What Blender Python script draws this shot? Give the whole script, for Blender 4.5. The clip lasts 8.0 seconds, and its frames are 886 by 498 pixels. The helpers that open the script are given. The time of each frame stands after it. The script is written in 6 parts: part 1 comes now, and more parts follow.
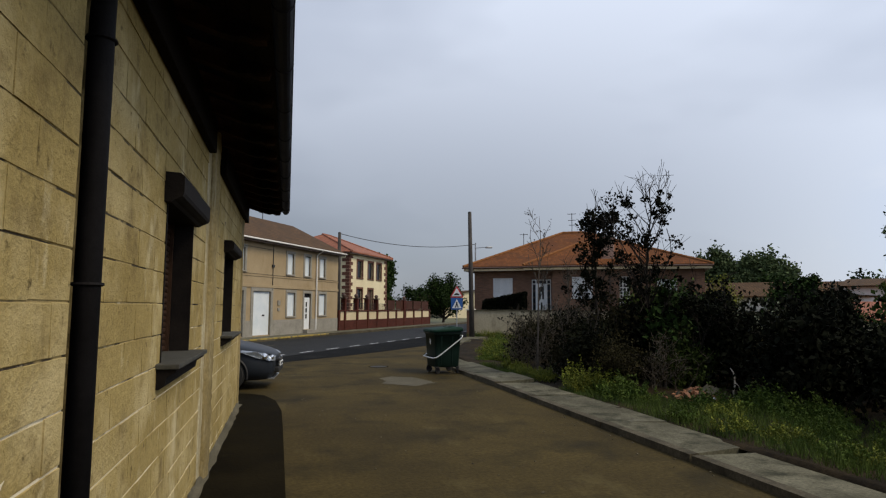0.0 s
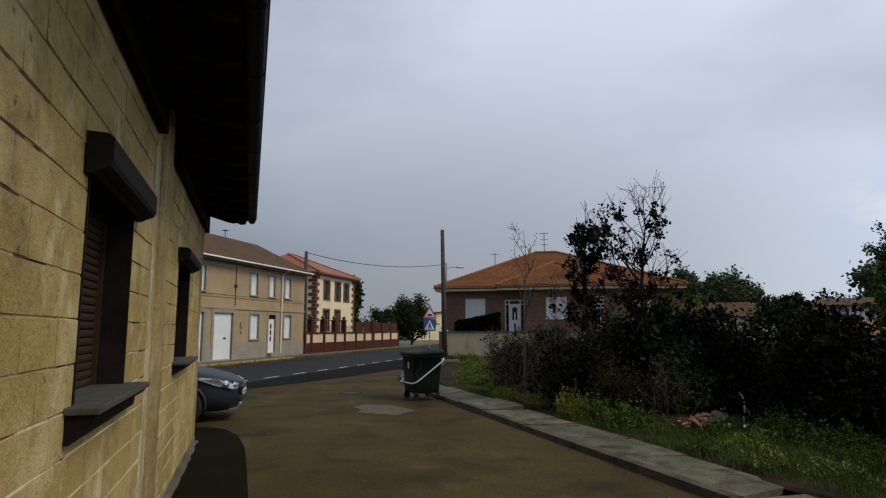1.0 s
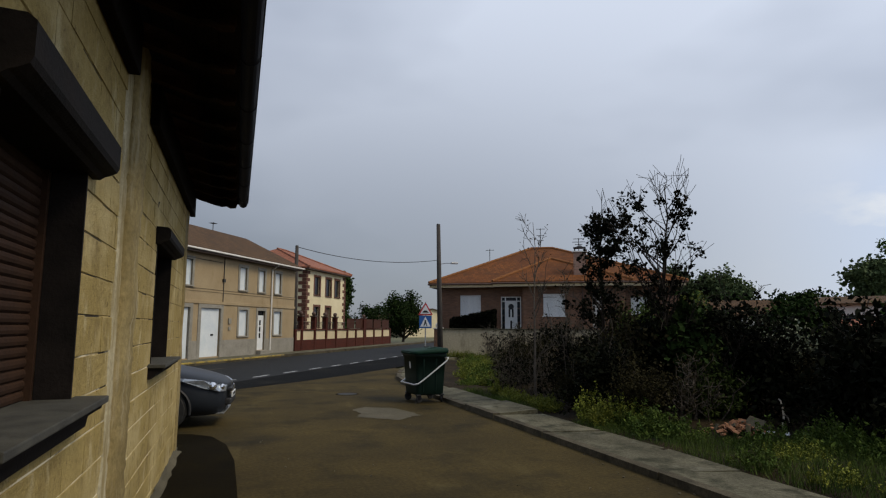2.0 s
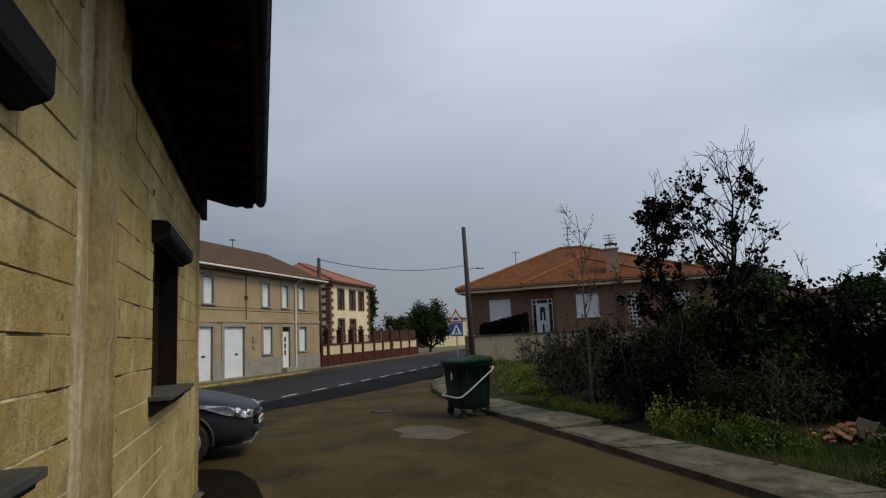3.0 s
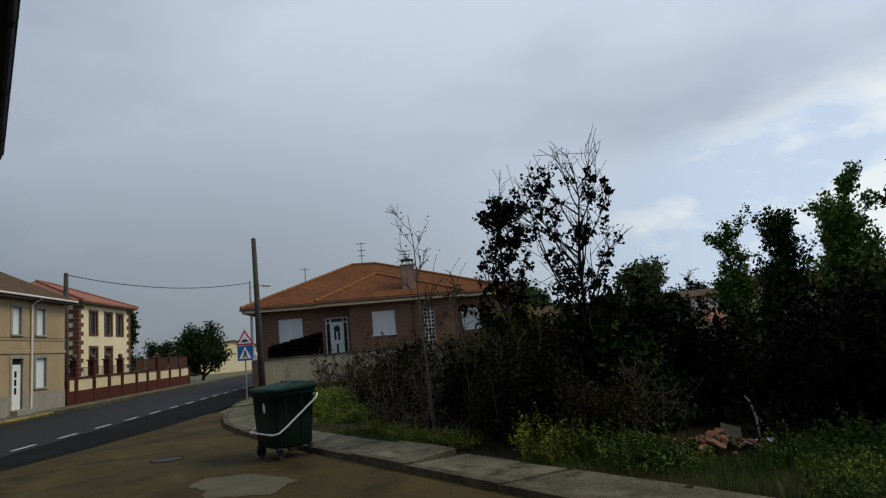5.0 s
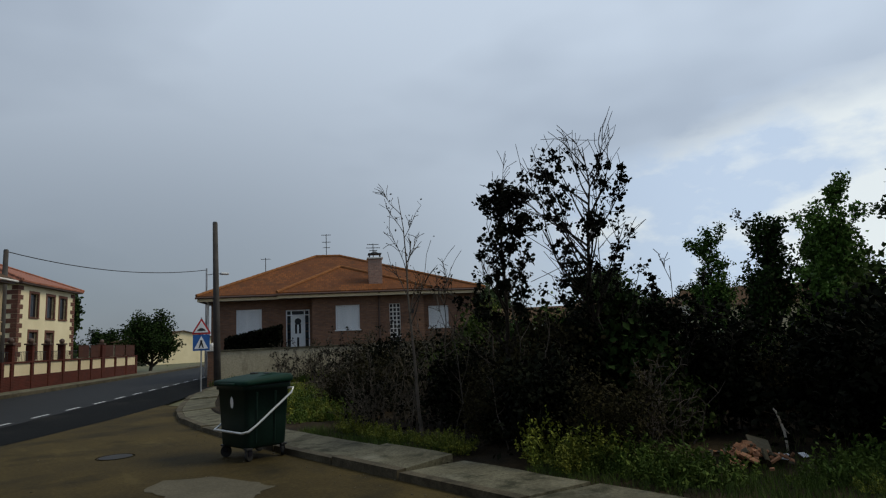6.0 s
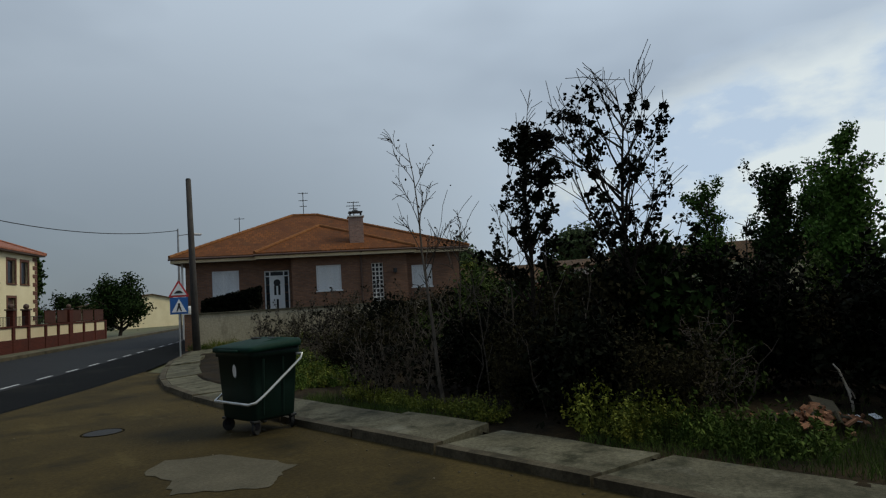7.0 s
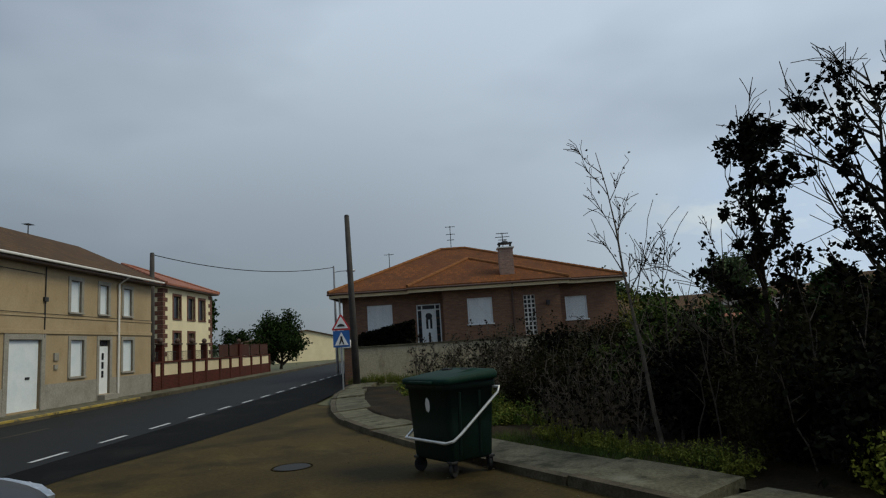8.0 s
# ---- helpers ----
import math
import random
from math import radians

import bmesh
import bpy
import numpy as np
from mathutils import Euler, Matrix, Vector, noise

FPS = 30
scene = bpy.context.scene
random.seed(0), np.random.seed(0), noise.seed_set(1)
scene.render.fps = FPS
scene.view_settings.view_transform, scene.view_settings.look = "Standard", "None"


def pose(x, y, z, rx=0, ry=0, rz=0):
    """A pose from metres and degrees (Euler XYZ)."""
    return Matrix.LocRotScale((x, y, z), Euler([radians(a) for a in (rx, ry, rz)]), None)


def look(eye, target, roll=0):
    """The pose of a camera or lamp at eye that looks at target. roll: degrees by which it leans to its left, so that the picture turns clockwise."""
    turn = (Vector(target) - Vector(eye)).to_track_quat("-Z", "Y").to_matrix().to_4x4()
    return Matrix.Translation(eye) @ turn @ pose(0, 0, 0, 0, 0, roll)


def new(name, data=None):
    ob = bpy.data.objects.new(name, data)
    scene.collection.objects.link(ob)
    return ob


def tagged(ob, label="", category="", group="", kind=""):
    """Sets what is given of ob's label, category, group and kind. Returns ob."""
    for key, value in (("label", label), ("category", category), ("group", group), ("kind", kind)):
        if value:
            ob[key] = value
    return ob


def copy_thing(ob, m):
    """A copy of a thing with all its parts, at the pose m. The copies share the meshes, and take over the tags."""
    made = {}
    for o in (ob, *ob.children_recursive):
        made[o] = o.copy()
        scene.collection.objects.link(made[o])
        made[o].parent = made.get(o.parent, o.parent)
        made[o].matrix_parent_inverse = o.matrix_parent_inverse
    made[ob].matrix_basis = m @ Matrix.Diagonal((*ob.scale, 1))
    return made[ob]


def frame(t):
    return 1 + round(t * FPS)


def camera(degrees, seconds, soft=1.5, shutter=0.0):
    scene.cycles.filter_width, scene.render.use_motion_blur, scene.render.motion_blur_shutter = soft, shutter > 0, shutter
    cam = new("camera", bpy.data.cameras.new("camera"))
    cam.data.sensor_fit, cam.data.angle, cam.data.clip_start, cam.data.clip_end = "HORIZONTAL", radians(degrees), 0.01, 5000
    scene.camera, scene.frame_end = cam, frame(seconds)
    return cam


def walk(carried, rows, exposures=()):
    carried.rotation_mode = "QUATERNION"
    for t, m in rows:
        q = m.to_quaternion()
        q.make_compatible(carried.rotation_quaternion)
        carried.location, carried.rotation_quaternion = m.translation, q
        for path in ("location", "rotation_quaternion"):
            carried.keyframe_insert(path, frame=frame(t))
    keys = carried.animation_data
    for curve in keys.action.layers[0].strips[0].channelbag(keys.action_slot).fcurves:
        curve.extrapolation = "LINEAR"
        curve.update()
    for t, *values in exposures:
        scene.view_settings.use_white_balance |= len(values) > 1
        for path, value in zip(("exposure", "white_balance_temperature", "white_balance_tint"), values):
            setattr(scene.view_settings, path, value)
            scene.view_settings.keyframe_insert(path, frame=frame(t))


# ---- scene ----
cam = camera(71.2, 8.0, 1.2)
PATH = [
    (0, (0.513, 0.143, 1.67), (0.996, 2.075, 1.857), 0.3),
    (0.2, (0.495, 0.438, 1.633), (1.034, 2.354, 1.831), -0.3),
    (0.5, (0.509, 0.745, 1.628), (0.859, 2.692, 1.927), -4.9),
    (0.7, (0.511, 0.944, 1.644), (0.882, 2.899, 1.847), -4.0),
    (0.8, (0.516, 1.039, 1.642), (0.948, 2.981, 1.844), -2.0),
    (1, (0.469, 1.288, 1.639), (1.056, 3.182, 1.896), 0.0),
    (1.2, (0.426, 1.478, 1.648), (1.035, 3.365, 1.911), 0.8),
    (2.3, (0.435, 2.745, 1.633), (1.063, 4.63, 1.861), -0.3),
    (2.5, (0.405, 3.004, 1.653), (1.024, 4.895, 1.854), -0.9),
    (2.8, (0.414, 3.33, 1.614), (1.022, 5.219, 1.863), -0.5),
    (3, (0.451, 3.606, 1.617), (1.013, 5.506, 1.893), -2.7),
    (3.2, (0.448, 3.766, 1.656), (1.036, 5.66, 1.92), -0.8),
    (3.5, (0.416, 4.006, 1.614), (1.209, 5.8, 2.01), -0.4),
    (3.7, (0.438, 4.191, 1.581), (1.468, 5.874, 1.907), -1.5),
    (4, (0.384, 4.507, 1.597), (1.481, 6.156, 1.879), -0.4),
    (4.2, (0.369, 4.76, 1.623), (1.477, 6.392, 1.957), 0.1),
    (5.3, (0.421, 6.07, 1.591), (1.631, 7.635, 1.88), -6.2),
    (5.5, (0.455, 6.33, 1.579), (1.655, 7.9, 1.889), -6.1),
    (5.8, (0.465, 6.582, 1.61), (1.702, 8.121, 1.925), -3.3),
    (6, (0.498, 6.818, 1.554), (1.796, 8.312, 1.842), -2.7),
    (6.2, (0.548, 7.035, 1.58), (1.784, 8.596, 1.773), -4.0),
    (6.5, (0.531, 7.36, 1.527), (1.928, 8.781, 1.702), -3.9),
    (6.7, (0.579, 7.616, 1.534), (1.961, 9.054, 1.682), -4.9),
    (7, (0.546, 7.969, 1.579), (1.921, 9.413, 1.734), -3.5),
    (7.2, (0.529, 8.106, 1.606), (2.014, 9.427, 1.831), -1.7),
    (7.5, (0.401, 8.434, 1.583), (1.964, 9.648, 1.869), -4.7),
    (7.7, (0.374, 8.619, 1.59), (1.85, 9.93, 1.908), -3.5),
    (7.8, (0.39, 8.781, 1.569), (1.705, 10.25, 1.905), -2.2),
    (8, (0.465, 9.177, 1.522), (1.493, 10.867, 1.817), -3.7),
]
walk(cam, [(t, look(eye, target, roll)) for t, eye, target, roll in PATH],
     [(0.0, 0.22, 6600, 9), (0.5, 0.0, 6500, 9), (1.0, 0.03, 6600, 9), (2.5, 0.0, 6600, 8), (4.0, -0.12, 6500, 5), (5.5, -0.16, 6480, 4), (6.2, -0.24, 6380, 3), (7.0, -0.33, 6380, 1), (7.6, -0.35, 6250, 1), (8.0, -0.27, 6400, 1)])

# ---- world, sun, exposure ----
SUN_EL, SUN_AZ = radians(47), radians(131)   # azimuth clockwise from +y


def node(nt, kind, x=0, **inputs):
    n = nt.nodes.new(kind)
    for k, v in inputs.items():
        n.inputs[k.replace("_", " ")].default_value = v
    return n


def build_world():
    w = bpy.data.worlds.new("world")
    scene.world = w
    w.use_nodes = True
    nt = w.node_tree
    nt.nodes.clear()
    L = nt.links.new
    out = nt.nodes.new("ShaderNodeOutputWorld")
    bg = nt.nodes.new("ShaderNodeBackground")
    sky = nt.nodes.new("ShaderNodeTexSky")
    sky.sky_type, sky.sun_disc = "NISHITA", False
    sky.sun_elevation, sky.sun_rotation = SUN_EL, SUN_AZ
    skyg = nt.nodes.new("ShaderNodeVectorMath")
    skyg.operation = "SCALE"
    skyg.inputs["Scale"].default_value = 0.10
    L(sky.outputs[0], skyg.inputs[0])
    tc = nt.nodes.new("ShaderNodeTexCoord")
    mp = nt.nodes.new("ShaderNodeMapping")
    mp.inputs["Scale"].default_value = (1.0, 1.0, 2.2)
    L(tc.outputs["Generated"], mp.inputs[0])
    # soft grey deck, big and small swells
    n1 = node(nt, "ShaderNodeTexNoise", Scale=1.3, Detail=4.0, Roughness=0.5)
    n2 = node(nt, "ShaderNodeTexNoise", Scale=3.6, Detail=7.0, Roughness=0.55)
    L(mp.outputs[0], n1.inputs["Vector"])
    L(mp.outputs[0], n2.inputs["Vector"])
    deck = nt.nodes.new("ShaderNodeValToRGB")
    deck.color_ramp.elements[0].position, deck.color_ramp.elements[0].color = 0.30, (0.36, 0.41, 0.525, 1)
    deck.color_ramp.elements[1].position, deck.color_ramp.elements[1].color = 0.66, (0.75, 0.82, 0.975, 1)
    lift = nt.nodes.new("ShaderNodeVectorMath")
    lift.operation = "DOT_PRODUCT"
    lift.inputs[1].default_value = (0.33, 0.11, 0.12)
    L(tc.outputs["Generated"], lift.inputs[0])
    tone = nt.nodes.new("ShaderNodeMath")
    tone.inputs[1].default_value = -0.17
    L(lift.outputs["Value"], tone.inputs[0])
    tone2 = nt.nodes.new("ShaderNodeMath")
    L(tone.outputs[0], tone2.inputs[0])
    L(n1.outputs[0], tone2.inputs[1])
    L(tone2.outputs[0], deck.inputs[0])
    # towards the east the deck breaks into bright cumulus and blue gaps
    sep = nt.nodes.new("ShaderNodeSeparateXYZ")
    L(tc.outputs["Generated"], sep.inputs[0])
    east = nt.nodes.new("ShaderNodeVectorMath")
    east.operation = "DOT_PRODUCT"
    east.inputs[1].default_value = (0.996, 0.087, 0.0)
    L(tc.outputs["Generated"], east.inputs[0])
    er = nt.nodes.new("ShaderNodeMapRange")
    er.inputs["From Min"].default_value, er.inputs["From Max"].default_value = 0.77, 0.87
    L(east.outputs["Value"], er.inputs["Value"])
    low = nt.nodes.new("ShaderNodeMapRange")
    low.inputs["From Min"].default_value, low.inputs["From Max"].default_value = -0.58, -0.66
    rise = nt.nodes.new("ShaderNodeMath")
    rise.operation = "SUBTRACT"
    L(sep.outputs["Z"], rise.inputs[0])
    L(east.outputs["Value"], rise.inputs[1])
    ragged = nt.nodes.new("ShaderNodeMath")
    ragged.operation = "MULTIPLY_ADD"
    ragged.inputs[1].default_value = 0.22
    L(n2.outputs[0], ragged.inputs[0])
    L(rise.outputs[0], ragged.inputs[2])
    shift = nt.nodes.new("ShaderNodeMath")
    shift.inputs[1].default_value = -0.11
    L(ragged.outputs[0], shift.inputs[0])
    L(shift.outputs[0], low.inputs["Value"])
    gap = nt.nodes.new("ShaderNodeMath")
    gap.operation = "MULTIPLY"
    L(er.outputs[0], gap.inputs[0])
    L(low.outputs[0], gap.inputs[1])
    cum = nt.nodes.new("ShaderNodeValToRGB")
    cum.color_ramp.elements[0].position, cum.color_ramp.elements[0].color = 0.47, (0, 0, 0, 1)
    cum.color_ramp.elements[1].position, cum.color_ramp.elements[1].color = 0.57, (1, 1, 1, 1)
    L(n2.outputs[0], cum.inputs[0])
    blue = nt.nodes.new("ShaderNodeMix")
    blue.data_type = "RGBA"
    blue.inputs["A"].default_value = (0.68, 0.78, 0.99, 1)
    blue.inputs["B"].default_value = (1.0, 1.02, 1.06, 1)
    L(cum.outputs[0], blue.inputs["Factor"])
    mix = nt.nodes.new("ShaderNodeMix")
    mix.data_type = "RGBA"
    L(gap.outputs[0], mix.inputs["Factor"])
    L(deck.outputs[0], mix.inputs["A"])
    L(blue.outputs["Result"], mix.inputs["B"])
    # darker rain cloud low in the north
    north = nt.nodes.new("ShaderNodeVectorMath")
    north.operation = "DOT_PRODUCT"
    north.inputs[1].default_value = (-0.15, 0.985, 0.0)
    L(tc.outputs["Generated"], north.inputs[0])
    nf = nt.nodes.new("ShaderNodeMapRange")
    nf.interpolation_type = "SMOOTHSTEP"
    nf.inputs["From Min"].default_value, nf.inputs["From Max"].default_value = 0.20, 0.95
    L(north.outputs["Value"], nf.inputs["Value"])
    nl = nt.nodes.new("ShaderNodeMapRange")
    nl.interpolation_type = "SMOOTHSTEP"
    nl.inputs["From Min"].default_value, nl.inputs["From Max"].default_value = 0.62, 0.04
    L(sep.outputs["Z"], nl.inputs["Value"])
    nm = nt.nodes.new("ShaderNodeMath")
    nm.operation = "MULTIPLY"
    L(nf.outputs[0], nm.inputs[0])
    L(nl.outputs[0], nm.inputs[1])
    nr = nt.nodes.new("ShaderNodeMapRange")
    nr.inputs["To Min"].default_value, nr.inputs["To Max"].default_value = 1.0, 0.38
    L(nm.outputs[0], nr.inputs["Value"])
    dark = nt.nodes.new("ShaderNodeVectorMath")
    dark.operation = "SCALE"
    L(mix.outputs["Result"], dark.inputs[0])
    L(nr.outputs[0], dark.inputs["Scale"])
    add = nt.nodes.new("ShaderNodeMix")
    add.data_type = "RGBA"
    add.inputs["Factor"].default_value = 0.88
    L(skyg.outputs[0], add.inputs["A"])
    L(dark.outputs[0], add.inputs["B"])
    L(add.outputs["Result"], bg.inputs["Color"])
    bg.inputs["Strength"].default_value = 1.0
    L(bg.outputs[0], out.inputs[0])


build_world()
sun = new("sun", bpy.data.lights.new("sun", "SUN"))
sun.data.energy, sun.data.angle, sun.data.color = 1.8, radians(22), (1.0, 0.87, 0.66)
sun_way = Vector((math.sin(SUN_AZ) * math.cos(SUN_EL), math.cos(SUN_AZ) * math.cos(SUN_EL), math.sin(SUN_EL)))
sun.matrix_basis = look(sun_way * 50, (0, 0, 0))


# ---- materials ----
class PlaceCoord:
    """Coordinates of the place itself, so that stains run on from block to block."""
    def __init__(self, nt):
        self.outputs = {"Object": nt.nodes.new("ShaderNodeNewGeometry").outputs["Position"]}


def mat(name, a, b, scale=3.0, fine=40.0, rough=0.8, bump=0.15, metal=0.0, vary=0.0, grain=0.25, extra=None, spec=0.5, whole=False):
    """Two colours swelling into each other, fine grain, relief and a shade of its own for each piece."""
    m = bpy.data.materials.new(name)
    m.use_nodes = True
    nt = m.node_tree
    L = nt.links.new
    bs = nt.nodes["Principled BSDF"]
    tc = PlaceCoord(nt) if whole else nt.nodes.new("ShaderNodeTexCoord")
    n1 = node(nt, "ShaderNodeTexNoise", Scale=scale, Detail=5.0, Roughness=0.6)
    n2 = node(nt, "ShaderNodeTexNoise", Scale=fine, Detail=4.0, Roughness=0.7)
    L(tc.outputs["Object"], n1.inputs["Vector"])
    L(tc.outputs["Object"], n2.inputs["Vector"])
    ramp = nt.nodes.new("ShaderNodeValToRGB")
    ramp.color_ramp.elements[0].position, ramp.color_ramp.elements[0].color = 0.34, (*a, 1)
    ramp.color_ramp.elements[1].position, ramp.color_ramp.elements[1].color = 0.68, (*b, 1)
    L(n1.outputs[0], ramp.inputs[0])
    gr = nt.nodes.new("ShaderNodeMapRange")
    gr.inputs["To Min"].default_value, gr.inputs["To Max"].default_value = 1 - grain, 1 + grain
    gr.inputs["From Min"].default_value, gr.inputs["From Max"].default_value = 0.3, 0.7
    L(n2.outputs[0], gr.inputs["Value"])
    mul = nt.nodes.new("ShaderNodeVectorMath")
    mul.operation = "SCALE"
    L(ramp.outputs[0], mul.inputs[0])
    L(gr.outputs[0], mul.inputs["Scale"])
    col = mul.outputs[0]
    if vary:
        oi = nt.nodes.new("ShaderNodeObjectInfo")
        geo = nt.nodes.new("ShaderNodeNewGeometry")
        sm = nt.nodes.new("ShaderNodeMath")
        sm.operation = "ADD"
        L(oi.outputs["Random"], sm.inputs[0])
        L(geo.outputs["Random Per Island"], sm.inputs[1])
        vr = nt.nodes.new("ShaderNodeMapRange")
        vr.inputs["From Max"].default_value = 2.0
        vr.inputs["To Min"].default_value, vr.inputs["To Max"].default_value = 1 - vary, 1 + vary
        L(sm.outputs[0], vr.inputs["Value"])
        mu2 = nt.nodes.new("ShaderNodeVectorMath")
        mu2.operation = "SCALE"
        L(col, mu2.inputs[0])
        L(vr.outputs[0], mu2.inputs["Scale"])
        col = mu2.outputs[0]
    height = n2.outputs[0]
    if extra:
        col, height = extra(nt, L, tc, col, height)
    L(col, bs.inputs["Base Color"])
    bs.inputs["Metallic"].default_value = metal
    bs.inputs["Specular IOR Level"].default_value = spec
    rr = nt.nodes.new("ShaderNodeMapRange")
    rr.inputs["To Min"].default_value, rr.inputs["To Max"].default_value = max(rough - 0.12, 0.02), min(rough + 0.1, 1)
    L(n1.outputs[0], rr.inputs["Value"])
    L(rr.outputs[0], bs.inputs["Roughness"])
    if bump:
        bp = nt.nodes.new("ShaderNodeBump")
        bp.inputs["Strength"].default_value, bp.inputs["Distance"].default_value = bump, 0.02
        L(height, bp.inputs["Height"])
        L(bp.outputs[0], bs.inputs["Normal"])
    return m


def blotches(colour, scale, lo, hi, seed=0.0, stretch=(1, 1, 1)):
    """Stains with edges of their own, laid over the base."""
    def f(nt, L, tc, col, height):
        mp = nt.nodes.new("ShaderNodeMapping")
        mp.inputs["Location"].default_value = (seed, seed * 1.7, -seed)
        mp.inputs["Scale"].default_value = stretch
        L(tc.outputs["Object"], mp.inputs[0])
        n = node(nt, "ShaderNodeTexNoise", Scale=scale, Detail=8.0, Roughness=0.65)
        L(mp.outputs[0], n.inputs["Vector"])
        r = nt.nodes.new("ShaderNodeMapRange")
        r.inputs["From Min"].default_value, r.inputs["From Max"].default_value = lo, hi
        L(n.outputs[0], r.inputs["Value"])
        mx = nt.nodes.new("ShaderNodeMix")
        mx.data_type = "RGBA"
        mx.inputs["B"].default_value = (*colour, 1)
        L(r.outputs[0], mx.inputs["Factor"])
        L(col, mx.inputs["A"])
        return mx.outputs["Result"], height
    return f


def coursed(mortar, width, row, gap, upright=True, bumped=0.6):
    """Brickwork or tiling on far walls and roofs."""
    def f(nt, L, tc, col, height):
        sp = nt.nodes.new("ShaderNodeSeparateXYZ")
        L(tc.outputs["Object"], sp.inputs[0])
        sm = nt.nodes.new("ShaderNodeMath")
        sm.operation = "ADD"
        L(sp.outputs["X"], sm.inputs[0])
        if upright:
            L(sp.outputs["Y"], sm.inputs[1])
        cb = nt.nodes.new("ShaderNodeCombineXYZ")
        L(sm.outputs[0], cb.inputs["X"])
        L(sp.outputs["Z" if upright else "Y"], cb.inputs["Y"])
        br = nt.nodes.new("ShaderNodeTexBrick")
        br.inputs["Scale"].default_value = 1.0
        br.inputs["Brick Width"].default_value, br.inputs["Row Height"].default_value = width, row
        br.inputs["Mortar Size"].default_value = gap
        br.inputs["Mortar"].default_value = (*mortar, 1)
        br.inputs["Mortar Smooth"].default_value = 0.2
        dk = nt.nodes.new("ShaderNodeVectorMath")
        dk.operation = "SCALE"
        dk.inputs["Scale"].default_value = 0.68
        L(col, dk.inputs[0])
        L(cb.outputs[0], br.inputs["Vector"])
        L(col, br.inputs["Color1"])
        L(dk.outputs[0], br.inputs["Color2"])
        inv = nt.nodes.new("ShaderNodeMath")
        inv.operation = "SUBTRACT"
        inv.inputs[0].default_value = bumped
        L(br.outputs["Fac"], inv.inputs[1])
        return br.outputs["Color"], inv.outputs[0]
    return f



def repointed(nt, L, tc, col, height):
    """Open dark joints here and there, white new pointing in the lower courses."""
    sp = nt.nodes.new("ShaderNodeSeparateXYZ")
    L(tc.outputs["Object"], sp.inputs[0])
    n0 = node(nt, "ShaderNodeTexNoise", Scale=2.2, Detail=3.0, Roughness=0.6)
    L(tc.outputs["Object"], n0.inputs["Vector"])
    r0 = nt.nodes.new("ShaderNodeMapRange")
    r0.inputs["From Min"].default_value, r0.inputs["From Max"].default_value = 0.49, 0.53
    L(n0.outputs[0], r0.inputs["Value"])
    m0 = nt.nodes.new("ShaderNodeMix")
    m0.data_type = "RGBA"
    m0.inputs["B"].default_value = (0.035, 0.024, 0.010, 1)
    L(r0.outputs[0], m0.inputs["Factor"])
    L(col, m0.inputs["A"])
    n = node(nt, "ShaderNodeTexNoise", Scale=1.7, Detail=6.0, Roughness=0.7)
    L(tc.outputs["Object"], n.inputs["Vector"])
    ad = nt.nodes.new("ShaderNodeMath")
    ad.operation = "MULTIPLY_ADD"
    ad.inputs[1].default_value = 2.6
    L(n.outputs[0], ad.inputs[0])
    L(sp.outputs["Z"], ad.inputs[2])
    r = nt.nodes.new("ShaderNodeMapRange")
    r.inputs["From Min"].default_value, r.inputs["From Max"].default_value = 2.75, 2.45
    L(ad.outputs[0], r.inputs["Value"])
    mx = nt.nodes.new("ShaderNodeMix")
    mx.data_type = "RGBA"
    mx.inputs["B"].default_value = (0.72, 0.64, 0.46, 1)
    L(r.outputs[0], mx.inputs["Factor"])
    L(m0.outputs["Result"], mx.inputs["A"])
    return mx.outputs["Result"], height


def both(f, g):
    def run(nt, L, tc, col, height):
        col, height = f(nt, L, tc, col, height)
        return g(nt, L, tc, col, height)
    return run


M = {}
M["block"] = mat("block_stone", (0.300, 0.222, 0.080), (0.395, 0.302, 0.121), 1.1, 34, 0.92, 0.6, vary=0.05, grain=0.18, spec=0.12, whole=True,
                 extra=both(both(blotches((0.52, 0.42, 0.215), 1.3, 0.47, 0.68, 0.9), blotches((0.175, 0.126, 0.050), 3.1, 0.54, 0.74, 1.6)),
                            both(blotches((0.10, 0.070, 0.027), 13.0, 0.60, 0.72, 2.4), blotches((0.56, 0.475, 0.28), 2.4, 0.58, 0.72, 8.0, (1, 1.4, 0.7)))))
M["mortar"] = mat("mortar", (0.30, 0.222, 0.085), (0.40, 0.305, 0.125), 1.1, 50, 0.95, 0.3, extra=repointed)
M["render"] = mat("cement_render", (0.20, 0.15, 0.062), (0.30, 0.235, 0.110), 2.2, 26, 0.92, 0.35, spec=0.15,
                  extra=both(blotches((0.40, 0.35, 0.24), 2.0, 0.54, 0.74, 3.0, (4, 4, 0.5)), blotches((0.15, 0.11, 0.05), 3.0, 0.58, 0.75, 7.0)))
M["smear"] = mat("lime_smear", (0.34, 0.29, 0.175), (0.52, 0.46, 0.31), 2.5, 30, 0.92, 0.3, spec=0.12,
                 extra=blotches((0.27, 0.205, 0.088), 3.0, 0.44, 0.62, 5.0, (1, 4, 0.5)))
# Shade under the eave is put into these near-black wood tones.
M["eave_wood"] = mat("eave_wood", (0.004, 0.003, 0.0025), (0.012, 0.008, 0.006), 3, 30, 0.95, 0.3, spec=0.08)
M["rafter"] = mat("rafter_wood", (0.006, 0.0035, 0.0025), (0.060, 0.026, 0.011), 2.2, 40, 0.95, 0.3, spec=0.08)
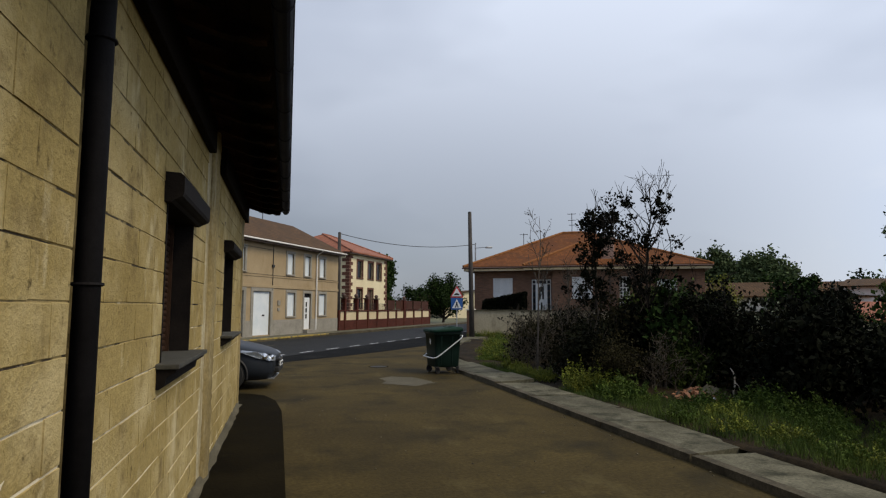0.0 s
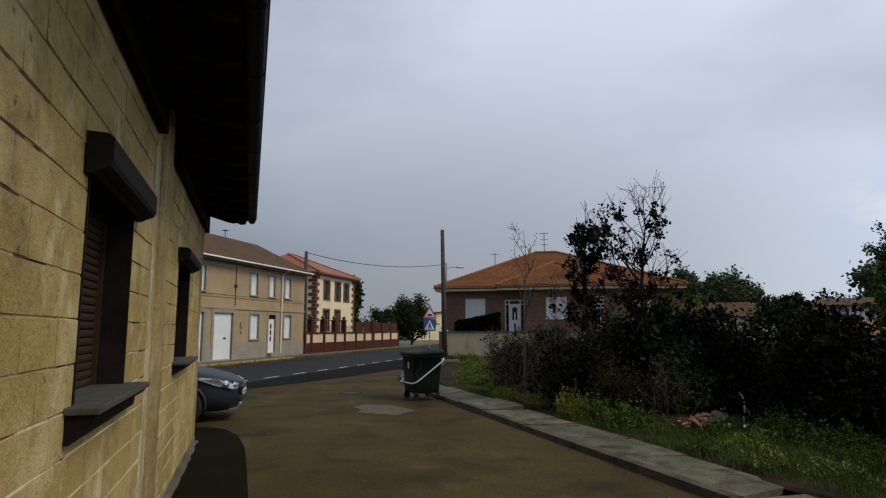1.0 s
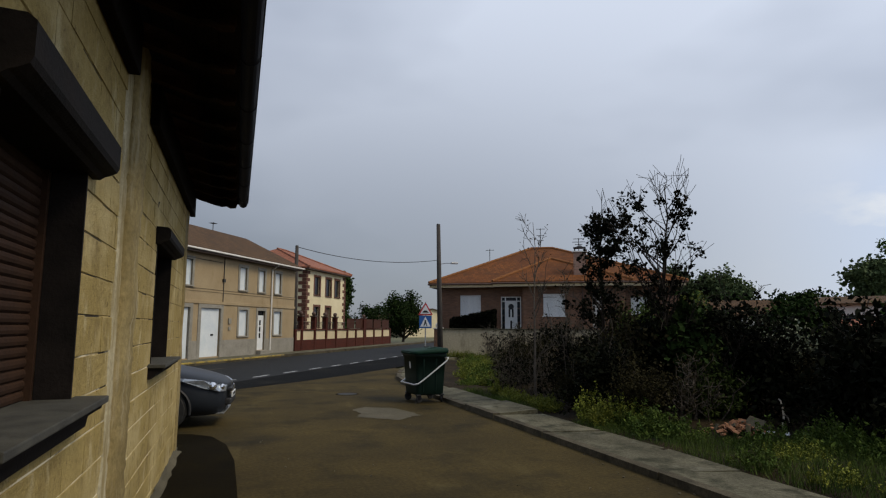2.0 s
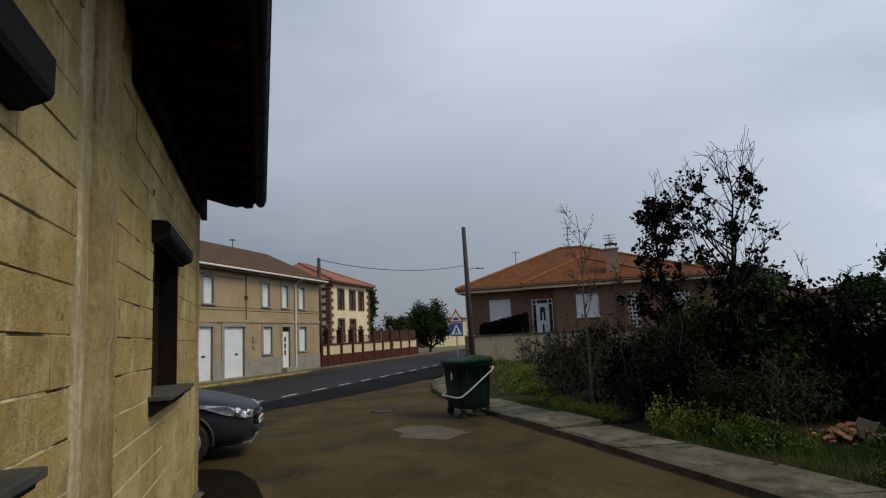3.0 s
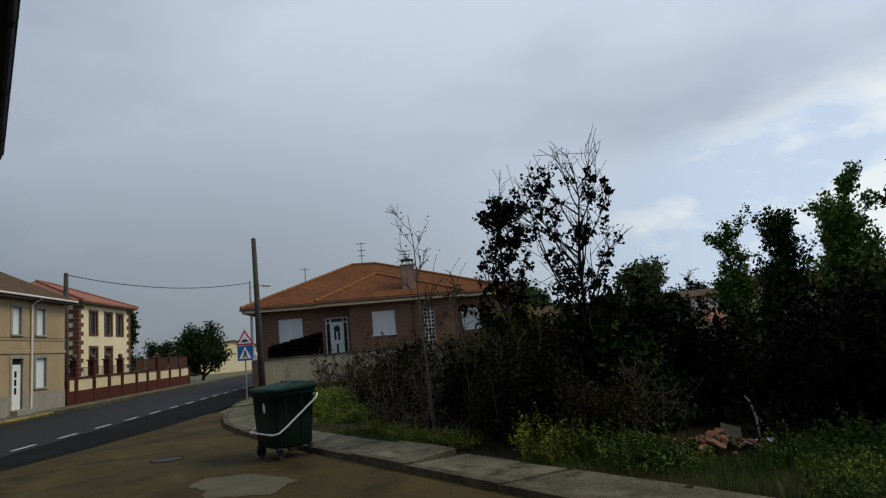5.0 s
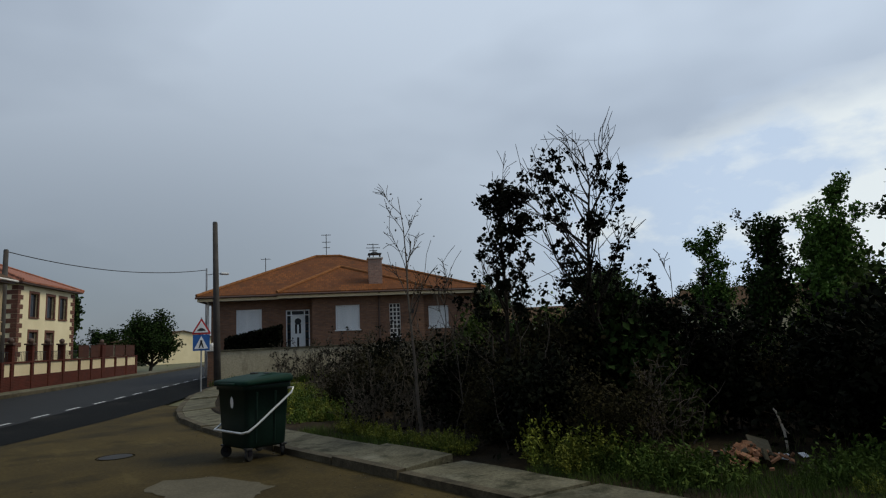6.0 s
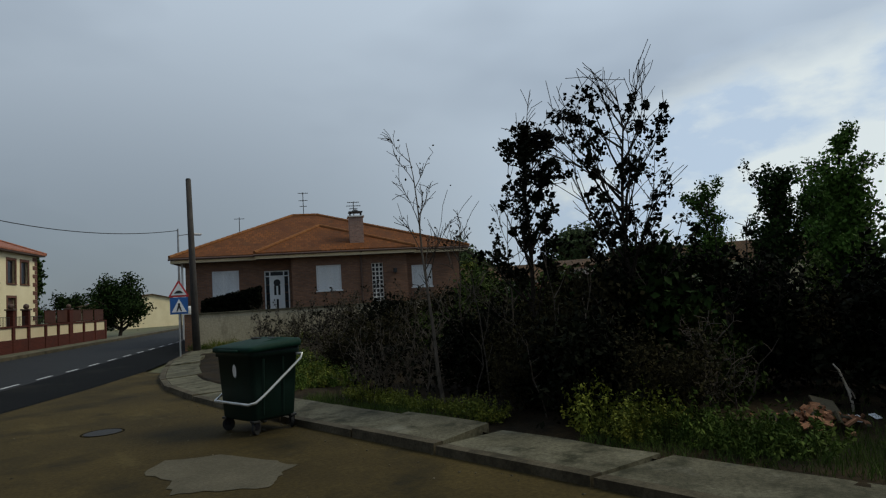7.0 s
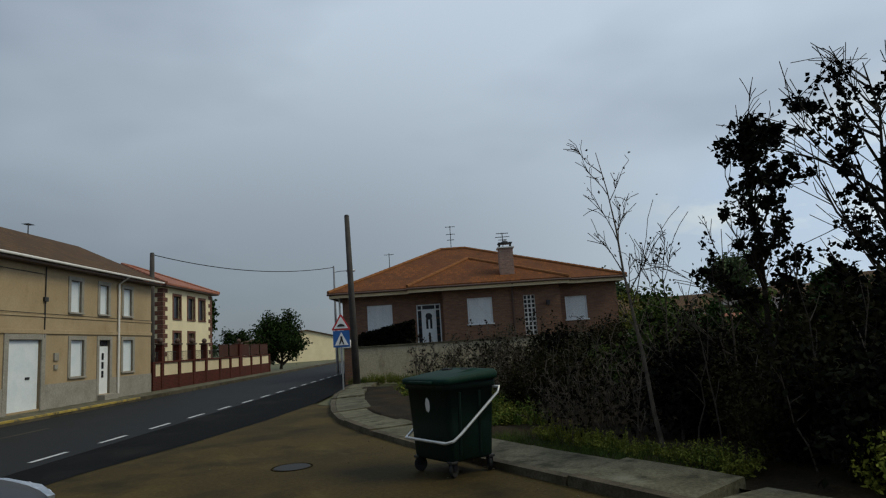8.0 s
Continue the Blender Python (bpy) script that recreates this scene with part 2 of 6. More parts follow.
M["gutter"] = mat("gutter_metal", (0.004, 0.004, 0.007), (0.009, 0.009, 0.016), 3, 30, 0.6, 0.05, spec=0.25)
M["pipe"] = mat("downpipe_paint", (0.005, 0.0045, 0.005), (0.011, 0.010, 0.011), 3, 30, 0.75, 0.1, spec=0.12)
M["shutter"] = mat("shutter_brown", (0.028, 0.014, 0.008), (0.045, 0.023, 0.013), 4, 40, 0.75, 0.08, vary=0.1, spec=0.15)
M["slate"] = mat("slate_and_shade", (0.005, 0.004, 0.004), (0.014, 0.011, 0.010), 5, 50, 0.8, 0.2, spec=0.12)
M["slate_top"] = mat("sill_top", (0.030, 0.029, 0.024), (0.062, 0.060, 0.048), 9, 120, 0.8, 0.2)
M["lane"] = mat("lane_concrete", (0.037, 0.0268, 0.0082), (0.072, 0.0525, 0.0172), 0.45, 22, 0.92, 0.25, grain=0.35, spec=0.12,
                extra=both(blotches((0.100, 0.078, 0.030), 1.6, 0.58, 0.80, 9.0, (1, 0.35, 1)), blotches((0.019, 0.0155, 0.0065), 0.8, 0.50, 0.70, 5.0)))
M["patch"] = mat("patch_concrete", (0.070, 0.062, 0.040), (0.110, 0.097, 0.066), 2, 30, 0.9, 0.3, spec=0.2)
# Near-black base with paler blotches.
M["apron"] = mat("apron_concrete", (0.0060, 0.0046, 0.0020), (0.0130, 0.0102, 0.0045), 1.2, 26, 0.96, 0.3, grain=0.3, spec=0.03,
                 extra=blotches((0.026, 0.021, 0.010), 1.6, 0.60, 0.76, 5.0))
M["asphalt"] = mat("asphalt", (0.0050, 0.0056, 0.0062), (0.0100, 0.0110, 0.0122), 0.5, 60, 0.92, 0.3, grain=0.35, spec=0.05,
                   extra=blotches((0.020, 0.020, 0.018), 0.6, 0.55, 0.75, 6.0))
M["asphalt_old"] = mat("asphalt_old", (0.0076, 0.0086, 0.0098), (0.0145, 0.0160, 0.0178), 0.5, 60, 0.78, 0.3, grain=0.3, spec=0.2, extra=blotches((0.0080, 0.0090, 0.0102), 0.7, 0.5, 0.7, 3.0, (1.6, 0.5, 1)))
M["paint"] = mat("road_paint", (0.42, 0.43, 0.44), (0.60, 0.60, 0.60), 6, 60, 0.7, 0.1)
M["yellow"] = mat("kerb_yellow", (0.30, 0.21, 0.035), (0.44, 0.33, 0.07), 4, 40, 0.8, 0.15, extra=blotches((0.10, 0.09, 0.06), 3.0, 0.5, 0.62, 2.0))
M["slab"] = mat("pavement_slab", (0.074, 0.069, 0.045), (0.145, 0.136, 0.094), 1.6, 30, 0.92, 0.4, vary=0.2, grain=0.4, spec=0.15,
                extra=both(blotches((0.19, 0.185, 0.145), 1.3, 0.58, 0.76, 4.0), blotches((0.034, 0.034, 0.020), 2.6, 0.50, 0.66, 2.0)))
M["kerb"] = mat("kerb_face", (0.052, 0.043, 0.026), (0.105, 0.090, 0.060), 1.8, 30, 0.9, 0.35, grain=0.35, spec=0.2, extra=blotches((0.035, 0.03, 0.018), 3.0, 0.5, 0.66, 7.0))
M["kerb_grit"] = mat("grit", (0.04, 0.034, 0.02), (0.13, 0.11, 0.07), 9, 30, 0.9, 0.1, vary=0.5)
# Earth darkened: the black beneath the thicket is put into its colour.
M["soil"] = mat("soil", (0.009, 0.007, 0.004), (0.036, 0.025, 0.012), 1.2, 18, 0.95, 0.6, grain=0.4, spec=0.1)
M["field"] = mat("field", (0.06, 0.07, 0.03), (0.12, 0.11, 0.05), 0.05, 2, 0.95, 0.3)
M["stucco1"] = mat("beige_stucco", (0.312, 0.236, 0.138), (0.380, 0.296, 0.182), 0.9, 14, 0.9, 0.12, spec=0.2, grain=0.12,
                   extra=blotches((0.27, 0.20, 0.11), 1.5, 0.55, 0.75, 1.0, (1, 1, 0.4)))
M["grey_trim"] = mat("grey_trim", (0.22, 0.205, 0.17), (0.29, 0.27, 0.23), 2, 20, 0.9, 0.15)
M["white_panel"] = mat("white_panel", (0.60, 0.66, 0.70), (0.70, 0.74, 0.76), 2, 20, 0.6, 0.03, grain=0.06)
M["white_door"] = mat("white_door", (0.66, 0.69, 0.70), (0.76, 0.77, 0.77), 2, 20, 0.5, 0.03, grain=0.06)
M["old_tile"] = mat("weathered_roof_tile", (0.085, 0.045, 0.019), (0.145, 0.080, 0.036), 1.2, 12, 0.9, 0.3, spec=0.2,
                    extra=coursed((0.04, 0.026, 0.015), 0.24, 0.30, 0.03, False))
M["red_tile"] = mat("red_roof_tile", (0.29, 0.095, 0.050), (0.38, 0.135, 0.070), 1.0, 10, 0.85, 0.3,
                    extra=coursed((0.18, 0.07, 0.04), 0.24, 0.30, 0.03, False))
M["orange_tile"] = mat("orange_roof_tile", (0.130, 0.043, 0.012), (0.205, 0.072, 0.019), 0.7, 10, 0.9, 0.3, spec=0.2,
                       extra=both(blotches((0.085, 0.040, 0.018), 1.2, 0.52, 0.72, 3.0), coursed((0.10, 0.040, 0.015), 0.24, 0.30, 0.02, False)))
M["ridge_tile"] = mat("ridge_tile", (0.185, 0.075, 0.026), (0.265, 0.115, 0.042), 3, 20, 0.9, 0.2, spec=0.2)
M["chimney"] = mat("chimney_brick", (0.33, 0.19, 0.14), (0.42, 0.255, 0.195), 2, 16, 0.9, 0.2, spec=0.2, extra=coursed((0.3, 0.24, 0.2), 0.25, 0.065, 0.010))
M["brick"] = mat("brown_brick", (0.185, 0.096, 0.056), (0.265, 0.139, 0.082), 1.0, 14, 0.9, 0.25, grain=0.2, spec=0.2,
                 extra=coursed((0.13, 0.10, 0.085), 0.25, 0.065, 0.010))
M["cream"] = mat("cream_paint", (0.57, 0.475, 0.30), (0.65, 0.555, 0.37), 1.2, 16, 0.85, 0.1, grain=0.06)
M["yellow_wall"] = mat("yellow_stucco", (0.66, 0.575, 0.37), (0.74, 0.655, 0.44), 0.9, 14, 0.9, 0.1, grain=0.06)
M["maroon"] = mat("maroon_brick", (0.056, 0.012, 0.007), (0.092, 0.020, 0.012), 1.4, 14, 0.88, 0.2, spec=0.2,
                  extra=coursed((0.09, 0.034, 0.025), 0.25, 0.07, 0.008))
M["rust"] = mat("rust_metal", (0.045, 0.017, 0.011), (0.075, 0.030, 0.020), 2, 30, 0.8, 0.15, spec=0.2)
M["quoin"] = mat("quoin_brick", (0.092, 0.036, 0.022), (0.140, 0.056, 0.035), 2, 18, 0.9, 0.2)
M["glass_dark"] = mat("window_glass", (0.012, 0.013, 0.016), (0.022, 0.024, 0.027), 1, 6, 0.2, 0.0, spec=0.25)
M["frame_brown"] = mat("window_frame_brown", (0.06, 0.032, 0.022), (0.09, 0.05, 0.034), 4, 30, 0.6, 0.05)
M["garden_wall"] = mat("garden_wall_render", (0.42, 0.365, 0.25), (0.53, 0.465, 0.33), 0.8, 16, 0.92, 0.2, spec=0.2,
                       extra=blotches((0.20, 0.17, 0.11), 1.4, 0.55, 0.75, 4.0, (1, 1, 0.5)))
M["bin"] = mat("bin_green", (0.002, 0.011, 0.0075), (0.0035, 0.017, 0.012), 2.5, 30, 0.55, 0.04, spec=0.25)
M["bin_lid"] = mat("bin_lid_green", (0.0035, 0.022, 0.014), (0.007, 0.034, 0.022), 2.5, 30, 0.7, 0.04, spec=0.15)
M["bar"] = mat("bar_galvanised", (0.62, 0.63, 0.62), (0.74, 0.75, 0.73), 5, 30, 0.35, 0.03, metal=0.4, grain=0.06)
M["rubber"] = mat("rubber", (0.010, 0.010, 0.010), (0.018, 0.018, 0.018), 5, 40, 0.8, 0.1)
M["aerial"] = mat("aerial_metal", (0.035, 0.036, 0.038), (0.07, 0.072, 0.075), 4, 40, 0.6, 0.05, metal=0.3)
M["steel"] = mat("galvanised_steel", (0.30, 0.31, 0.32), (0.42, 0.43, 0.44), 4, 40, 0.45, 0.05, metal=0.7)
M["pole_wood"] = mat("pole_wood", (0.034, 0.031, 0.029), (0.066, 0.058, 0.052), 3, 30, 0.9, 0.4, extra=blotches((0.03, 0.022, 0.018), 3, 0.5, 0.7, 1, (6, 6, 0.4)))
M["cable"] = mat("cable_black", (0.015, 0.015, 0.016), (0.025, 0.025, 0.026), 4, 20, 0.6, 0.0)
M["sign_blue"] = mat("sign_blue", (0.016, 0.085, 0.30), (0.02, 0.11, 0.36), 2, 20, 0.4, 0.0, grain=0.06)
M["sign_white"] = mat("sign_white", (0.68, 0.70, 0.72), (0.76, 0.77, 0.78), 2, 20, 0.4, 0.0, grain=0.06)
M["sign_red"] = mat("sign_red", (0.40, 0.025, 0.03), (0.50, 0.035, 0.04), 2, 20, 0.4, 0.0, grain=0.06)
M["black"] = mat("matt_black", (0.010, 0.010, 0.011), (0.018, 0.018, 0.019), 4, 30, 0.6, 0.0)
M["car"] = mat("car_paint_grey", (0.012, 0.015, 0.021), (0.018, 0.022, 0.029), 1, 400, 0.42, 0.0, metal=0.1, grain=0.1, spec=0.25)
M["chrome"] = mat("headlight_bright", (0.7, 0.72, 0.75), (0.8, 0.82, 0.85), 3, 30, 0.12, 0.0, metal=0.9)
M["lens"] = mat("headlight_lens", (0.26, 0.30, 0.35), (0.50, 0.54, 0.60), 9, 30, 0.12, 0.0, metal=0.5, spec=0.4)
M["bark"] = mat("bark", (0.016, 0.013, 0.010), (0.045, 0.036, 0.028), 6, 40, 0.95, 0.5, spec=0.2)
M["twig"] = mat("dry_twig", (0.045, 0.038, 0.030), (0.12, 0.10, 0.080), 6, 40, 0.95, 0.3, vary=0.35, spec=0.2)
M["pale_stick"] = mat("bleached_stick", (0.42, 0.37, 0.30), (0.58, 0.52, 0.43), 6, 40, 0.9, 0.3)
M["leaf_dark"] = mat("leaf_dark", (0.010, 0.021, 0.005), (0.028, 0.052, 0.012), 2, 10, 0.85, 0.0, vary=0.5, spec=0.08)
M["leaf_mid"] = mat("leaf_mid", (0.040, 0.085, 0.014), (0.100, 0.175, 0.030), 2, 10, 0.8, 0.0, vary=0.5, spec=0.12)
M["leaf_olive"] = mat("leaf_olive", (0.022, 0.038, 0.008), (0.060, 0.085, 0.018), 2, 10, 0.82, 0.0, vary=0.5, spec=0.08)
# Near black: the thicket's shaded hollow is put into the leaf colour.
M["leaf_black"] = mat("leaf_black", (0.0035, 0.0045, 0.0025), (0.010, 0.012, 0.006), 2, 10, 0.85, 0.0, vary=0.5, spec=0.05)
M["leaf_brown"] = mat("leaf_brown", (0.014, 0.013, 0.006), (0.038, 0.033, 0.014), 2, 10, 0.85, 0.0, vary=0.5, spec=0.05)
M["leaf_yellow"] = mat("leaf_yellow_green", (0.088, 0.118, 0.015), (0.200, 0.205, 0.028), 2, 10, 0.8, 0.0, vary=0.45, spec=0.2)
M["weed_green"] = mat("weed_green", (0.036, 0.068, 0.011), (0.094, 0.130, 0.022), 2, 10, 0.8, 0.0, vary=0.5, spec=0.12)
M["leaf_far"] = mat("leaf_far", (0.050, 0.074, 0.032), (0.098, 0.128, 0.058), 2, 10, 0.85, 0.0, vary=0.35, spec=0.08)
M["leaf_pale"] = mat("leaf_pale", (0.16, 0.19, 0.12), (0.24, 0.26, 0.17), 2, 10, 0.7, 0.0, vary=0.3)
M["grass"] = mat("grass_blades", (0.032, 0.060, 0.010), (0.080, 0.115, 0.021), 1.5, 10, 0.8, 0.0, vary=0.4, spec=0.2)
M["terracotta"] = mat("terracotta", (0.20, 0.085, 0.040), (0.34, 0.17, 0.085), 3, 30, 0.9, 0.2, vary=0.4)
M["white_wall"] = mat("white_wall", (0.62, 0.60, 0.56), (0.72, 0.70, 0.66), 0.8, 12, 0.9, 0.1, grain=0.06)
M["hill"] = mat("far_hill", (0.05, 0.065, 0.03), (0.10, 0.11, 0.05), 0.06, 1, 0.95, 0.0)


# ---- builders ----
def mesh_of(bm, name, material, smooth=False):
    me = bpy.data.meshes.new(name)
    bmesh.ops.recalc_face_normals(bm, faces=bm.faces)
    bm.to_mesh(me)
    bm.free()
    me.materials.append(material)
    if smooth:
        me.shade_smooth()
    return me


def part(name, bm, material, parent, label="", smooth=False):
    """Links a bmesh (or a mesh) as one mesh object under a thing or a part."""
    me = bm if isinstance(bm, bpy.types.Mesh) else mesh_of(bm, name, material, smooth)
    ob = new(name, me)
    ob.parent = parent
    if label:
        ob["label"] = label
    return ob


def thing(name, m, label, category, group="", kind=""):
    ob = new(name)
    ob.empty_display_size = 0.2
    ob.matrix_basis = m
    return tagged(ob, label, category, group, kind)


def solo(name, bm, material, label, category, group="", kind="", smooth=False, m=None):
    me = bm if isinstance(bm, bpy.types.Mesh) else mesh_of(bm, name, material, smooth)
    ob = new(name, me)
    if m is not None:
        ob.matrix_basis = m
    return tagged(ob, label, category, group, kind)


def B():
    return bmesh.new()


def box(bm, x0, x1, y0, y1, z0, z1, bevel=0.0, m=None):
    vs = bmesh.ops.create_cube(bm, size=1)["verts"]
    for v in vs:
        v.co = Vector(((x0 + x1) / 2 + v.co.x * (x1 - x0), (y0 + y1) / 2 + v.co.y * (y1 - y0), (z0 + z1) / 2 + v.co.z * (z1 - z0)))
    if bevel:
        es = list({e for v in vs for e in v.link_edges})
        r = bmesh.ops.bevel(bm, geom=es, offset=bevel, segments=2, profile=0.6, affect="EDGES")
        vs = list({v for f in r["faces"] for v in f.verts} | {v for v in vs if v.is_valid})
    if m is not None:
        for v in vs:
            v.co = m @ v.co
    return bm


def tube(bm, pts, radii, sides=8, caps=True):
    """A tapered tube along points."""
    rings = []
    n = len(pts)
    pts = [Vector(p) for p in pts]
    if not hasattr(radii, "__len__"):
        radii = [radii] * n
    ref = None
    for i, p in enumerate(pts):
        d = (pts[min(i + 1, n - 1)] - pts[max(i - 1, 0)]).normalized()
        if ref is None:
            ref = Vector((1, 0, 0)) if abs(d.x) < 0.8 else Vector((0, 1, 0))
        a = d.cross(ref).normalized()
        b = d.cross(a).normalized()
        ref = -b if b.dot(ref) < 0 else b
        ref = a.cross(d)
        rings.append([bm.verts.new(p + radii[i] * (a * math.cos(2 * math.pi * k / sides) + b * math.sin(2 * math.pi * k / sides))) for k in range(sides)])
    for r0, r1 in zip(rings, rings[1:]):
        for k in range(sides):
            bm.faces.new((r0[k], r0[(k + 1) % sides], r1[(k + 1) % sides], r1[k]))
    if caps:
        bm.faces.new(rings[0])
        bm.faces.new(rings[-1])
    return bm


def prism(bm, poly, z0, z1):
    """An upright prism over a plan outline."""
    lo = [bm.verts.new((x, y, z0)) for x, y in poly]
    hi = [bm.verts.new((x, y, z1)) for x, y in poly]
    n = len(poly)
    for i in range(n):
        bm.faces.new((lo[i], lo[(i + 1) % n], hi[(i + 1) % n], hi[i]))
    bm.faces.new(hi)
    bm.faces.new(lo)
    return bm


def sheet(bm, poly, z):
    f = bm.faces.new([bm.verts.new((x, y, z)) for x, y in poly])
    bmesh.ops.triangulate(bm, faces=[f])
    return bm


def wall_with_holes(bm, x0, x1, z0, z1, y0, y1, holes):
    """A wall along x between y0 and y1, with holes (x0, x1, z0, z1) right through it."""
    xs = sorted({x0, x1, *[h[0] for h in holes], *[h[1] for h in holes]})
    for a, b in zip(xs, xs[1:]):
        if b - a < 1e-6:
            continue
        mid = (a + b) / 2
        spans = sorted((h[2], h[3]) for h in holes if h[0] < mid < h[1])
        z = z0
        for c, d in spans + [(z1, z1)]:
            if c - z > 1e-6:
                box(bm, a, b, y0, y1, z, c)
            z = max(z, d)
    bmesh.ops.remove_doubles(bm, verts=bm.verts[:], dist=1e-4)
    return bm


def hip_roof(bm, corners, ridge, eave_z, ridge_z, thick=0.10):
    """A roof over four plan corners (front left, front right, back right, back left) to a ridge of two plan points."""
    lo = [bm.verts.new((x, y, eave_z - thick)) for x, y in corners]
    hi = [bm.verts.new((x, y, eave_z)) for x, y in corners]
    r = [bm.verts.new((x, y, ridge_z)) for x, y in ridge]
    bm.faces.new((hi[0], hi[1], r[1], r[0]))
    bm.faces.new((hi[1], hi[2], r[1]))
    bm.faces.new((hi[2], hi[3], r[0], r[1]))
    bm.faces.new((hi[3], hi[0], r[0]))
    for i in range(4):
        bm.faces.new((lo[i], lo[(i + 1) % 4], hi[(i + 1) % 4], hi[i]))
    bm.faces.new(lo)
    return bm


def leaf_mesh(name, pts, size, material, rng, flat=0.0, long=1.6):
    """Folded leaves, one at each point."""
    n = len(pts)
    pts = np.asarray(pts, float)
    a = rng.normal(size=(n, 3))
    a[:, 2] *= 1 - flat
    a /= np.linalg.norm(a, axis=1)[:, None]
    b = rng.normal(size=(n, 3))
    b -= a * (a * b).sum(1)[:, None]
    b /= np.linalg.norm(b, axis=1)[:, None]
    c = np.cross(a, b)
    s = (size * rng.uniform(0.6, 1.35, n))[:, None]
    v = np.empty((n, 4, 3))
    v[:, 0] = pts - a * s * long / 2
    v[:, 1] = pts + b * s / 2 + c * s * 0.18
    v[:, 2] = pts + a * s * long / 2
    v[:, 3] = pts - b * s / 2 + c * s * 0.18
    me = bpy.data.meshes.new(name)
    me.vertices.add(4 * n)
    me.vertices.foreach_set("co", v.ravel())
    me.loops.add(6 * n)
    base = np.arange(n)[:, None] * 4
    me.loops.foreach_set("vertex_index", (base + np.array([0, 1, 2, 0, 2, 3])).ravel())
    me.polygons.add(2 * n)
    me.polygons.foreach_set("loop_start", np.arange(2 * n) * 3)
    me.update(calc_edges=True)
    me.materials.append(material)
    return me


def grow(rng, base, height, limbs, spread, r0, up=0.6, forks=4, wob=0.12, start=0.25, lean=(0, 0)):
    """Branches as (points, radii), from a trunk that wavers; returns them and their tips."""
    out, tips = [], []
    trunk = [Vector(base)]
    k = 7
    for i in range(k):
        trunk.append(trunk[-1] + Vector((rng.normal() * wob * height / k + lean[0] * height / k, lean[1] * height / k + rng.normal() * wob * height / k, height / k)))
    out.append((trunk, [r0 * (1 - 0.88 * i / k) for i in range(k + 1)]))
    tips += [(trunk[i], 0) for i in range(3, k + 1)]
    for _ in range(limbs):
        f = rng.uniform(start, 0.95)
        i = min(int(f * k), k - 1)
        p = trunk[i].lerp(trunk[i + 1], f * k - i)
        an = rng.uniform(0, 2 * math.pi)
        d = Vector((math.cos(an), math.sin(an), up + rng.uniform(-0.2, 0.5))).normalized()
        ln = spread * (1.15 - 0.6 * f) * rng.uniform(0.6, 1.2)
        pts = [p]
        for j in range(4):
            d = (d + Vector((rng.normal() * 0.14, rng.normal() * 0.14, 0.10 + rng.normal() * 0.1))).normalized()
            pts.append(pts[-1] + d * ln / 4)
        r = r0 * (0.55 - 0.3 * f)
        out.append((pts, [r, r * 0.75, r * 0.55, r * 0.35, r * 0.15]))
        tips += [(q, 1) for q in pts[2:]]
        for _ in range(forks):
            j = rng.integers(1, 4)
            q = pts[j].lerp(pts[j + 1], rng.uniform())
            e = (d + Vector((rng.normal() * 0.6, rng.normal() * 0.6, rng.normal() * 0.45 + 0.15))).normalized()
            l2 = ln * rng.uniform(0.2, 0.5)
            tw = [q, q + e * l2 * 0.5 + Vector((0, 0, 0.02)), q + e * l2 + Vector((rng.normal() * 0.05, rng.normal() * 0.05, 0.06 * l2))]
            out.append((tw, [r * 0.3, r * 0.2, r * 0.08]))
            tips += [(tw[1], 2), (tw[2], 2)]
    return out, tips


def branches(rows, least=0.003):
    bm = B()
    for pts, rad in rows:
        tube(bm, pts, [max(x, least) for x in rad], 6 if rad[0] > 0.02 else 4, False)
    return bm


# ---- axes of the plan ----
ROAD = 58.4    # the through road's direction; h1, the fence and h2 stand along it


def along(s, o, z=0.0):
    return (0.524 * s + 0.852 * o, 0.852 * s - 0.524 * o, z)


# ---- ground, lane, road, pavements ----
bm = B()
sheet(bm, [(-2500, -2500), (2500, -2500), (2500, 2500), (-2500, 2500)], -0.06)
solo("ground", bm, M["field"], "flat green-brown open ground", "ground", kind="structure")

KERB = [(4.82, -14), (4.82, 6), (4.82, 12), (4.80, 15.5), (4.84, 17.6), (4.98, 19.6), (5.25, 21.6), (5.75, 23.4), (6.57, 25.6), (7.75, 28.4)]
KERB += [along(s, -8.45)[:2] for s in (31.5, 40, 55, 75, 110)]
EDGE = [along(s, o)[:2] for s, o in ((110, -8.4), (60, -8.4), (31, -8.5), (26, -8.45), (22.5, -8.75), (19.5, -9.2), (17, -9.75), (14, -10.0), (8, -10.0), (-30, -10.0))]
bm = B()
poly = [(-12, -14), *KERB[:9], *EDGE[3:9], (-20, 0)]
sheet(bm, poly, 0.0)
solo("lane_road", bm, M["lane"], "worn brown concrete side lane", "road", kind="structure")
bm = B()
sheet(bm, [along(110, -11.0)[:2], along(-30, -11.0)[:2], along(-30, -16.7)[:2], along(110, -16.7)[:2]], 0.004)
solo("main_road", bm, M["asphalt_old"], "grey damp asphalt main road", "road", kind="structure")
bm = B()
sheet(bm, [*EDGE, along(-30, -10.998)[:2], along(110, -10.998)[:2]], 0.004)
solo("road_strip", bm, M["asphalt"], "darker newer asphalt strip along the road's edge", "road", kind="structure")

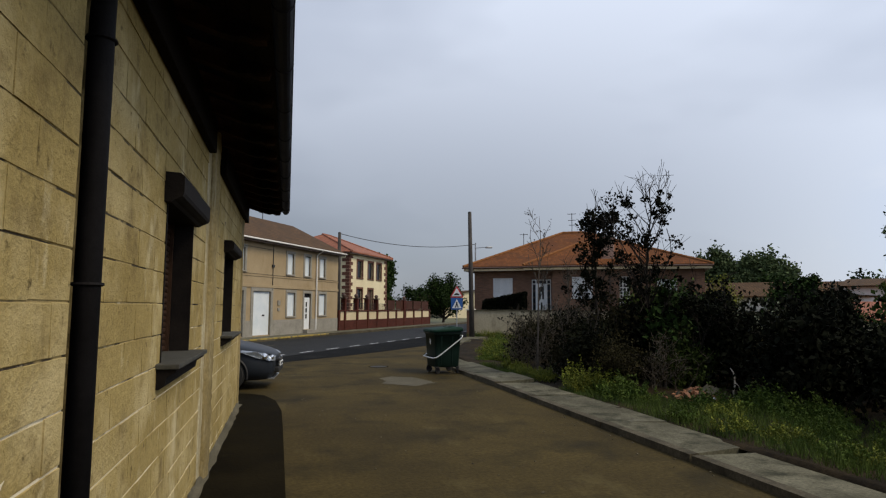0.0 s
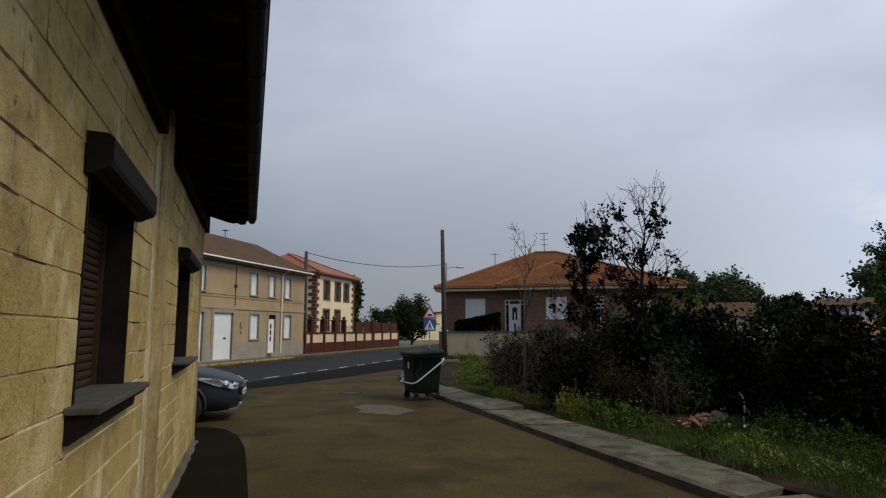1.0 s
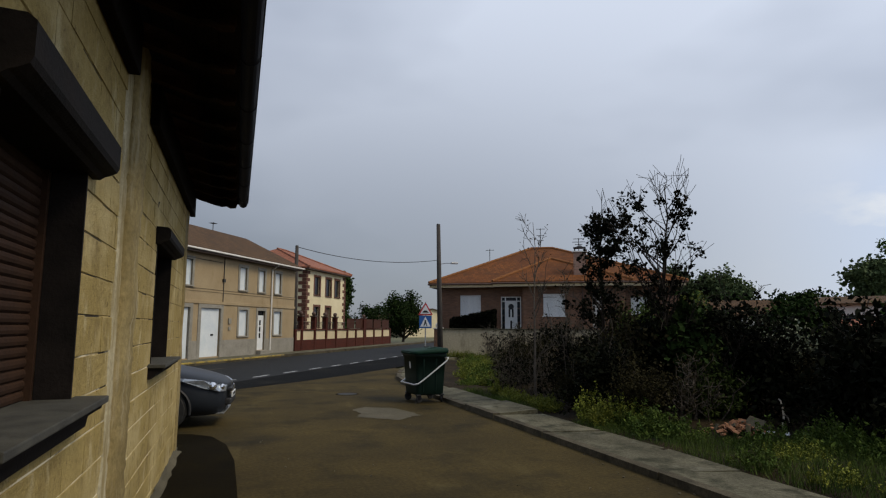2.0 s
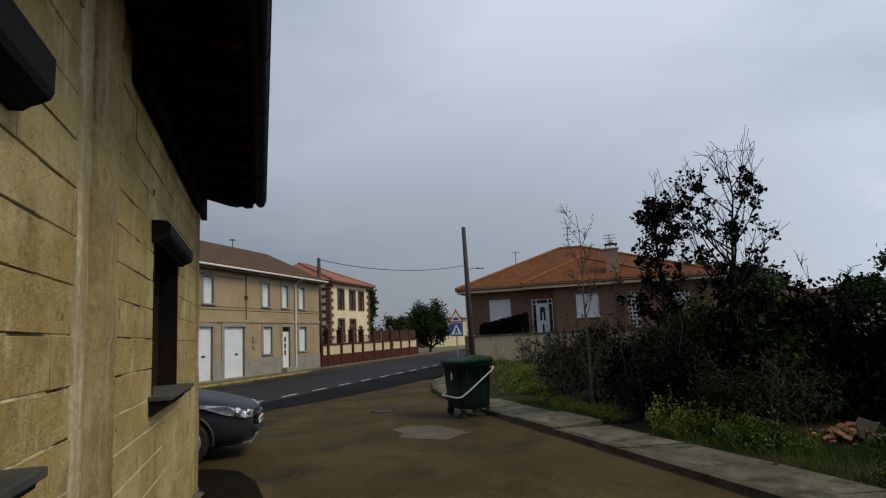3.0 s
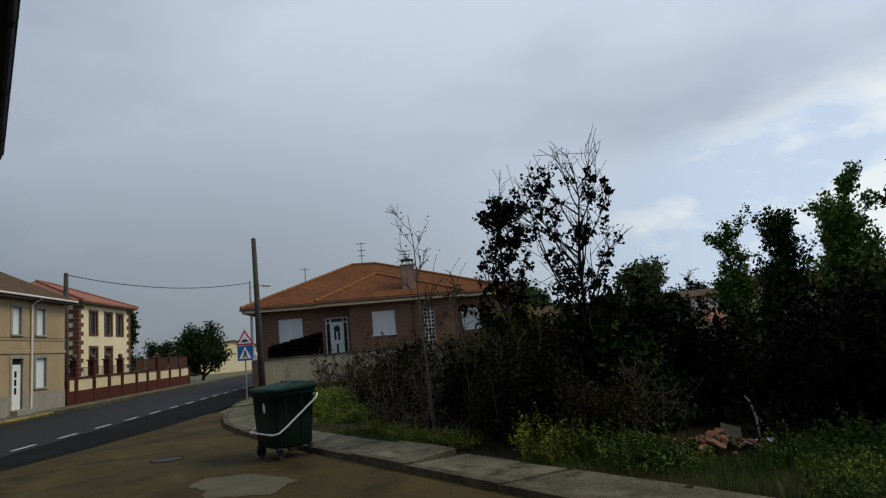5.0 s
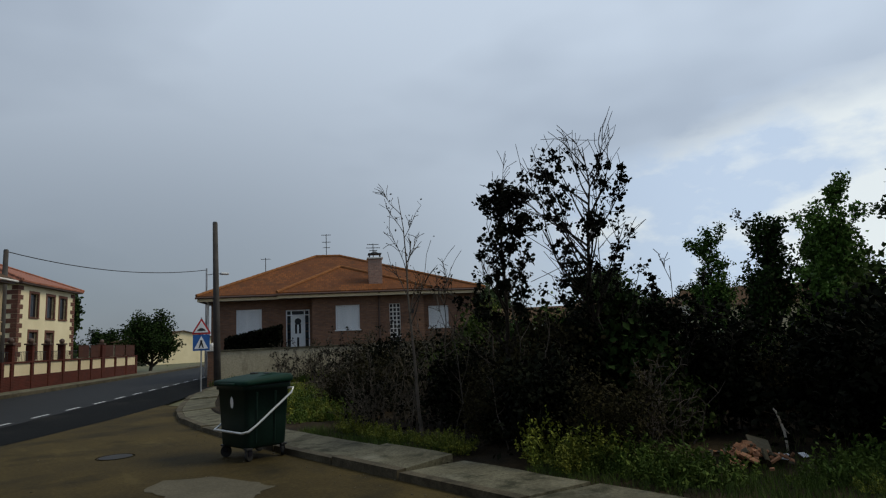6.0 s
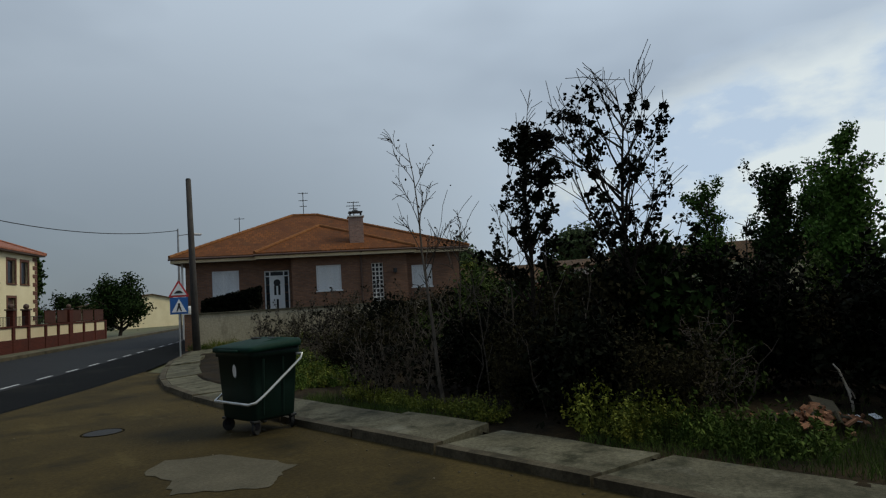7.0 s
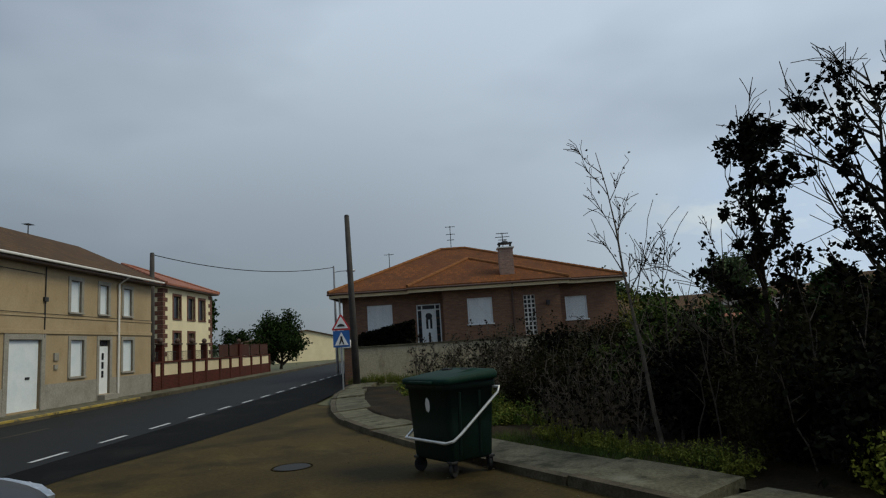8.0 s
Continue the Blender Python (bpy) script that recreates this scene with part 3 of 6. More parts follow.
# broken edge line
for i in range(26):
    s0 = 12.6 + 1.93 * i
    bm = B()
    o = -11.50 + 0.35 * min(1, i / 8)
    p = [along(s0, o - 0.05), along(s0 + 0.98, o - 0.05), along(s0 + 0.98, o + 0.05), along(s0, o + 0.05)]
    sheet(bm, [q[:2] for q in p], 0.010)
    solo("road_marking", bm, M["paint"], "white painted dash on the asphalt", "road marking", "broken white line", "structure")

bm = B()
sheet(bm, [along(21.7, -14.70)[:2], along(23.9, -14.66)[:2], along(23.9, -14.56)[:2], along(21.7, -14.60)[:2]], 0.010)
solo("road_marking", bm, M["patch"], "worn pale painted line near the far kerb", "road marking", kind="structure")

# concrete patch, and a ringed disc standing for a dark stain
bm = B()
rng = np.random.default_rng(3)
ring = [(2.62, 14.78), (3.0, 15.02), (3.46, 14.80), (3.66, 14.1), (3.74, 13.62), (3.42, 13.4), (3.2, 13.15), (2.85, 13.5), (2.58, 13.72), (2.70, 14.2)]
dense = []
for (ax, ay), (bx, by) in zip(ring, ring[1:] + ring[:1]):
    for k in range(4):
        dense.append((ax + (bx - ax) * k / 4 + rng.normal() * 0.02, ay + (by - ay) * k / 4 + rng.normal() * 0.02))
sheet(bm, dense, 0.006)
solo("concrete_patch", bm, M["patch"], "pale ragged concrete repair patch in the lane", "road patch", kind="structure")
cover = thing("manhole_cover", pose(3.03, 17.6, 0), "dark ringed disc standing for a stain in the lane", "manhole cover")
bm = B()
bmesh.ops.create_cone(bm, cap_ends=True, segments=28, radius1=0.24, radius2=0.235, depth=0.016)
part("lid", bm, M["rubber"], cover)
bm = B()
tube(bm, [(0.265 * math.cos(a), 0.265 * math.sin(a), -0.006) for a in np.linspace(0, 2 * math.pi, 29)], 0.014, 6, False)
part("rim", bm, M["apron"], cover)

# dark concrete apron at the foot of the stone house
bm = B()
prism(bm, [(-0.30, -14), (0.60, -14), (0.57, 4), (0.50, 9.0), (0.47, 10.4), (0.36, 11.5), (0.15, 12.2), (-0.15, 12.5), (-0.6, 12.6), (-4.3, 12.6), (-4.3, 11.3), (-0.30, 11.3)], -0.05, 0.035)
solo("apron", bm, M["apron"], "near-black mottled concrete apron along the house wall", "pavement", kind="structure")

# the lot's soil behind the pavement
def lot():
    bm = B()
    nx, ny = 60, 70
    grid = []
    for i in range(nx + 1):
        row = []
        for j in range(ny + 1):
            y = -14 + 44 * j / ny
            x = float(np.interp(y, [p[1] for p in KERB[:11]], [p[0] for p in KERB[:11]])) + 0.80
            x += 29 * (i / nx) ** 1.6
            z = 0.07 + 0.12 * noise.noise(Vector((x * 0.6, y * 0.6, 0))) + 0.05 * noise.noise(Vector((x * 2.3, y * 2.3, 4)))
            if i == 0:
                z = 0.06
            row.append(bm.verts.new((x, y, z)))
        grid.append(row)
    for i in range(nx):
        for j in range(ny):
            bm.faces.new((grid[i][j], grid[i + 1][j], grid[i + 1][j + 1], grid[i][j + 1]))
    return bm


solo("lot_ground", lot(), M["soil"], "dark leaf-strewn earth of an overgrown lot", "ground", kind="structure", smooth=True)

# near pavement: slabs with an integral kerb
pave = thing("pavement_near", pose(0, 0, 0), "cracked grey concrete pavement with a low kerb", "pavement", kind="structure")


def offset_line(pts, d):
    out = []
    for i, p in enumerate(pts):
        a, b = Vector(pts[max(i - 1, 0)]), Vector(pts[min(i + 1, len(pts) - 1)])
        t = (b - a).normalized()
        out.append((p[0] + t.y * d, p[1] - t.x * d))
    return out


def resample(pts, cuts):
    """Points of a polyline at given lengths along it."""
    out, acc, k = [], 0.0, 0
    seg = [(Vector(b) - Vector(a)).length for a, b in zip(pts, pts[1:])]
    for c in cuts:
        while k < len(seg) - 1 and acc + seg[k] < c:
            acc += seg[k]
            k += 1
        out.append(tuple(Vector(pts[k]).lerp(Vector(pts[k + 1]), (c - acc) / seg[k])))
    return out


rng = np.random.default_rng(11)
cuts = [0, 2.4, 4.8, 7.2, 9.6, 12.0, 14.2, 16.3, 18.2, 20.2, 22.2, 24.9, 26.75, 28.2, 29.9, 31.6, 33.4, 35.2, 37.0, 39, 41, 43, 45, 48, 51, 54, 57, 60, 64, 68, 72, 76, 80, 85, 90, 95, 100, 105, 110]
for a, b in zip(cuts, cuts[1:]):
    n = 4
    ts = [a + 0.016 + (b - a - 0.032) * i / n for i in range(n + 1)]
    skew = rng.normal() * 0.10 if b < 30 else 0.0
    outer = resample(KERB, ts)
    inner = resample(offset_line(KERB, 0.93), [max(t + skew, 0.0) for t in ts])
    mid = [tuple(Vector(o) + (Vector(i) - Vector(o)) * 0.14) for o, i in zip(outer, inner)]
    dz, tl = rng.normal() * 0.009, rng.normal() * 0.016
    for nm, l0, l1, z, mt in (("kerbstone", outer, mid, 0.090, M["kerb"]), ("slab", mid, inner, 0.087, M["slab"])):
        bm = B()
        if nm == "slab":
            l0 = [tuple(Vector(p).lerp(Vector(q), 0.012)) for p, q in zip(l0, l1)]
            l1 = [(p[0] + rng.normal() * 0.018, p[1] + rng.normal() * 0.01) for p in l1]
        top0 = [bm.verts.new((p[0], p[1], z + dz)) for p in l0]
        top1 = [bm.verts.new((p[0], p[1], z + dz + (tl if nm == "slab" else 0))) for p in l1]
        lo0 = [bm.verts.new((p[0] - (0.012 if nm == "kerbstone" else 0), p[1], -0.05)) for p in l0]
        lo1 = [bm.verts.new((p[0], p[1], -0.05)) for p in l1]
        for i in range(n):
            bm.faces.new((top0[i], top0[i + 1], top1[i + 1], top1[i]))
            bm.faces.new((lo0[i], lo0[i + 1], top0[i + 1], top0[i]))
            bm.faces.new((top1[i], top1[i + 1], lo1[i + 1], lo1[i]))
        bm.faces.new((lo0[0], top0[0], top1[0], lo1[0]))
        bm.faces.new((lo0[n], lo1[n], top1[n], top0[n]))
        part(nm, bm, mt, pave)

# far pavement in front of the houses
bm = B()
box(bm, -30, 110, 16.72 - 18.0, 0.35, -0.05, 0.14)
far = thing("pavement_far", Matrix.Translation(along(0, -18.0)) @ pose(0, 0, 0, 0, 0, ROAD), "narrow concrete pavement along the house fronts", "pavement", kind="structure")
part("slab", bm, M["slab"], far)
bm = B()
box(bm, -30, 27.2, -1.42, -1.29, 0.083, 0.15, 0.01)
box(bm, 27.22, 32.4, -1.43, -1.29, 0.083, 0.15, 0.01)
part("kerb_edge", bm, M["yellow"], far, "yellow painted kerb edge")
part("kerbstone", box(B(), -30, 32.4, -1.415, -1.29, -0.05, 0.08, 0.005), M["kerb"], far)
bm = B()
box(bm, 32.42, 110, -1.42, -1.29, -0.05, 0.15, 0.01)
part("kerbstone", bm, M["kerb"], far)

# ---- the stone house beside the lane ----
WX = -0.25                                    # wall face
W1, W2 = (4.36, 5.50), (8.12, 9.34)           # window openings along y
SILL, HEAD = 1.31, 2.33
house = thing("stone_house", pose(0, 0, 0), "low house of yellowish weathered stone blocks with a dark eave", "house")
rot = Matrix(((0, -1, 0, 0), (1, 0, 0, 0), (0, 0, 1, 0), (0, 0, 0, 1)))   # local x runs along world y, local y into the house
bm = B()
wall_with_holes(bm, -14, 11.18, -0.05, 3.46, -WX + 0.0045, -WX + 0.30, [(*W1, SILL, HEAD), (*W2, SILL, HEAD), (2.64, 2.96, -0.04, 3.45)])
for v in bm.verts:
    v.co = rot @ v.co
core = part("wall", bm, M["mortar"], house, "yellowish block wall with dark and white joints")
bm = B()
box(bm, -4.2, WX - 0.06, 10.92, 11.17, -0.05, 3.5)
box(bm, -4.2, -3.95, -14, 10.9, -0.05, 3.5)
part("wall", bm, M["render"], house)

# soffit boards, rafters, wall plate, gutter
SL = math.tan(radians(17))
EX, EZ = 0.385, 3.32                           # eave edge
bm = B()
a = [bm.verts.new((x, -14, z)) for x, z in ((EX, EZ + 0.05), (-4.6, EZ + 0.05 + (EX + 4.6) * SL), (-4.6, EZ + 0.15 + (EX + 4.6) * SL), (EX, EZ + 0.13))]
b = [bm.verts.new((x, 11.52, z)) for x, z in ((EX, EZ + 0.05), (-4.6, EZ + 0.05 + (EX + 4.6) * SL), (-4.6, EZ + 0.15 + (EX + 4.6) * SL), (EX, EZ + 0.13))]
for k in range(4):
    bm.faces.new((a[k], a[(k + 1) % 4], b[(k + 1) % 4], b[k]))
bm.faces.new(a)
bm.faces.new(b)
roof = part("roof", bm, M["eave_wood"], house, "boarded eave and roof deck, shade put into its colour")
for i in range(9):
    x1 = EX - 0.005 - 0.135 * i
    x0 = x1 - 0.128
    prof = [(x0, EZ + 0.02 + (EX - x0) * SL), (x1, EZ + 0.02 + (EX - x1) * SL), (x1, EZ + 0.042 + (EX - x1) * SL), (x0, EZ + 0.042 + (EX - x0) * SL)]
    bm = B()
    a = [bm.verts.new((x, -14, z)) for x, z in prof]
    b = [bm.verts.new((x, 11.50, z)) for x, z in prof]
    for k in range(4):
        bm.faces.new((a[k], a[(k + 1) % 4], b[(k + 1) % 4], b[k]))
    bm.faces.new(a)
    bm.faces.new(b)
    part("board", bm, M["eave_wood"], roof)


def rafter_mesh():
    bm = B()
    prof = []
    for x, drop in ((WX + 0.02, 0.13), (0.06, 0.13), (0.16, 0.12), (0.22, 0.09), (0.27, 0.10), (0.345, 0.07), (0.36, 0.02)):
        prof.append((x, EZ + (EX - x) * SL - drop + 0.02))
    prof += [(0.36, EZ + 0.03), (WX + 0.02, EZ + 0.012 + (EX - WX) * SL)]
    a = [bm.verts.new((x, -0.045, z)) for x, z in prof]
    b = [bm.verts.new((x, 0.045, z)) for x, z in prof]
    n = len(prof)
    for k in range(n):
        bm.faces.new((a[k], a[(k + 1) % n], b[(k + 1) % n], b[k]))
    bm.faces.new(a)
    bm.faces.new(b)
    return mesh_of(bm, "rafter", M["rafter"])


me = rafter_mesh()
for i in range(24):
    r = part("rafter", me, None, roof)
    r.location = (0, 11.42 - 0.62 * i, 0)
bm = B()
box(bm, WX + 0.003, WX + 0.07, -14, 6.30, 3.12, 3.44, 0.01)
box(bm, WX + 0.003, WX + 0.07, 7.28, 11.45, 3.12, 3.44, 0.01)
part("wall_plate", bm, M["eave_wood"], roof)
bm = B()
ys = np.linspace(-14, 11.53, 40)
ga = []
for y in ys:
    ga.append([bm.verts.new((EX + 0.055 + 0.062 * math.cos(a), y, EZ + 0.06 + 0.075 * math.sin(a))) for a in np.linspace(math.pi, 2 * math.pi, 9)])
for r0, r1 in zip(ga, ga[1:]):
    for k in range(8):
        bm.faces.new((r0[k], r0[k + 1], r1[k + 1], r1[k]))
bm.faces.new(ga[-1])
bmesh.ops.solidify(bm, geom=bm.faces[:], thickness=0.004)
tube(bm, [(EX + 0.118, -14, EZ + 0.062), (EX + 0.118, 11.53, EZ + 0.062)], 0.008, 6)
gut = part("gutter", bm, M["gutter"], roof, "dark half-round metal gutter")
for y in np.arange(-2, 11.5, 0.93):
    bm = B()
    tube(bm, [(EX + 0.055 + 0.068 * math.cos(a), y, EZ + 0.06 + 0.078 * math.sin(a)) for a in np.linspace(math.pi, 2 * math.pi, 9)], 0.004, 4)
    part("bracket", bm, M["gutter"], gut)

# downpipe with its elbow and clips, in a recess of broken blocks
PY, PX = 2.775, -0.232
pipe = part("downpipe", tube(B(), [(0.44, PY, 3.34), (0.38, PY, 3.22), (-0.12, PY, 3.06), (PX + 0.005, PY, 2.96), (PX, PY, 2.8), (PX, PY, 0.02)], 0.048, 16), M["pipe"], house, "black painted round downpipe", True)
for z in (0.6, 1.75, 2.72):
    bm = B()
    tube(bm, [(PX + 0.052 * math.cos(a), PY + 0.052 * math.sin(a), z) for a in np.linspace(0, 2 * math.pi, 17)], 0.008, 5, False)
    part("clip", bm, M["pipe"], pipe)
# Back of the chase set near black: its inner shade put into the colour.
part("chase", box(B(), -0.50, -0.34, 2.642, 2.958, -0.04, 3.44), M["slate"], house, "chase behind the downpipe, inner shade put into its colour")
rng = np.random.default_rng(6)
bm = B()
ra = []
for z in np.linspace(-0.02, 3.42, 60):
    ra.append([bm.verts.new((x, 2.952 - d - abs(rng.normal()) * 0.010, z)) for x, d in ((-0.345, 0.02), (-0.30, 0.012), (WX - 0.012, 0.004), (WX + 0.002, -0.006), (WX + 0.002, -0.02))])
for r0, r1 in zip(ra, ra[1:]):
    for k in range(4):
        bm.faces.new((r0[k], r0[k + 1], r1[k + 1], r1[k]))
part("chase_edge", bm, M["render"], house, "rough broken block edge beside the downpipe")


def stone_window(y0, y1, hood=0.19, drop=0.13):
    w = part("window", tube(B(), [(WX - 0.17, y0 + 0.03, SILL), (WX - 0.17, y0 + 0.03, HEAD)], 0.02, 4), M["shutter"], house, "window closed by a brown roller shutter under a dark hood")
    for e0, e1 in ((y0 + 0.022, y0 + 0.05), (y1 - 0.05, y1 - 0.022)):
        part("guide_rail", box(B(), WX - 0.20, WX - 0.14, e0, e1, SILL, HEAD), M["shutter"], w)
    # Near-black linings added over the pale reveals to darken them.
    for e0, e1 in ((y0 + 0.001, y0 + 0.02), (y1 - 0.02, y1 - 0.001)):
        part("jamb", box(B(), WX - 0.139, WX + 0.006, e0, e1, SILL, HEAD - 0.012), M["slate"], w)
    n = 22
    h = (HEAD - SILL) / n
    bm = B()
    ring = []
    for y in (y0 + 0.045, y1 - 0.045):
        ring.append([bm.verts.new((WX - 0.175 + dx, y, dz)) for dx, dz in ((0, 0), (0.010, h * 0.2), (0.013, h * 0.5), (0.010, h * 0.8), (0, h * 0.97), (-0.008, h * 0.97), (-0.008, 0))])
    for k in range(7):
        bm.faces.new((ring[0][k], ring[0][(k + 1) % 7], ring[1][(k + 1) % 7], ring[1][k]))
    bm.faces.new(ring[0])
    bm.faces.new(ring[1])
    me = mesh_of(bm, "slat", M["shutter"])
    for i in range(n):
        part("slat", me, None, w).location = (0, 0, SILL + 0.002 + i * h)
    bm = B()
    box(bm, WX - 0.30, WX - 0.22, y0, y1, SILL, HEAD)
    part("pane", bm, M["glass_dark"], w)
    # hood with a moulded underside
    def moulded(name, prof, e0, e1, mt):
        bm = B()
        a = [bm.verts.new((WX + x, e0, z)) for x, z in prof]
        b = [bm.verts.new((WX + x, e1, z)) for x, z in prof]
        k = len(prof)
        for i in range(k):
            bm.faces.new((a[i], a[(i + 1) % k], b[(i + 1) % k], b[i]))
        bm.faces.new(a)
        bm.faces.new(b)
        return part(name, bm, mt, w)
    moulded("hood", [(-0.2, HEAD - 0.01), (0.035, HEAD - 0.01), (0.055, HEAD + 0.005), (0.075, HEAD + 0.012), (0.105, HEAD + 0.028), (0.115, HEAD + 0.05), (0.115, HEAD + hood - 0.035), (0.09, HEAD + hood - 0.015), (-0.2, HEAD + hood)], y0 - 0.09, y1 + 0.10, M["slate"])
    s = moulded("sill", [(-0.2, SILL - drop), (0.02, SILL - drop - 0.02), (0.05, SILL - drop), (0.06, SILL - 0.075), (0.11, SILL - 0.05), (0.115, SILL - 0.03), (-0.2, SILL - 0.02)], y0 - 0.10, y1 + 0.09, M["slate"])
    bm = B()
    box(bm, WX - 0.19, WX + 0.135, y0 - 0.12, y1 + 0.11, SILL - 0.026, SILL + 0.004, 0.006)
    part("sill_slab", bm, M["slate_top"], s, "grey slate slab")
    return w


stone_window(*W1)
stone_window(*W2, 0.15, 0.10)
# rendered strip over the joint between the two halves, and the corner strip
bm = B()
prof = [(6.43, -0.03), (6.45, 0.022), (6.52, 0.046), (6.62, 0.060), (6.74, 0.062), (6.83, 0.044), (6.88, -0.03)]
ra = []
rng = np.random.default_rng(5)
for z in np.linspace(-0.02, 3.42, 70):
    lump = 0.012 * noise.noise(Vector((z * 3.1, 0, 1))) + 0.008 * noise.noise(Vector((z * 9.0, 0, 2)))
    ra.append([bm.verts.new((WX + d + lump + rng.normal() * 0.003, y + lump + (rng.normal() * 0.010 if d < 0.045 else 0), z)) for y, d in prof])
for r0, r1 in zip(ra, ra[1:]):
    for k in range(len(prof) - 1):
        bm.faces.new((r0[k], r0[k + 1], r1[k + 1], r1[k]))
part("pilaster", bm, M["render"], house, "rough brown cement ridge over the wall's joint", True)
bm = B()
ra = []
for z in np.linspace(-0.02, 3.30, 90):
    w = 0.17 + 0.05 * noise.noise(Vector((z * 1.3, 3, 0))) + 0.03 * noise.noise(Vector((z * 6, 7, 0)))
    ra.append([bm.verts.new((WX + d, 6.46 - w * f, z)) for f, d in ((0.0, 0.012), (0.35, 0.009), (0.8, 0.006), (1.0, -0.004))])
for r0, r1 in zip(ra, ra[1:]):
    for k in range(3):
        bm.faces.new((r0[k], r0[k + 1], r1[k + 1], r1[k]))
part("lime_smear", bm, M["smear"], house, "whitish lime smear beside the cement ridge", True)
bm = B()
ra = []
prof = [(10.88, -0.03), (10.90, 0.014), (11.1, 0.016), (11.20, 0.010), (11.21, -0.14)]
for z in np.linspace(-0.02, 3.42, 20):
    ra.append([bm.verts.new((WX + d + rng.normal() * 0.003, y + (rng.normal() * 0.008), z)) for y, d in prof])
for r0, r1 in zip(ra, ra[1:]):
    for k in range(len(prof) - 1):
        bm.faces.new((r0[k], r0[k + 1], r1[k + 1], r1[k]))
part("corner_strip", bm, M["render"], house, "", True)
bm = B()
ra = []
for y in np.linspace(-14, 11.2, 110):
    ra.append([bm.verts.new((WX + d + rng.normal() * 0.01, y, z + rng.normal() * 0.004)) for d, z in ((0, 0.10), (0.015, 0.08), (0.03, 0.05), (0.07, 0.036))])
for r0, r1 in zip(ra, ra[1:]):
    for k in range(3):
        bm.faces.new((r0[k], r0[k + 1], r1[k + 1], r1[k]))
part("foot_fillet", bm, M["patch"], house, "crumbling cement fillet at the wall foot", True)


# ---- beige two-storey house across the road ----
def leafless_window(parent, x0, x1, z0, z1, trim=0.14, panel=None, surround=None, name="window", back=0.10, label=""):
    """Opening with a proud surround, a sill and a closed white shutter."""
    bm = B()
    box(bm, x0 - trim, x0, -0.03, 0.10, z0 - 0.02, z1 + trim, 0.008)
    box(bm, x1, x1 + trim, -0.03, 0.10, z0 - 0.02, z1 + trim, 0.008)
    box(bm, x0 + 0.001, x1 - 0.001, -0.028, 0.10, z1, z1 + trim - 0.002, 0.008)
    w = part(name, bm, surround, parent, label)
    bm = B()
    box(bm, x0 + 0.03, x1 - 0.03, back, back + 0.03, z0 + 0.004, z1 - 0.004, 0.006)
    part("shutter", bm, panel, w)
    for e0, e1 in ((x0 + 0.002, x0 + 0.029), (x1 - 0.029, x1 - 0.002)):
        part("frame", box(B(), e0, e1, back - 0.03, back + 0.06, z0, z1), panel, w)
    bm = B()
    box(bm, x0 - trim * 0.9, x1 + trim * 0.9, -0.07, 0.12, z0 - 0.07, z0 - 0.003, 0.01)
    part("sill", bm, surround, w)
    return w


H1 = Matrix.Translation(along(0, -18.0)) @ pose(0, 0, 0, 0, 0, ROAD)
h1 = thing("terraced_house", H1, "two-storey beige rendered house with white shutters and grey trims", "house")
ups = [(22.0, 22.7), (25.62, 26.28), (30.14, 30.78), (32.0, 32.6), (33.76, 34.4)]
lows = [(30.2, 31.0, 1.12, 2.42), (33.74, 34.54, 1.14, 2.42)]
gars = [(24.5, 26.25, 0.20, 2.43), (27.05, 28.6, 0.20, 2.43)]
door = (32.0, 32.76, 0.36, 2.42)
bm = B()
wall_with_holes(bm, 14, 36.15, 0.0, 4.98, 0, 0.3, [(a, b, 3.42, 4.56) for a, b in ups] + lows + gars + [door])
part("wall", bm, M["stucco1"], h1)
bm = B()
box(bm, 35.87, 36.14, 0.302, 7.0, 0.0, 5.0)
box(bm, 14, 36.14, 6.72, 7.0, 0.0, 5.0)
box(bm, 14, 14.3, 0.302, 6.7, 0.0, 5.0)
part("wall", bm, M["stucco1"], h1)
bm = B()
g = [bm.verts.new(p) for p in ((36.14, 0, 4.98), (36.14, 7, 4.98), (36.14, 3.5, 6.9), (35.9, 0, 4.98), (35.9, 7, 4.98), (35.9, 3.5, 6.9))]
bm.faces.new(g[:3])
bm.faces.new(g[3:])
bm.faces.new((g[0], g[1], g[4], g[3]))
bm.faces.new((g[1], g[2], g[5], g[4]))
bm.faces.new((g[2], g[0], g[3], g[5]))
part("gable", bm, M["stucco1"], h1)
plinth = [(14, 24.3), (26.46, 26.85), (28.8, 31.84), (32.92, 36.16)]
for a, b in plinth:
    part("plinth", box(B(), a, b, -0.025, -0.001, 0.0, 0.95), M["grey_trim"], h1, "grey cement plinth")
bm = B()
box(bm, 14, 36.17, -0.05, -0.001, 2.62, 2.76, 0.01)
part("string_course", bm, M["stucco1"], h1)
bm = B()
box(bm, 14, 36.17, -0.03, -0.001, 3.18, 3.25, 0.008)
part("string_course", bm, M["stucco1"], h1)
for a, b in ups:
    leafless_window(h1, a, b, 3.42, 4.56, 0.15, M["white_panel"], M["grey_trim"])
for a, b, c, d in lows:
    leafless_window(h1, a, b, c, d, 0.15, M["white_panel"], M["grey_trim"])
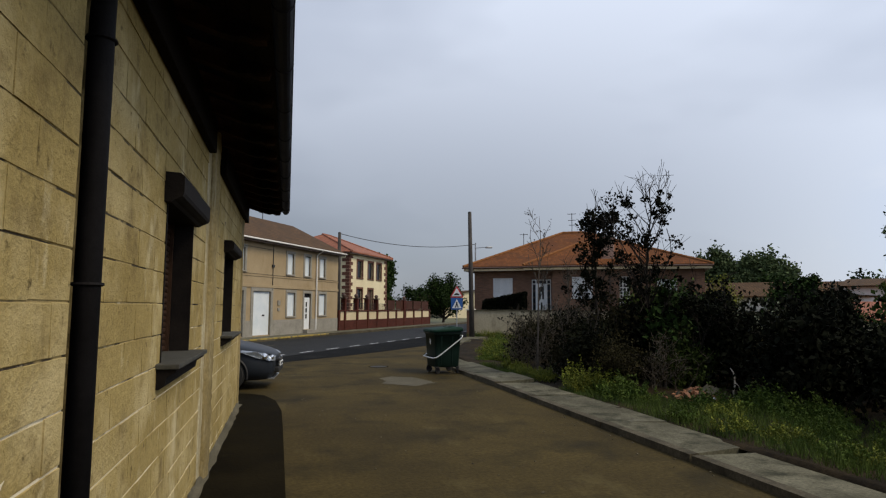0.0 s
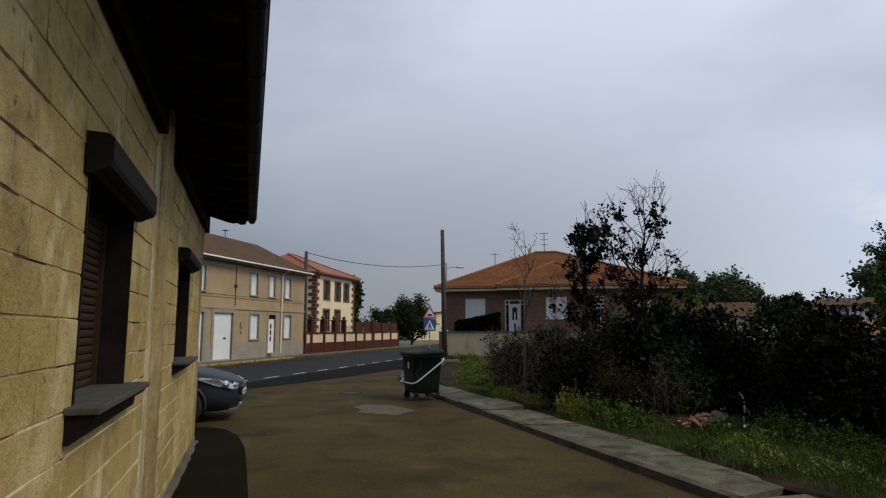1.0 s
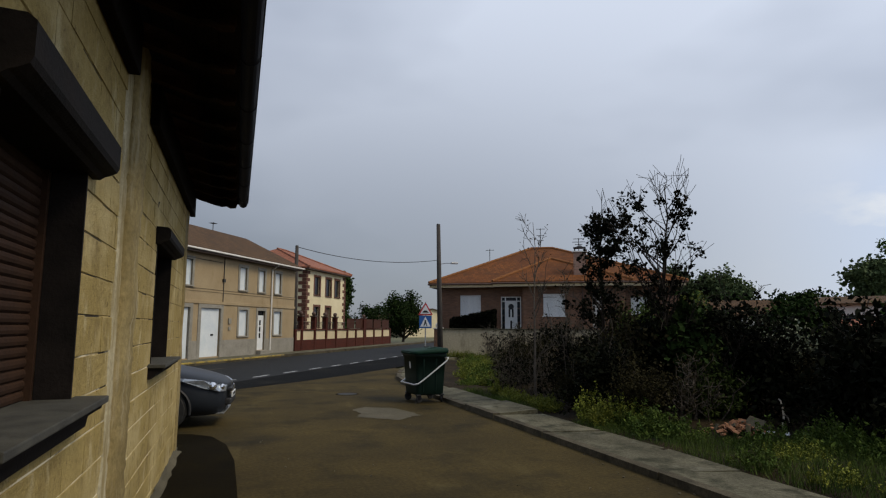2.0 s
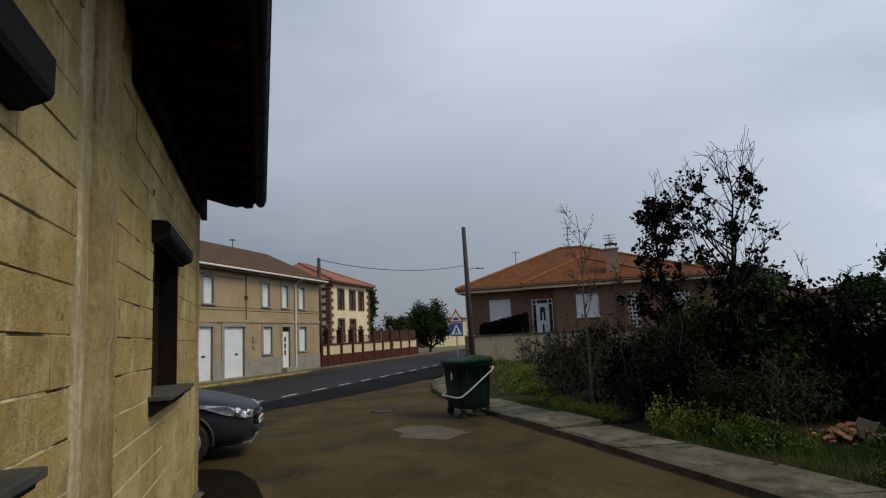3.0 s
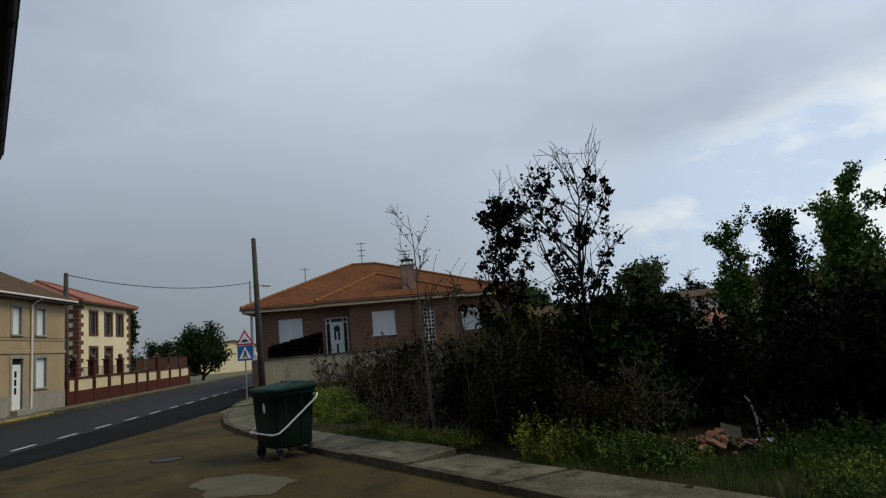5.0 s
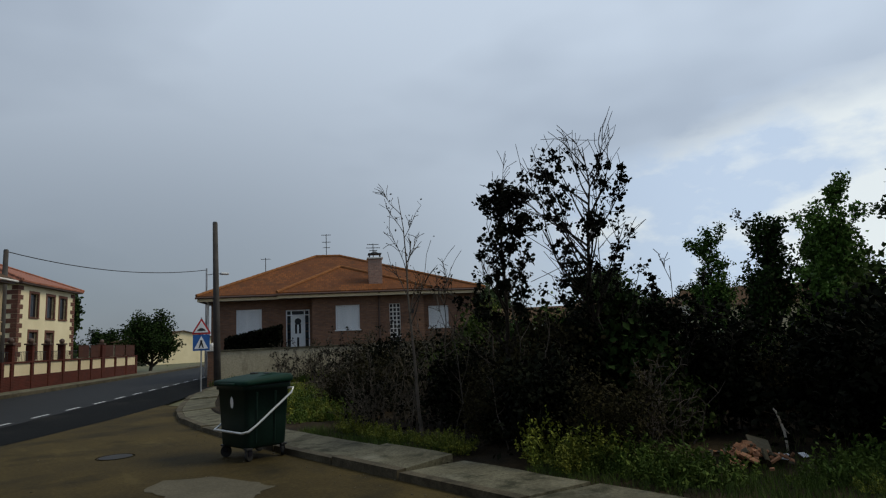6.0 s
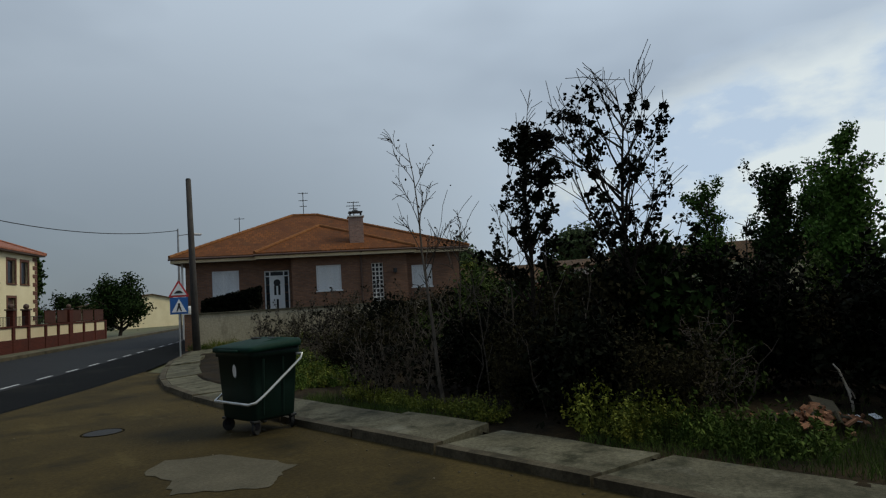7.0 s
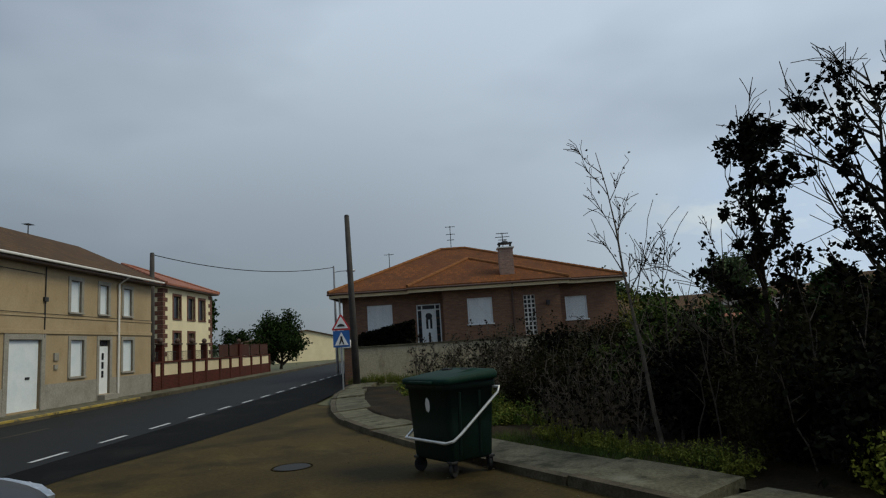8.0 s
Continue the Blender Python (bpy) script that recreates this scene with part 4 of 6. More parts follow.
for a, b, c, d in gars:
    bm = B()
    box(bm, a - 0.2, a, -0.04, 0.12, 0.0, d + 0.18, 0.01)
    box(bm, b, b + 0.2, -0.04, 0.12, 0.0, d + 0.18, 0.01)
    box(bm, a + 0.001, b - 0.001, -0.038, 0.12, d, d + 0.178, 0.01)
    g = part("garage_door", bm, M["grey_trim"], h1, "plain white garage door in a grey surround")
    bm = B()
    box(bm, a + 0.01, b - 0.01, 0.08, 0.12, c - 0.05, d - 0.01, 0.006)
    part("leaf", bm, M["white_panel"], g)
    bm = B()
    box(bm, b - 0.62, b - 0.42, 0.055, 0.079, 1.16, 1.24, 0.006)
    part("handle", bm, M["black"], g)
a, b, c, d = door
bm = B()
box(bm, a - 0.15, a, -0.03, 0.10, 0.1, d + 0.15, 0.008)
box(bm, b, b + 0.15, -0.03, 0.10, 0.1, d + 0.15, 0.008)
box(bm, a + 0.001, b - 0.001, -0.028, 0.10, d, d + 0.148, 0.008)
g = part("door", bm, M["grey_trim"], h1, "white panelled front door in a grey surround")
bm = B()
box(bm, a + 0.01, b - 0.01, 0.07, 0.12, c, d - 0.24, 0.006)
lf = part("leaf", bm, M["white_door"], g)
bm = B()
for k in range(3):
    box(bm, a + 0.31, b - 0.31, 0.055, 0.069, 0.98 + 0.34 * k, 1.24 + 0.34 * k, 0.004)
part("pane", bm, M["glass_dark"], g)
bm = B()
box(bm, a + 0.01, b - 0.01, 0.085, 0.12, d - 0.235, d - 0.005, 0.004)
part("fanlight", bm, M["glass_dark"], g)
bm = B()
box(bm, a - 0.1, b + 0.1, -0.32, 0.05, 0.0, 0.34, 0.01)
part("step", bm, M["grey_trim"], g)
# roof, eave board, gutter, downpipe
bm = B()
rp = [(-0.45, 5.06), (3.5, 6.98), (7.45, 5.06), (7.45, 4.96), (3.5, 6.86), (-0.45, 4.96)]
a = [bm.verts.new((14, y, z)) for y, z in rp]
b = [bm.verts.new((36.35, y, z)) for y, z in rp]
for k in range(6):
    bm.faces.new((a[k], a[(k + 1) % 6], b[(k + 1) % 6], b[k]))
bm.faces.new(a)
bm.faces.new(b)
rf = part("roof", bm, M["old_tile"], h1, "brown weathered tile roof")
bm = B()
box(bm, 14, 36.3, -0.40, -0.02, 4.88, 4.955)
part("eave_board", bm, M["frame_brown"], rf)
bm = B()
tube(bm, [(14, -0.49, 5.0), (36.36, -0.49, 5.0)], 0.045, 8)
part("gutter", bm, M["white_wall"], rf, "pale painted gutter")
bm = B()
tube(bm, [(33.3, -0.48, 4.97), (33.3, -0.07, 4.7), (33.3, -0.07, 0.3)], 0.045, 8)
part("downpipe", bm, M["white_wall"], h1, "pale downpipe")
bm = B()
tube(bm, [(28.72, -0.03, 4.9), (28.72, -0.03, 2.5)], 0.02, 6)
box(bm, 28.62, 28.82, -0.08, -0.005, 3.7, 3.85, 0.01)
tube(bm, [(14, -0.03, 3.36), (28.7, -0.045, 3.29), (36.1, -0.045, 3.28)], 0.012, 5)
tube(bm, [(14, -0.03, 4.72), (28.7, -0.03, 4.62)], 0.010, 5)
part("wall_cable", bm, M["cable"], h1)
bm = B()
box(bm, 29.25, 29.48, -0.06, -0.002, 1.72, 1.98, 0.01)
box(bm, 29.27, 29.46, -0.05, -0.002, 1.42, 1.58, 0.01)
part("meter_box", bm, M["grey_trim"], h1)


def aerial(name, m, h, arms, label):
    t = thing(name, m, label, "aerial")
    bm = B()
    tube(bm, [(0, 0, -0.4), (0, 0, h)], 0.025, 6)
    part("mast", bm, M["aerial"], t)
    for z, w in arms:
        bm = B()
        tube(bm, [(-w, 0, z), (w, 0, z)], 0.018, 5)
        for k in np.linspace(-w, w, 6):
            tube(bm, [(k, -0.16, z), (k, 0.16, z)], 0.010, 4)
        part("boom", bm, M["aerial"], t)
    return t


aerial("roof_aerial", H1 @ pose(33.0, 3.6, 6.95), 0.5, [(0.45, 0.18)], "small aerial on the brown roof ridge")

# ---- yellow house with quoins, and its fence ----
H2 = Matrix.Translation(along(0, -22.0)) @ pose(0, 0, 0, 0, 0, ROAD)
h2 = thing("yellow_house", H2, "two-storey pale yellow house with maroon brick quoins", "house")
x0, x1, zt = 45.9, 53.7, 6.02
wins = [(47.4, 48.4, 4.05, 5.5), (49.58, 50.6, 4.05, 5.5), (51.4, 52.4, 4.05, 5.5), (47.4, 48.4, 1.55, 3.15)]
dr = (49.6, 50.6, 0.9, 3.15)
bm = B()
wall_with_holes(bm, x0, x1, 0, zt, 0, 0.3, wins + [dr])
part("wall", bm, M["yellow_wall"], h2)
bm = B()
box(bm, x0, x0 + 0.3, 0.302, 8.5, 0, zt - 0.002)
box(bm, x1 - 0.3, x1, 0.302, 8.5, 0, zt - 0.002)
box(bm, x0 + 0.302, x1 - 0.302, 8.2, 8.5, 0, zt - 0.002)
part("wall", bm, M["yellow_wall"], h2)
me = mesh_of(box(B(), -0.32, 0.32, -0.03, -0.002, 0, 0.26, 0.006), "quoin", M["quoin"])
me2 = mesh_of(box(B(), -0.16, 0.16, -0.03, -0.002, 0, 0.26, 0.006), "quoin_short", M["quoin"])
for cx, sg in ((x0, 1), (x1, -1)):
    for i in range(20):
        q = part("quoin", me if i % 2 else me2, None, h2)
        q.location = (cx + sg * (0.29 if i % 2 else 0.13), 0, 0.3 + 0.28 * i)
for i in range(20):
    q = part("quoin", me if i % 2 == 0 else me2, None, h2)
    q.rotation_euler = (0, 0, math.pi / 2 * 3)
    q.location = (x0, 0.32 if i % 2 == 0 else 0.16, 0.3 + 0.28 * i)
for a, b, c, d in wins:
    w = leafless_window(h2, a, b, c, d, 0.16, M["frame_brown"], M["quoin"], back=0.16)
    for k in (0, 1):
        mx = (a + b) / 2
        bm = B()
        xa, xb = ((a + 0.08, mx - 0.03), (mx + 0.03, b - 0.08))[k]
        box(bm, xa, xb, 0.13, 0.15, c + 0.06, d - 0.06)
        part("pane", bm, M["glass_dark"], w)
a, b, c, d = dr
w = leafless_window(h2, a, b, c, d, 0.16, M["frame_brown"], M["quoin"], name="door", back=0.16)
bm = B()
hip_roof(bm, [(x0 - 0.45, -0.45), (x1 + 0.45, -0.45), (x1 + 0.45, 8.95), (x0 - 0.45, 8.95)], [(x0 + 3.2, 4.25), (x1 - 3.2, 4.25)], zt + 0.12, 8.05)
rf = part("roof", bm, M["red_tile"], h2, "red tile hipped roof")
bm = B()
box(bm, x0 - 0.4, x1 + 0.4, -0.4, 8.9, zt - 0.06, zt + 0.015)
part("eave_board", bm, M["frame_brown"], rf)
for p, q in (((x0 - 0.45, -0.45), (x0 + 3.2, 4.25)), ((x1 + 0.45, -0.45), (x1 - 3.2, 4.25))):
    part("hip_capping", tube(B(), [(*p, zt + 0.13), (*q, 8.06)], 0.09, 6), M["red_tile"], rf)
part("ridge_capping", tube(B(), [(x0 + 3.2, 4.25, 8.06), (x1 - 3.2, 4.25, 8.06)], 0.09, 6), M["red_tile"], rf)

fence = thing("garden_fence", H1, "maroon brick garden fence with cream panels and pillars", "fence")
bm = B()
box(bm, 36.35, 54.6, 0.0, 0.25, 0.0, 0.78)
part("base_wall", bm, M["maroon"], fence)
posts = [36.45, 37.3, 39.15, 40.9, 42.55, 44.6, 46.3, 48.15, 50.3, 52.4, 54.45]
for a, b in zip(posts, posts[1:]):
    part("panel", box(B(), a + 0.11, b - 0.11, 0.05, 0.2, 0.782, 1.36), M["cream"], fence, "cream rendered panel")
for i, a in enumerate(posts):
    big = a == 48.15
    top = 2.2 if i in (1, 2, 3, 4, 7) else 1.44
    p = part("pillar", box(B(), a - (0.26 if big else 0.12), a + (0.26 if big else 0.12), -0.03, 0.28, 0.0, top, 0.01), M["maroon"], fence)
    if top > 2:
        bm = B()
        box(bm, a - 0.2, a + 0.2, -0.08, 0.33, top + 0.002, top + 0.08, 0.01)
        bmesh.ops.create_uvsphere(bm, u_segments=10, v_segments=6, radius=0.14, matrix=Matrix.Translation((a, 0.12, top + 0.2)))
        part("cap", bm, M["frame_brown"], p)
bm = B()
box(bm, 36.35, 54.6, -0.02, 0.27, 1.362, 1.44, 0.01)
part("coping", bm, M["maroon"], fence)
for a, b in zip(posts, posts[1:]):
    bm = B()
    if a > 44:
        box(bm, a + 0.13, b - 0.13, 0.10, 0.13, 1.46, 2.18)
        for z in (1.5, 1.84, 2.16):
            box(bm, a + 0.12, b - 0.12, 0.085, 0.145, z - 0.02, z + 0.02)
        part("screen", bm, M["rust"], fence, "rust-brown sheet screen")
    else:
        for x in np.arange(a + 0.2, b - 0.12, 0.14):
            tube(bm, [(x, 0.12, 1.44), (x, 0.12, 1.9)], 0.011, 4)
        tube(bm, [(a + 0.1, 0.12, 1.88), (b - 0.1, 0.12, 1.88)], 0.014, 5)
        part("railing", bm, M["black"], fence)

# ---- brown brick bungalow ----
H3 = Matrix.Translation((20.7, 33.65, 0)) @ pose(0, 0, 0, 0, 0, -31.6)
h3 = thing("brick_bungalow", H3, "brown brick bungalow with an orange tile hipped roof", "house")
hw = [(-8.62, -7.34, 2.26, 3.54), (1.42, 2.52, 2.22, 3.38)]
hd = (-6.12, -4.9, 1.15, 3.44)
bm = B()
wall_with_holes(bm, -9.85, 4.05, 0, 4.05, 0, 0.3, [hw[0], hw[1], hd])
part("wall", bm, M["brick"], h3)
for w in ((-9.85, -9.55, 0.302, 11.0), (3.75, 4.05, 0.302, 11.0), (-9.548, 3.748, 10.7, 11.0)):
    part("wall", box(B(), *w, 0, 4.048), M["brick"], h3)
WV = -0.55    # the wing stands forward
ww = (-3.54, -2.3, 2.28, 3.56)
lat = (-0.74, -0.16, 1.58, 3.55)
bm = B()
wall_with_holes(bm, -4.75, 1.1, 0, 4.04, WV, WV + 0.3, [ww, lat])
part("wing_wall", bm, M["brick"], h3)
for a, b in ((-4.75, -4.47), (0.82, 1.1)):
    part("wing_wall", box(B(), a, b, WV + 0.302, -0.004, 0, 4.04), M["brick"], h3)


def bungalow_window(a, b, c, d, v):
    bm = B()
    box(bm, a, a + 0.07, v + 0.06, v + 0.14, c, d)
    box(bm, b - 0.07, b, v + 0.06, v + 0.14, c, d)
    box(bm, a + 0.072, b - 0.072, v + 0.06, v + 0.14, c, c + 0.06)
    box(bm, a + 0.072, b - 0.072, v + 0.06, v + 0.14, d - 0.06, d)
    w = part("window", bm, M["white_door"], h3, "window with a lowered white shutter")
    n = 22
    me = mesh_of(box(B(), a + 0.075, b - 0.075, v + 0.085, v + 0.105, 0.002, (d - c - 0.13) / n - 0.003), "shutter_slat", M["white_door"])
    for i in range(n):
        part("slat", me, None, w).location = (0, 0, c + 0.065 + i * (d - c - 0.13) / n)
    part("sill", box(B(), a - 0.06, b + 0.06, v - 0.05, v + 0.12, c - 0.06, c - 0.003, 0.008), M["white_door"], w)


for a, b, c, d in hw:
    bungalow_window(a, b, c, d, 0)
bungalow_window(*ww, WV)
a, b, c, d = hd
bm = B()
for xa in (a, a + 0.24, b - 0.30, b - 0.06):
    box(bm, xa, xa + 0.06, 0.08, 0.16, c, d)
box(bm, a + 0.062, b - 0.062, 0.082, 0.158, d - 0.06, d - 0.001)
box(bm, a + 0.062, b - 0.062, 0.082, 0.158, d - 0.30, d - 0.25)
g = part("door", bm, M["white_door"], h3, "white panelled front door with side lights")
part("leaf", box(B(), a + 0.302, b - 0.302, 0.10, 0.14, c, d - 0.302), M["white_door"], g)
bm = B()
cx = (a + b) / 2
for k in (-1, 1):
    box(bm, cx + k * 0.10 - 0.055, cx + k * 0.10 + 0.055, 0.085, 0.099, c + 1.05, c + 1.55, 0.01)
bmesh.ops.create_cone(bm, cap_ends=True, segments=16, radius1=0.17, radius2=0.17, depth=0.012, matrix=Matrix.Translation((cx, 0.092, c + 1.68)) @ pose(0, 0, 0, 90, 0, 0))
box(bm, cx - 0.055, cx + 0.055, 0.085, 0.099, c + 0.25, c + 0.85, 0.01)
part("pane", bm, M["glass_dark"], g)
for xa, xb in ((a + 0.062, a + 0.238), (b - 0.238, b - 0.062)):
    bm = B()
    for k in range(4):
        box(bm, xa, xb, 0.11, 0.13, c + 0.35 + 0.42 * k, c + 0.70 + 0.42 * k)
    part("side_light", bm, M["glass_dark"], g)
part("fanlight", box(B(), a + 0.062, b - 0.062, 0.11, 0.13, d - 0.248, d - 0.062), M["glass_dark"], g)
# pierced block screen
a, b, c, d = lat
bm = B()
nx, nz = 3, 9
for i in range(nx + 1):
    x = a + (b - a) * i / nx
    box(bm, x - 0.028, x + 0.028, WV + 0.05, WV + 0.17, c, d)
for j in range(nz + 1):
    z = c + (d - c) * j / nz
    box(bm, a, b, WV + 0.052, WV + 0.168, z - 0.028, z + 0.028)
g = part("lattice", bm, M["white_wall"], h3, "white pierced block screen")
# No glass: a matt black sheet added to darken the screen's holes.
part("pane", box(B(), a, b, WV + 0.2, WV + 0.22, c, d), M["black"], g)
# roof: main hip, wing hip, cream fascia, gutter
bm = B()
hip_roof(bm, [(-10.45, -0.6), (4.45, -0.6), (4.45, 11.6), (-10.45, 11.6)], [(-4.75, 5.5), (-3.3, 5.5)], 4.27, 7.0, 0.08)
rf = part("roof", bm, M["orange_tile"], h3, "orange-brown tile hipped roof")
bm = B()
hip_roof(bm, [(-6.45, -1.12), (1.55, -1.12), (1.55, 6.5), (-6.45, 6.5)], [(-3.25, 2.45), (-2.2, 4.6)], 4.29, 5.95, 0.08)
part("wing_roof", bm, M["orange_tile"], rf)
for pts in ([(-10.45, -0.6, 4.28), (-4.75, 5.5, 7.01)], [(-4.75, 5.5, 7.01), (-3.3, 5.5, 7.01)], [(-3.3, 5.5, 7.01), (4.45, -0.6, 4.28)], [(-6.45, -1.12, 4.30), (-3.25, 2.45, 5.96)], [(1.55, -1.12, 4.30), (-3.25, 2.45, 5.96)]):
    p, q = Vector(pts[0]), Vector(pts[1])
    n = max(1, int((q - p).length / 0.36))
    for i in range(n):
        part("ridge_tile", tube(B(), [p.lerp(q, i / n), p.lerp(q, (i + 1.12) / n)], [0.10, 0.085], 7), M["ridge_tile"], rf)
bm = B()
box(bm, -10.4, 4.4, -0.55, 0.0, 4.0, 4.06)
box(bm, -10.4, -9.86, 0.004, 11.5, 4.0, 4.06)
box(bm, 4.06, 4.4, 0.004, 11.5, 4.0, 4.06)
box(bm, -6.4, 1.5, -1.07, -0.56, 4.0, 4.06)
part("soffit", bm, M["frame_brown"], rf)
bm = B()
box(bm, -10.42, -6.42, -0.575, -0.552, 3.98, 4.15)
box(bm, 1.52, 4.42, -0.575, -0.552, 3.98, 4.15)
box(bm, -6.42, 1.52, -1.095, -1.072, 3.98, 4.15)
box(bm, -10.42, -10.40, -0.55, 11.5, 3.98, 4.15)
part("fascia", bm, M["cream"], rf, "cream fascia board")
bm = B()
tube(bm, [(-10.5, -0.66, 4.17), (-6.5, -0.66, 4.17)], 0.055, 8)
tube(bm, [(-6.5, -1.18, 4.17), (1.6, -1.18, 4.17)], 0.055, 8)
tube(bm, [(1.6, -0.66, 4.17), (4.5, -0.66, 4.17)], 0.055, 8)
part("gutter", bm, M["frame_brown"], rf)
bm = B()
tube(bm, [(-1.28, -1.16, 4.15), (-1.28, WV - 0.07, 3.95), (-1.28, WV - 0.07, 0.3)], 0.05, 8)
part("downpipe", bm, M["frame_brown"], h3, "dark brown downpipe")
bm = B()
tube(bm, [(-10.3, -0.62, 4.15), (-9.98, -0.1, 3.95), (-9.98, -0.1, 0.3)], 0.05, 8)
part("downpipe", bm, M["white_wall"], h3)
ch = part("chimney", box(B(), -1.76, -1.04, -0.35, 0.30, 4.4, 6.0, 0.01), M["chimney"], h3, "pale brick chimney with a metal cowl")
part("cap", box(B(), -1.83, -0.97, -0.42, 0.37, 6.002, 6.07, 0.01), M["white_wall"], ch)
bm = B()
for sx in (-1.68, -1.12):
    for sy in (-0.28, 0.23):
        tube(bm, [(sx, sy, 6.06), (sx, sy, 6.26)], 0.03, 5)
box(bm, -1.76, -1.04, -0.35, 0.30, 6.26, 6.31, 0.01)
bmesh.ops.create_cone(bm, cap_ends=True, segments=12, radius1=0.26, radius2=0.08, depth=0.12, matrix=Matrix.Translation((-1.4, -0.03, 6.37)))
part("cowl", bm, M["black"], ch)
ln = part("lantern", box(B(), 0.36, 0.54, WV - 0.26, WV - 0.10, 3.0, 3.22, 0.02), M["black"], h3, "black wall lantern")
bm = B()
tube(bm, [(0.45, WV, 3.05), (0.45, WV - 0.18, 2.94), (0.45, WV - 0.18, 3.0)], 0.015, 5)
part("arm", bm, M["black"], ln)
aerial("roof_aerial", H3 @ pose(-4.1, 5.5, 6.95), 1.45, [(1.4, 0.28), (0.95, 0.25), (0.6, 0.2)], "television aerial on the bungalow ridge")
aerial("roof_aerial", H3 @ pose(-1.45, 0.42, 6.15), 0.78, [(0.74, 0.30), (0.55, 0.36), (0.4, 0.2)], "television aerial behind the chimney")
aerial("roof_aerial", H3 @ pose(-8.2, 9.0, 6.0), 1.5, [(1.4, 0.3)], "thin aerial behind the bungalow roof")
# forecourt platform so the door has a floor, with an outer wall
bm = B()
box(bm, -8.9, 4.0, -4.6, -0.002, -0.05, 1.1)
part("terrace", bm, M["patch"], h3)
gw = thing("garden_wall", H3, "pale rendered garden wall with a brick end pier", "wall")
bm = B()
box(bm, -8.58, 6.5, -5.0, -4.78, -0.05, 1.46)
part("wall_body", bm, M["garden_wall"], gw)
part("coping", box(B(), -8.58, 6.52, -5.05, -4.73, 1.462, 1.53, 0.01), M["slab"], gw)
pr = part("pier", box(B(), -8.98, -8.60, -5.1, -4.68, -0.05, 1.50, 0.01), M["brick"], gw, "brick end pier")
bm = B()
bmesh.ops.create_uvsphere(bm, u_segments=12, v_segments=8, radius=0.16, matrix=Matrix.Translation((-8.79, -4.89, 1.70)))
box(bm, -9.02, -8.56, -5.14, -4.64, 1.502, 1.57, 0.01)
part("cap", bm, M["white_wall"], pr)


# ---- wheeled bin ----
def wheeled_bin():
    t = thing("wheeled_bin", pose(4.42, 15.74, 0, 0, 0, 5) @ Matrix.Diagonal((0.90, 1.0, 1.0, 1)), "dark green four-wheeled refuse bin with a white lifting bar", "bin")
    # body: tapered, front face towards -x
    def ring(bm, z, hx, hy, r=0.07):
        pts = []
        for cx, cy, a0 in ((hx - r, hy - r, 0), (-hx + r, hy - r, 90), (-hx + r, -hy + r, 180), (hx - r, -hy + r, 270)):
            for k in range(4):
                a = radians(a0 + 30 * k)
                pts.append(bm.verts.new((cx + r * math.cos(a), cy + r * math.sin(a), z)))
        return pts
    bm = B()
    rs = [ring(bm, z, hx, hy) for z, hx, hy in ((0.17, 0.33, 0.37), (0.20, 0.345, 0.385), (0.55, 0.365, 0.405), (0.97, 0.39, 0.43), (0.975, 0.415, 0.455), (1.06, 0.415, 0.455), (1.065, 0.39, 0.43))]
    for r0, r1 in zip(rs, rs[1:]):
        for k in range(16):
            bm.faces.new((r0[k], r0[(k + 1) % 16], r1[(k + 1) % 16], r1[k]))
    bm.faces.new(rs[0])
    bm.faces.new(rs[-1])
    body = part("body", bm, M["bin"], t, "", True)
    # strengthening ribs
    for sy in (-1, 1):
        for x in (-0.2, 0.12):
            bm = B()
            tube(bm, [(x, sy * 0.383, 0.24), (x, sy * 0.425, 0.94)], 0.022, 6)
            part("rib", bm, M["bin"], body)
    bm = B()
    rs = [ring(bm, z, hx, hy, 0.09) for z, hx, hy in ((1.03, 0.445, 0.485), (1.085, 0.45, 0.49), (1.10, 0.43, 0.47), (1.115, 0.33, 0.39), (1.135, 0.21, 0.31))]
    for v in bm.verts:
        v.co.z += 0.035 * (v.co.x + 0.5) + (0.03 if v.co.x > 0.15 and v.co.z > 1.09 else 0)
    for r0, r1 in zip(rs, rs[1:]):
        for k in range(16):
            bm.faces.new((r0[k], r0[(k + 1) % 16], r1[(k + 1) % 16], r1[k]))
    bm.faces.new(rs[0])
    bm.faces.new(rs[-1])
    lid = part("lid", bm, M["bin_lid"], t, "green lid, closed", True)
    for y in (-0.27, 0.27):
        bm = B()
        tube(bm, [(0.42, y - 0.09, 1.08), (0.42, y + 0.09, 1.08)], 0.03, 8)
        part("hinge", bm, M["bin"], lid)
    part("lid_grip", box(B(), -0.485, -0.445, -0.24, 0.24, 1.045, 1.075, 0.01), M["bin_lid"], lid)
    bm = B()
    pts = []
    for s in (-1, 1):
        side = [(0.34, s * 0.44, 0.96), (0.40, s * 0.50, 0.96), (0.36, s * 0.51, 0.90), (-0.24, s * 0.475, 0.49), (-0.36, s * 0.465, 0.42), (-0.44, s * 0.41, 0.40)]
        pts += side if s < 0 else side[::-1]
    tube(bm, pts, 0.017, 8)
    part("lifting_bar", bm, M["bar"], t, "white metal lifting bar", True)
    # Raised black blocks put the dark of two lid recesses into colour.
    for y in (-0.19, 0.19):
        part("slot", box(B(), 0.10, 0.17, y - 0.07, y + 0.07, 1.15, 1.188, 0.004), M["black"], lid, "black block standing for a recess in the lid")
    bm = B()
    sh = [(0.0, -0.05), (0.04, -0.03), (0.05, 0.03), (0.03, 0.08), (0.0, 0.10), (-0.035, 0.07), (-0.045, 0.02), (-0.03, -0.03)]
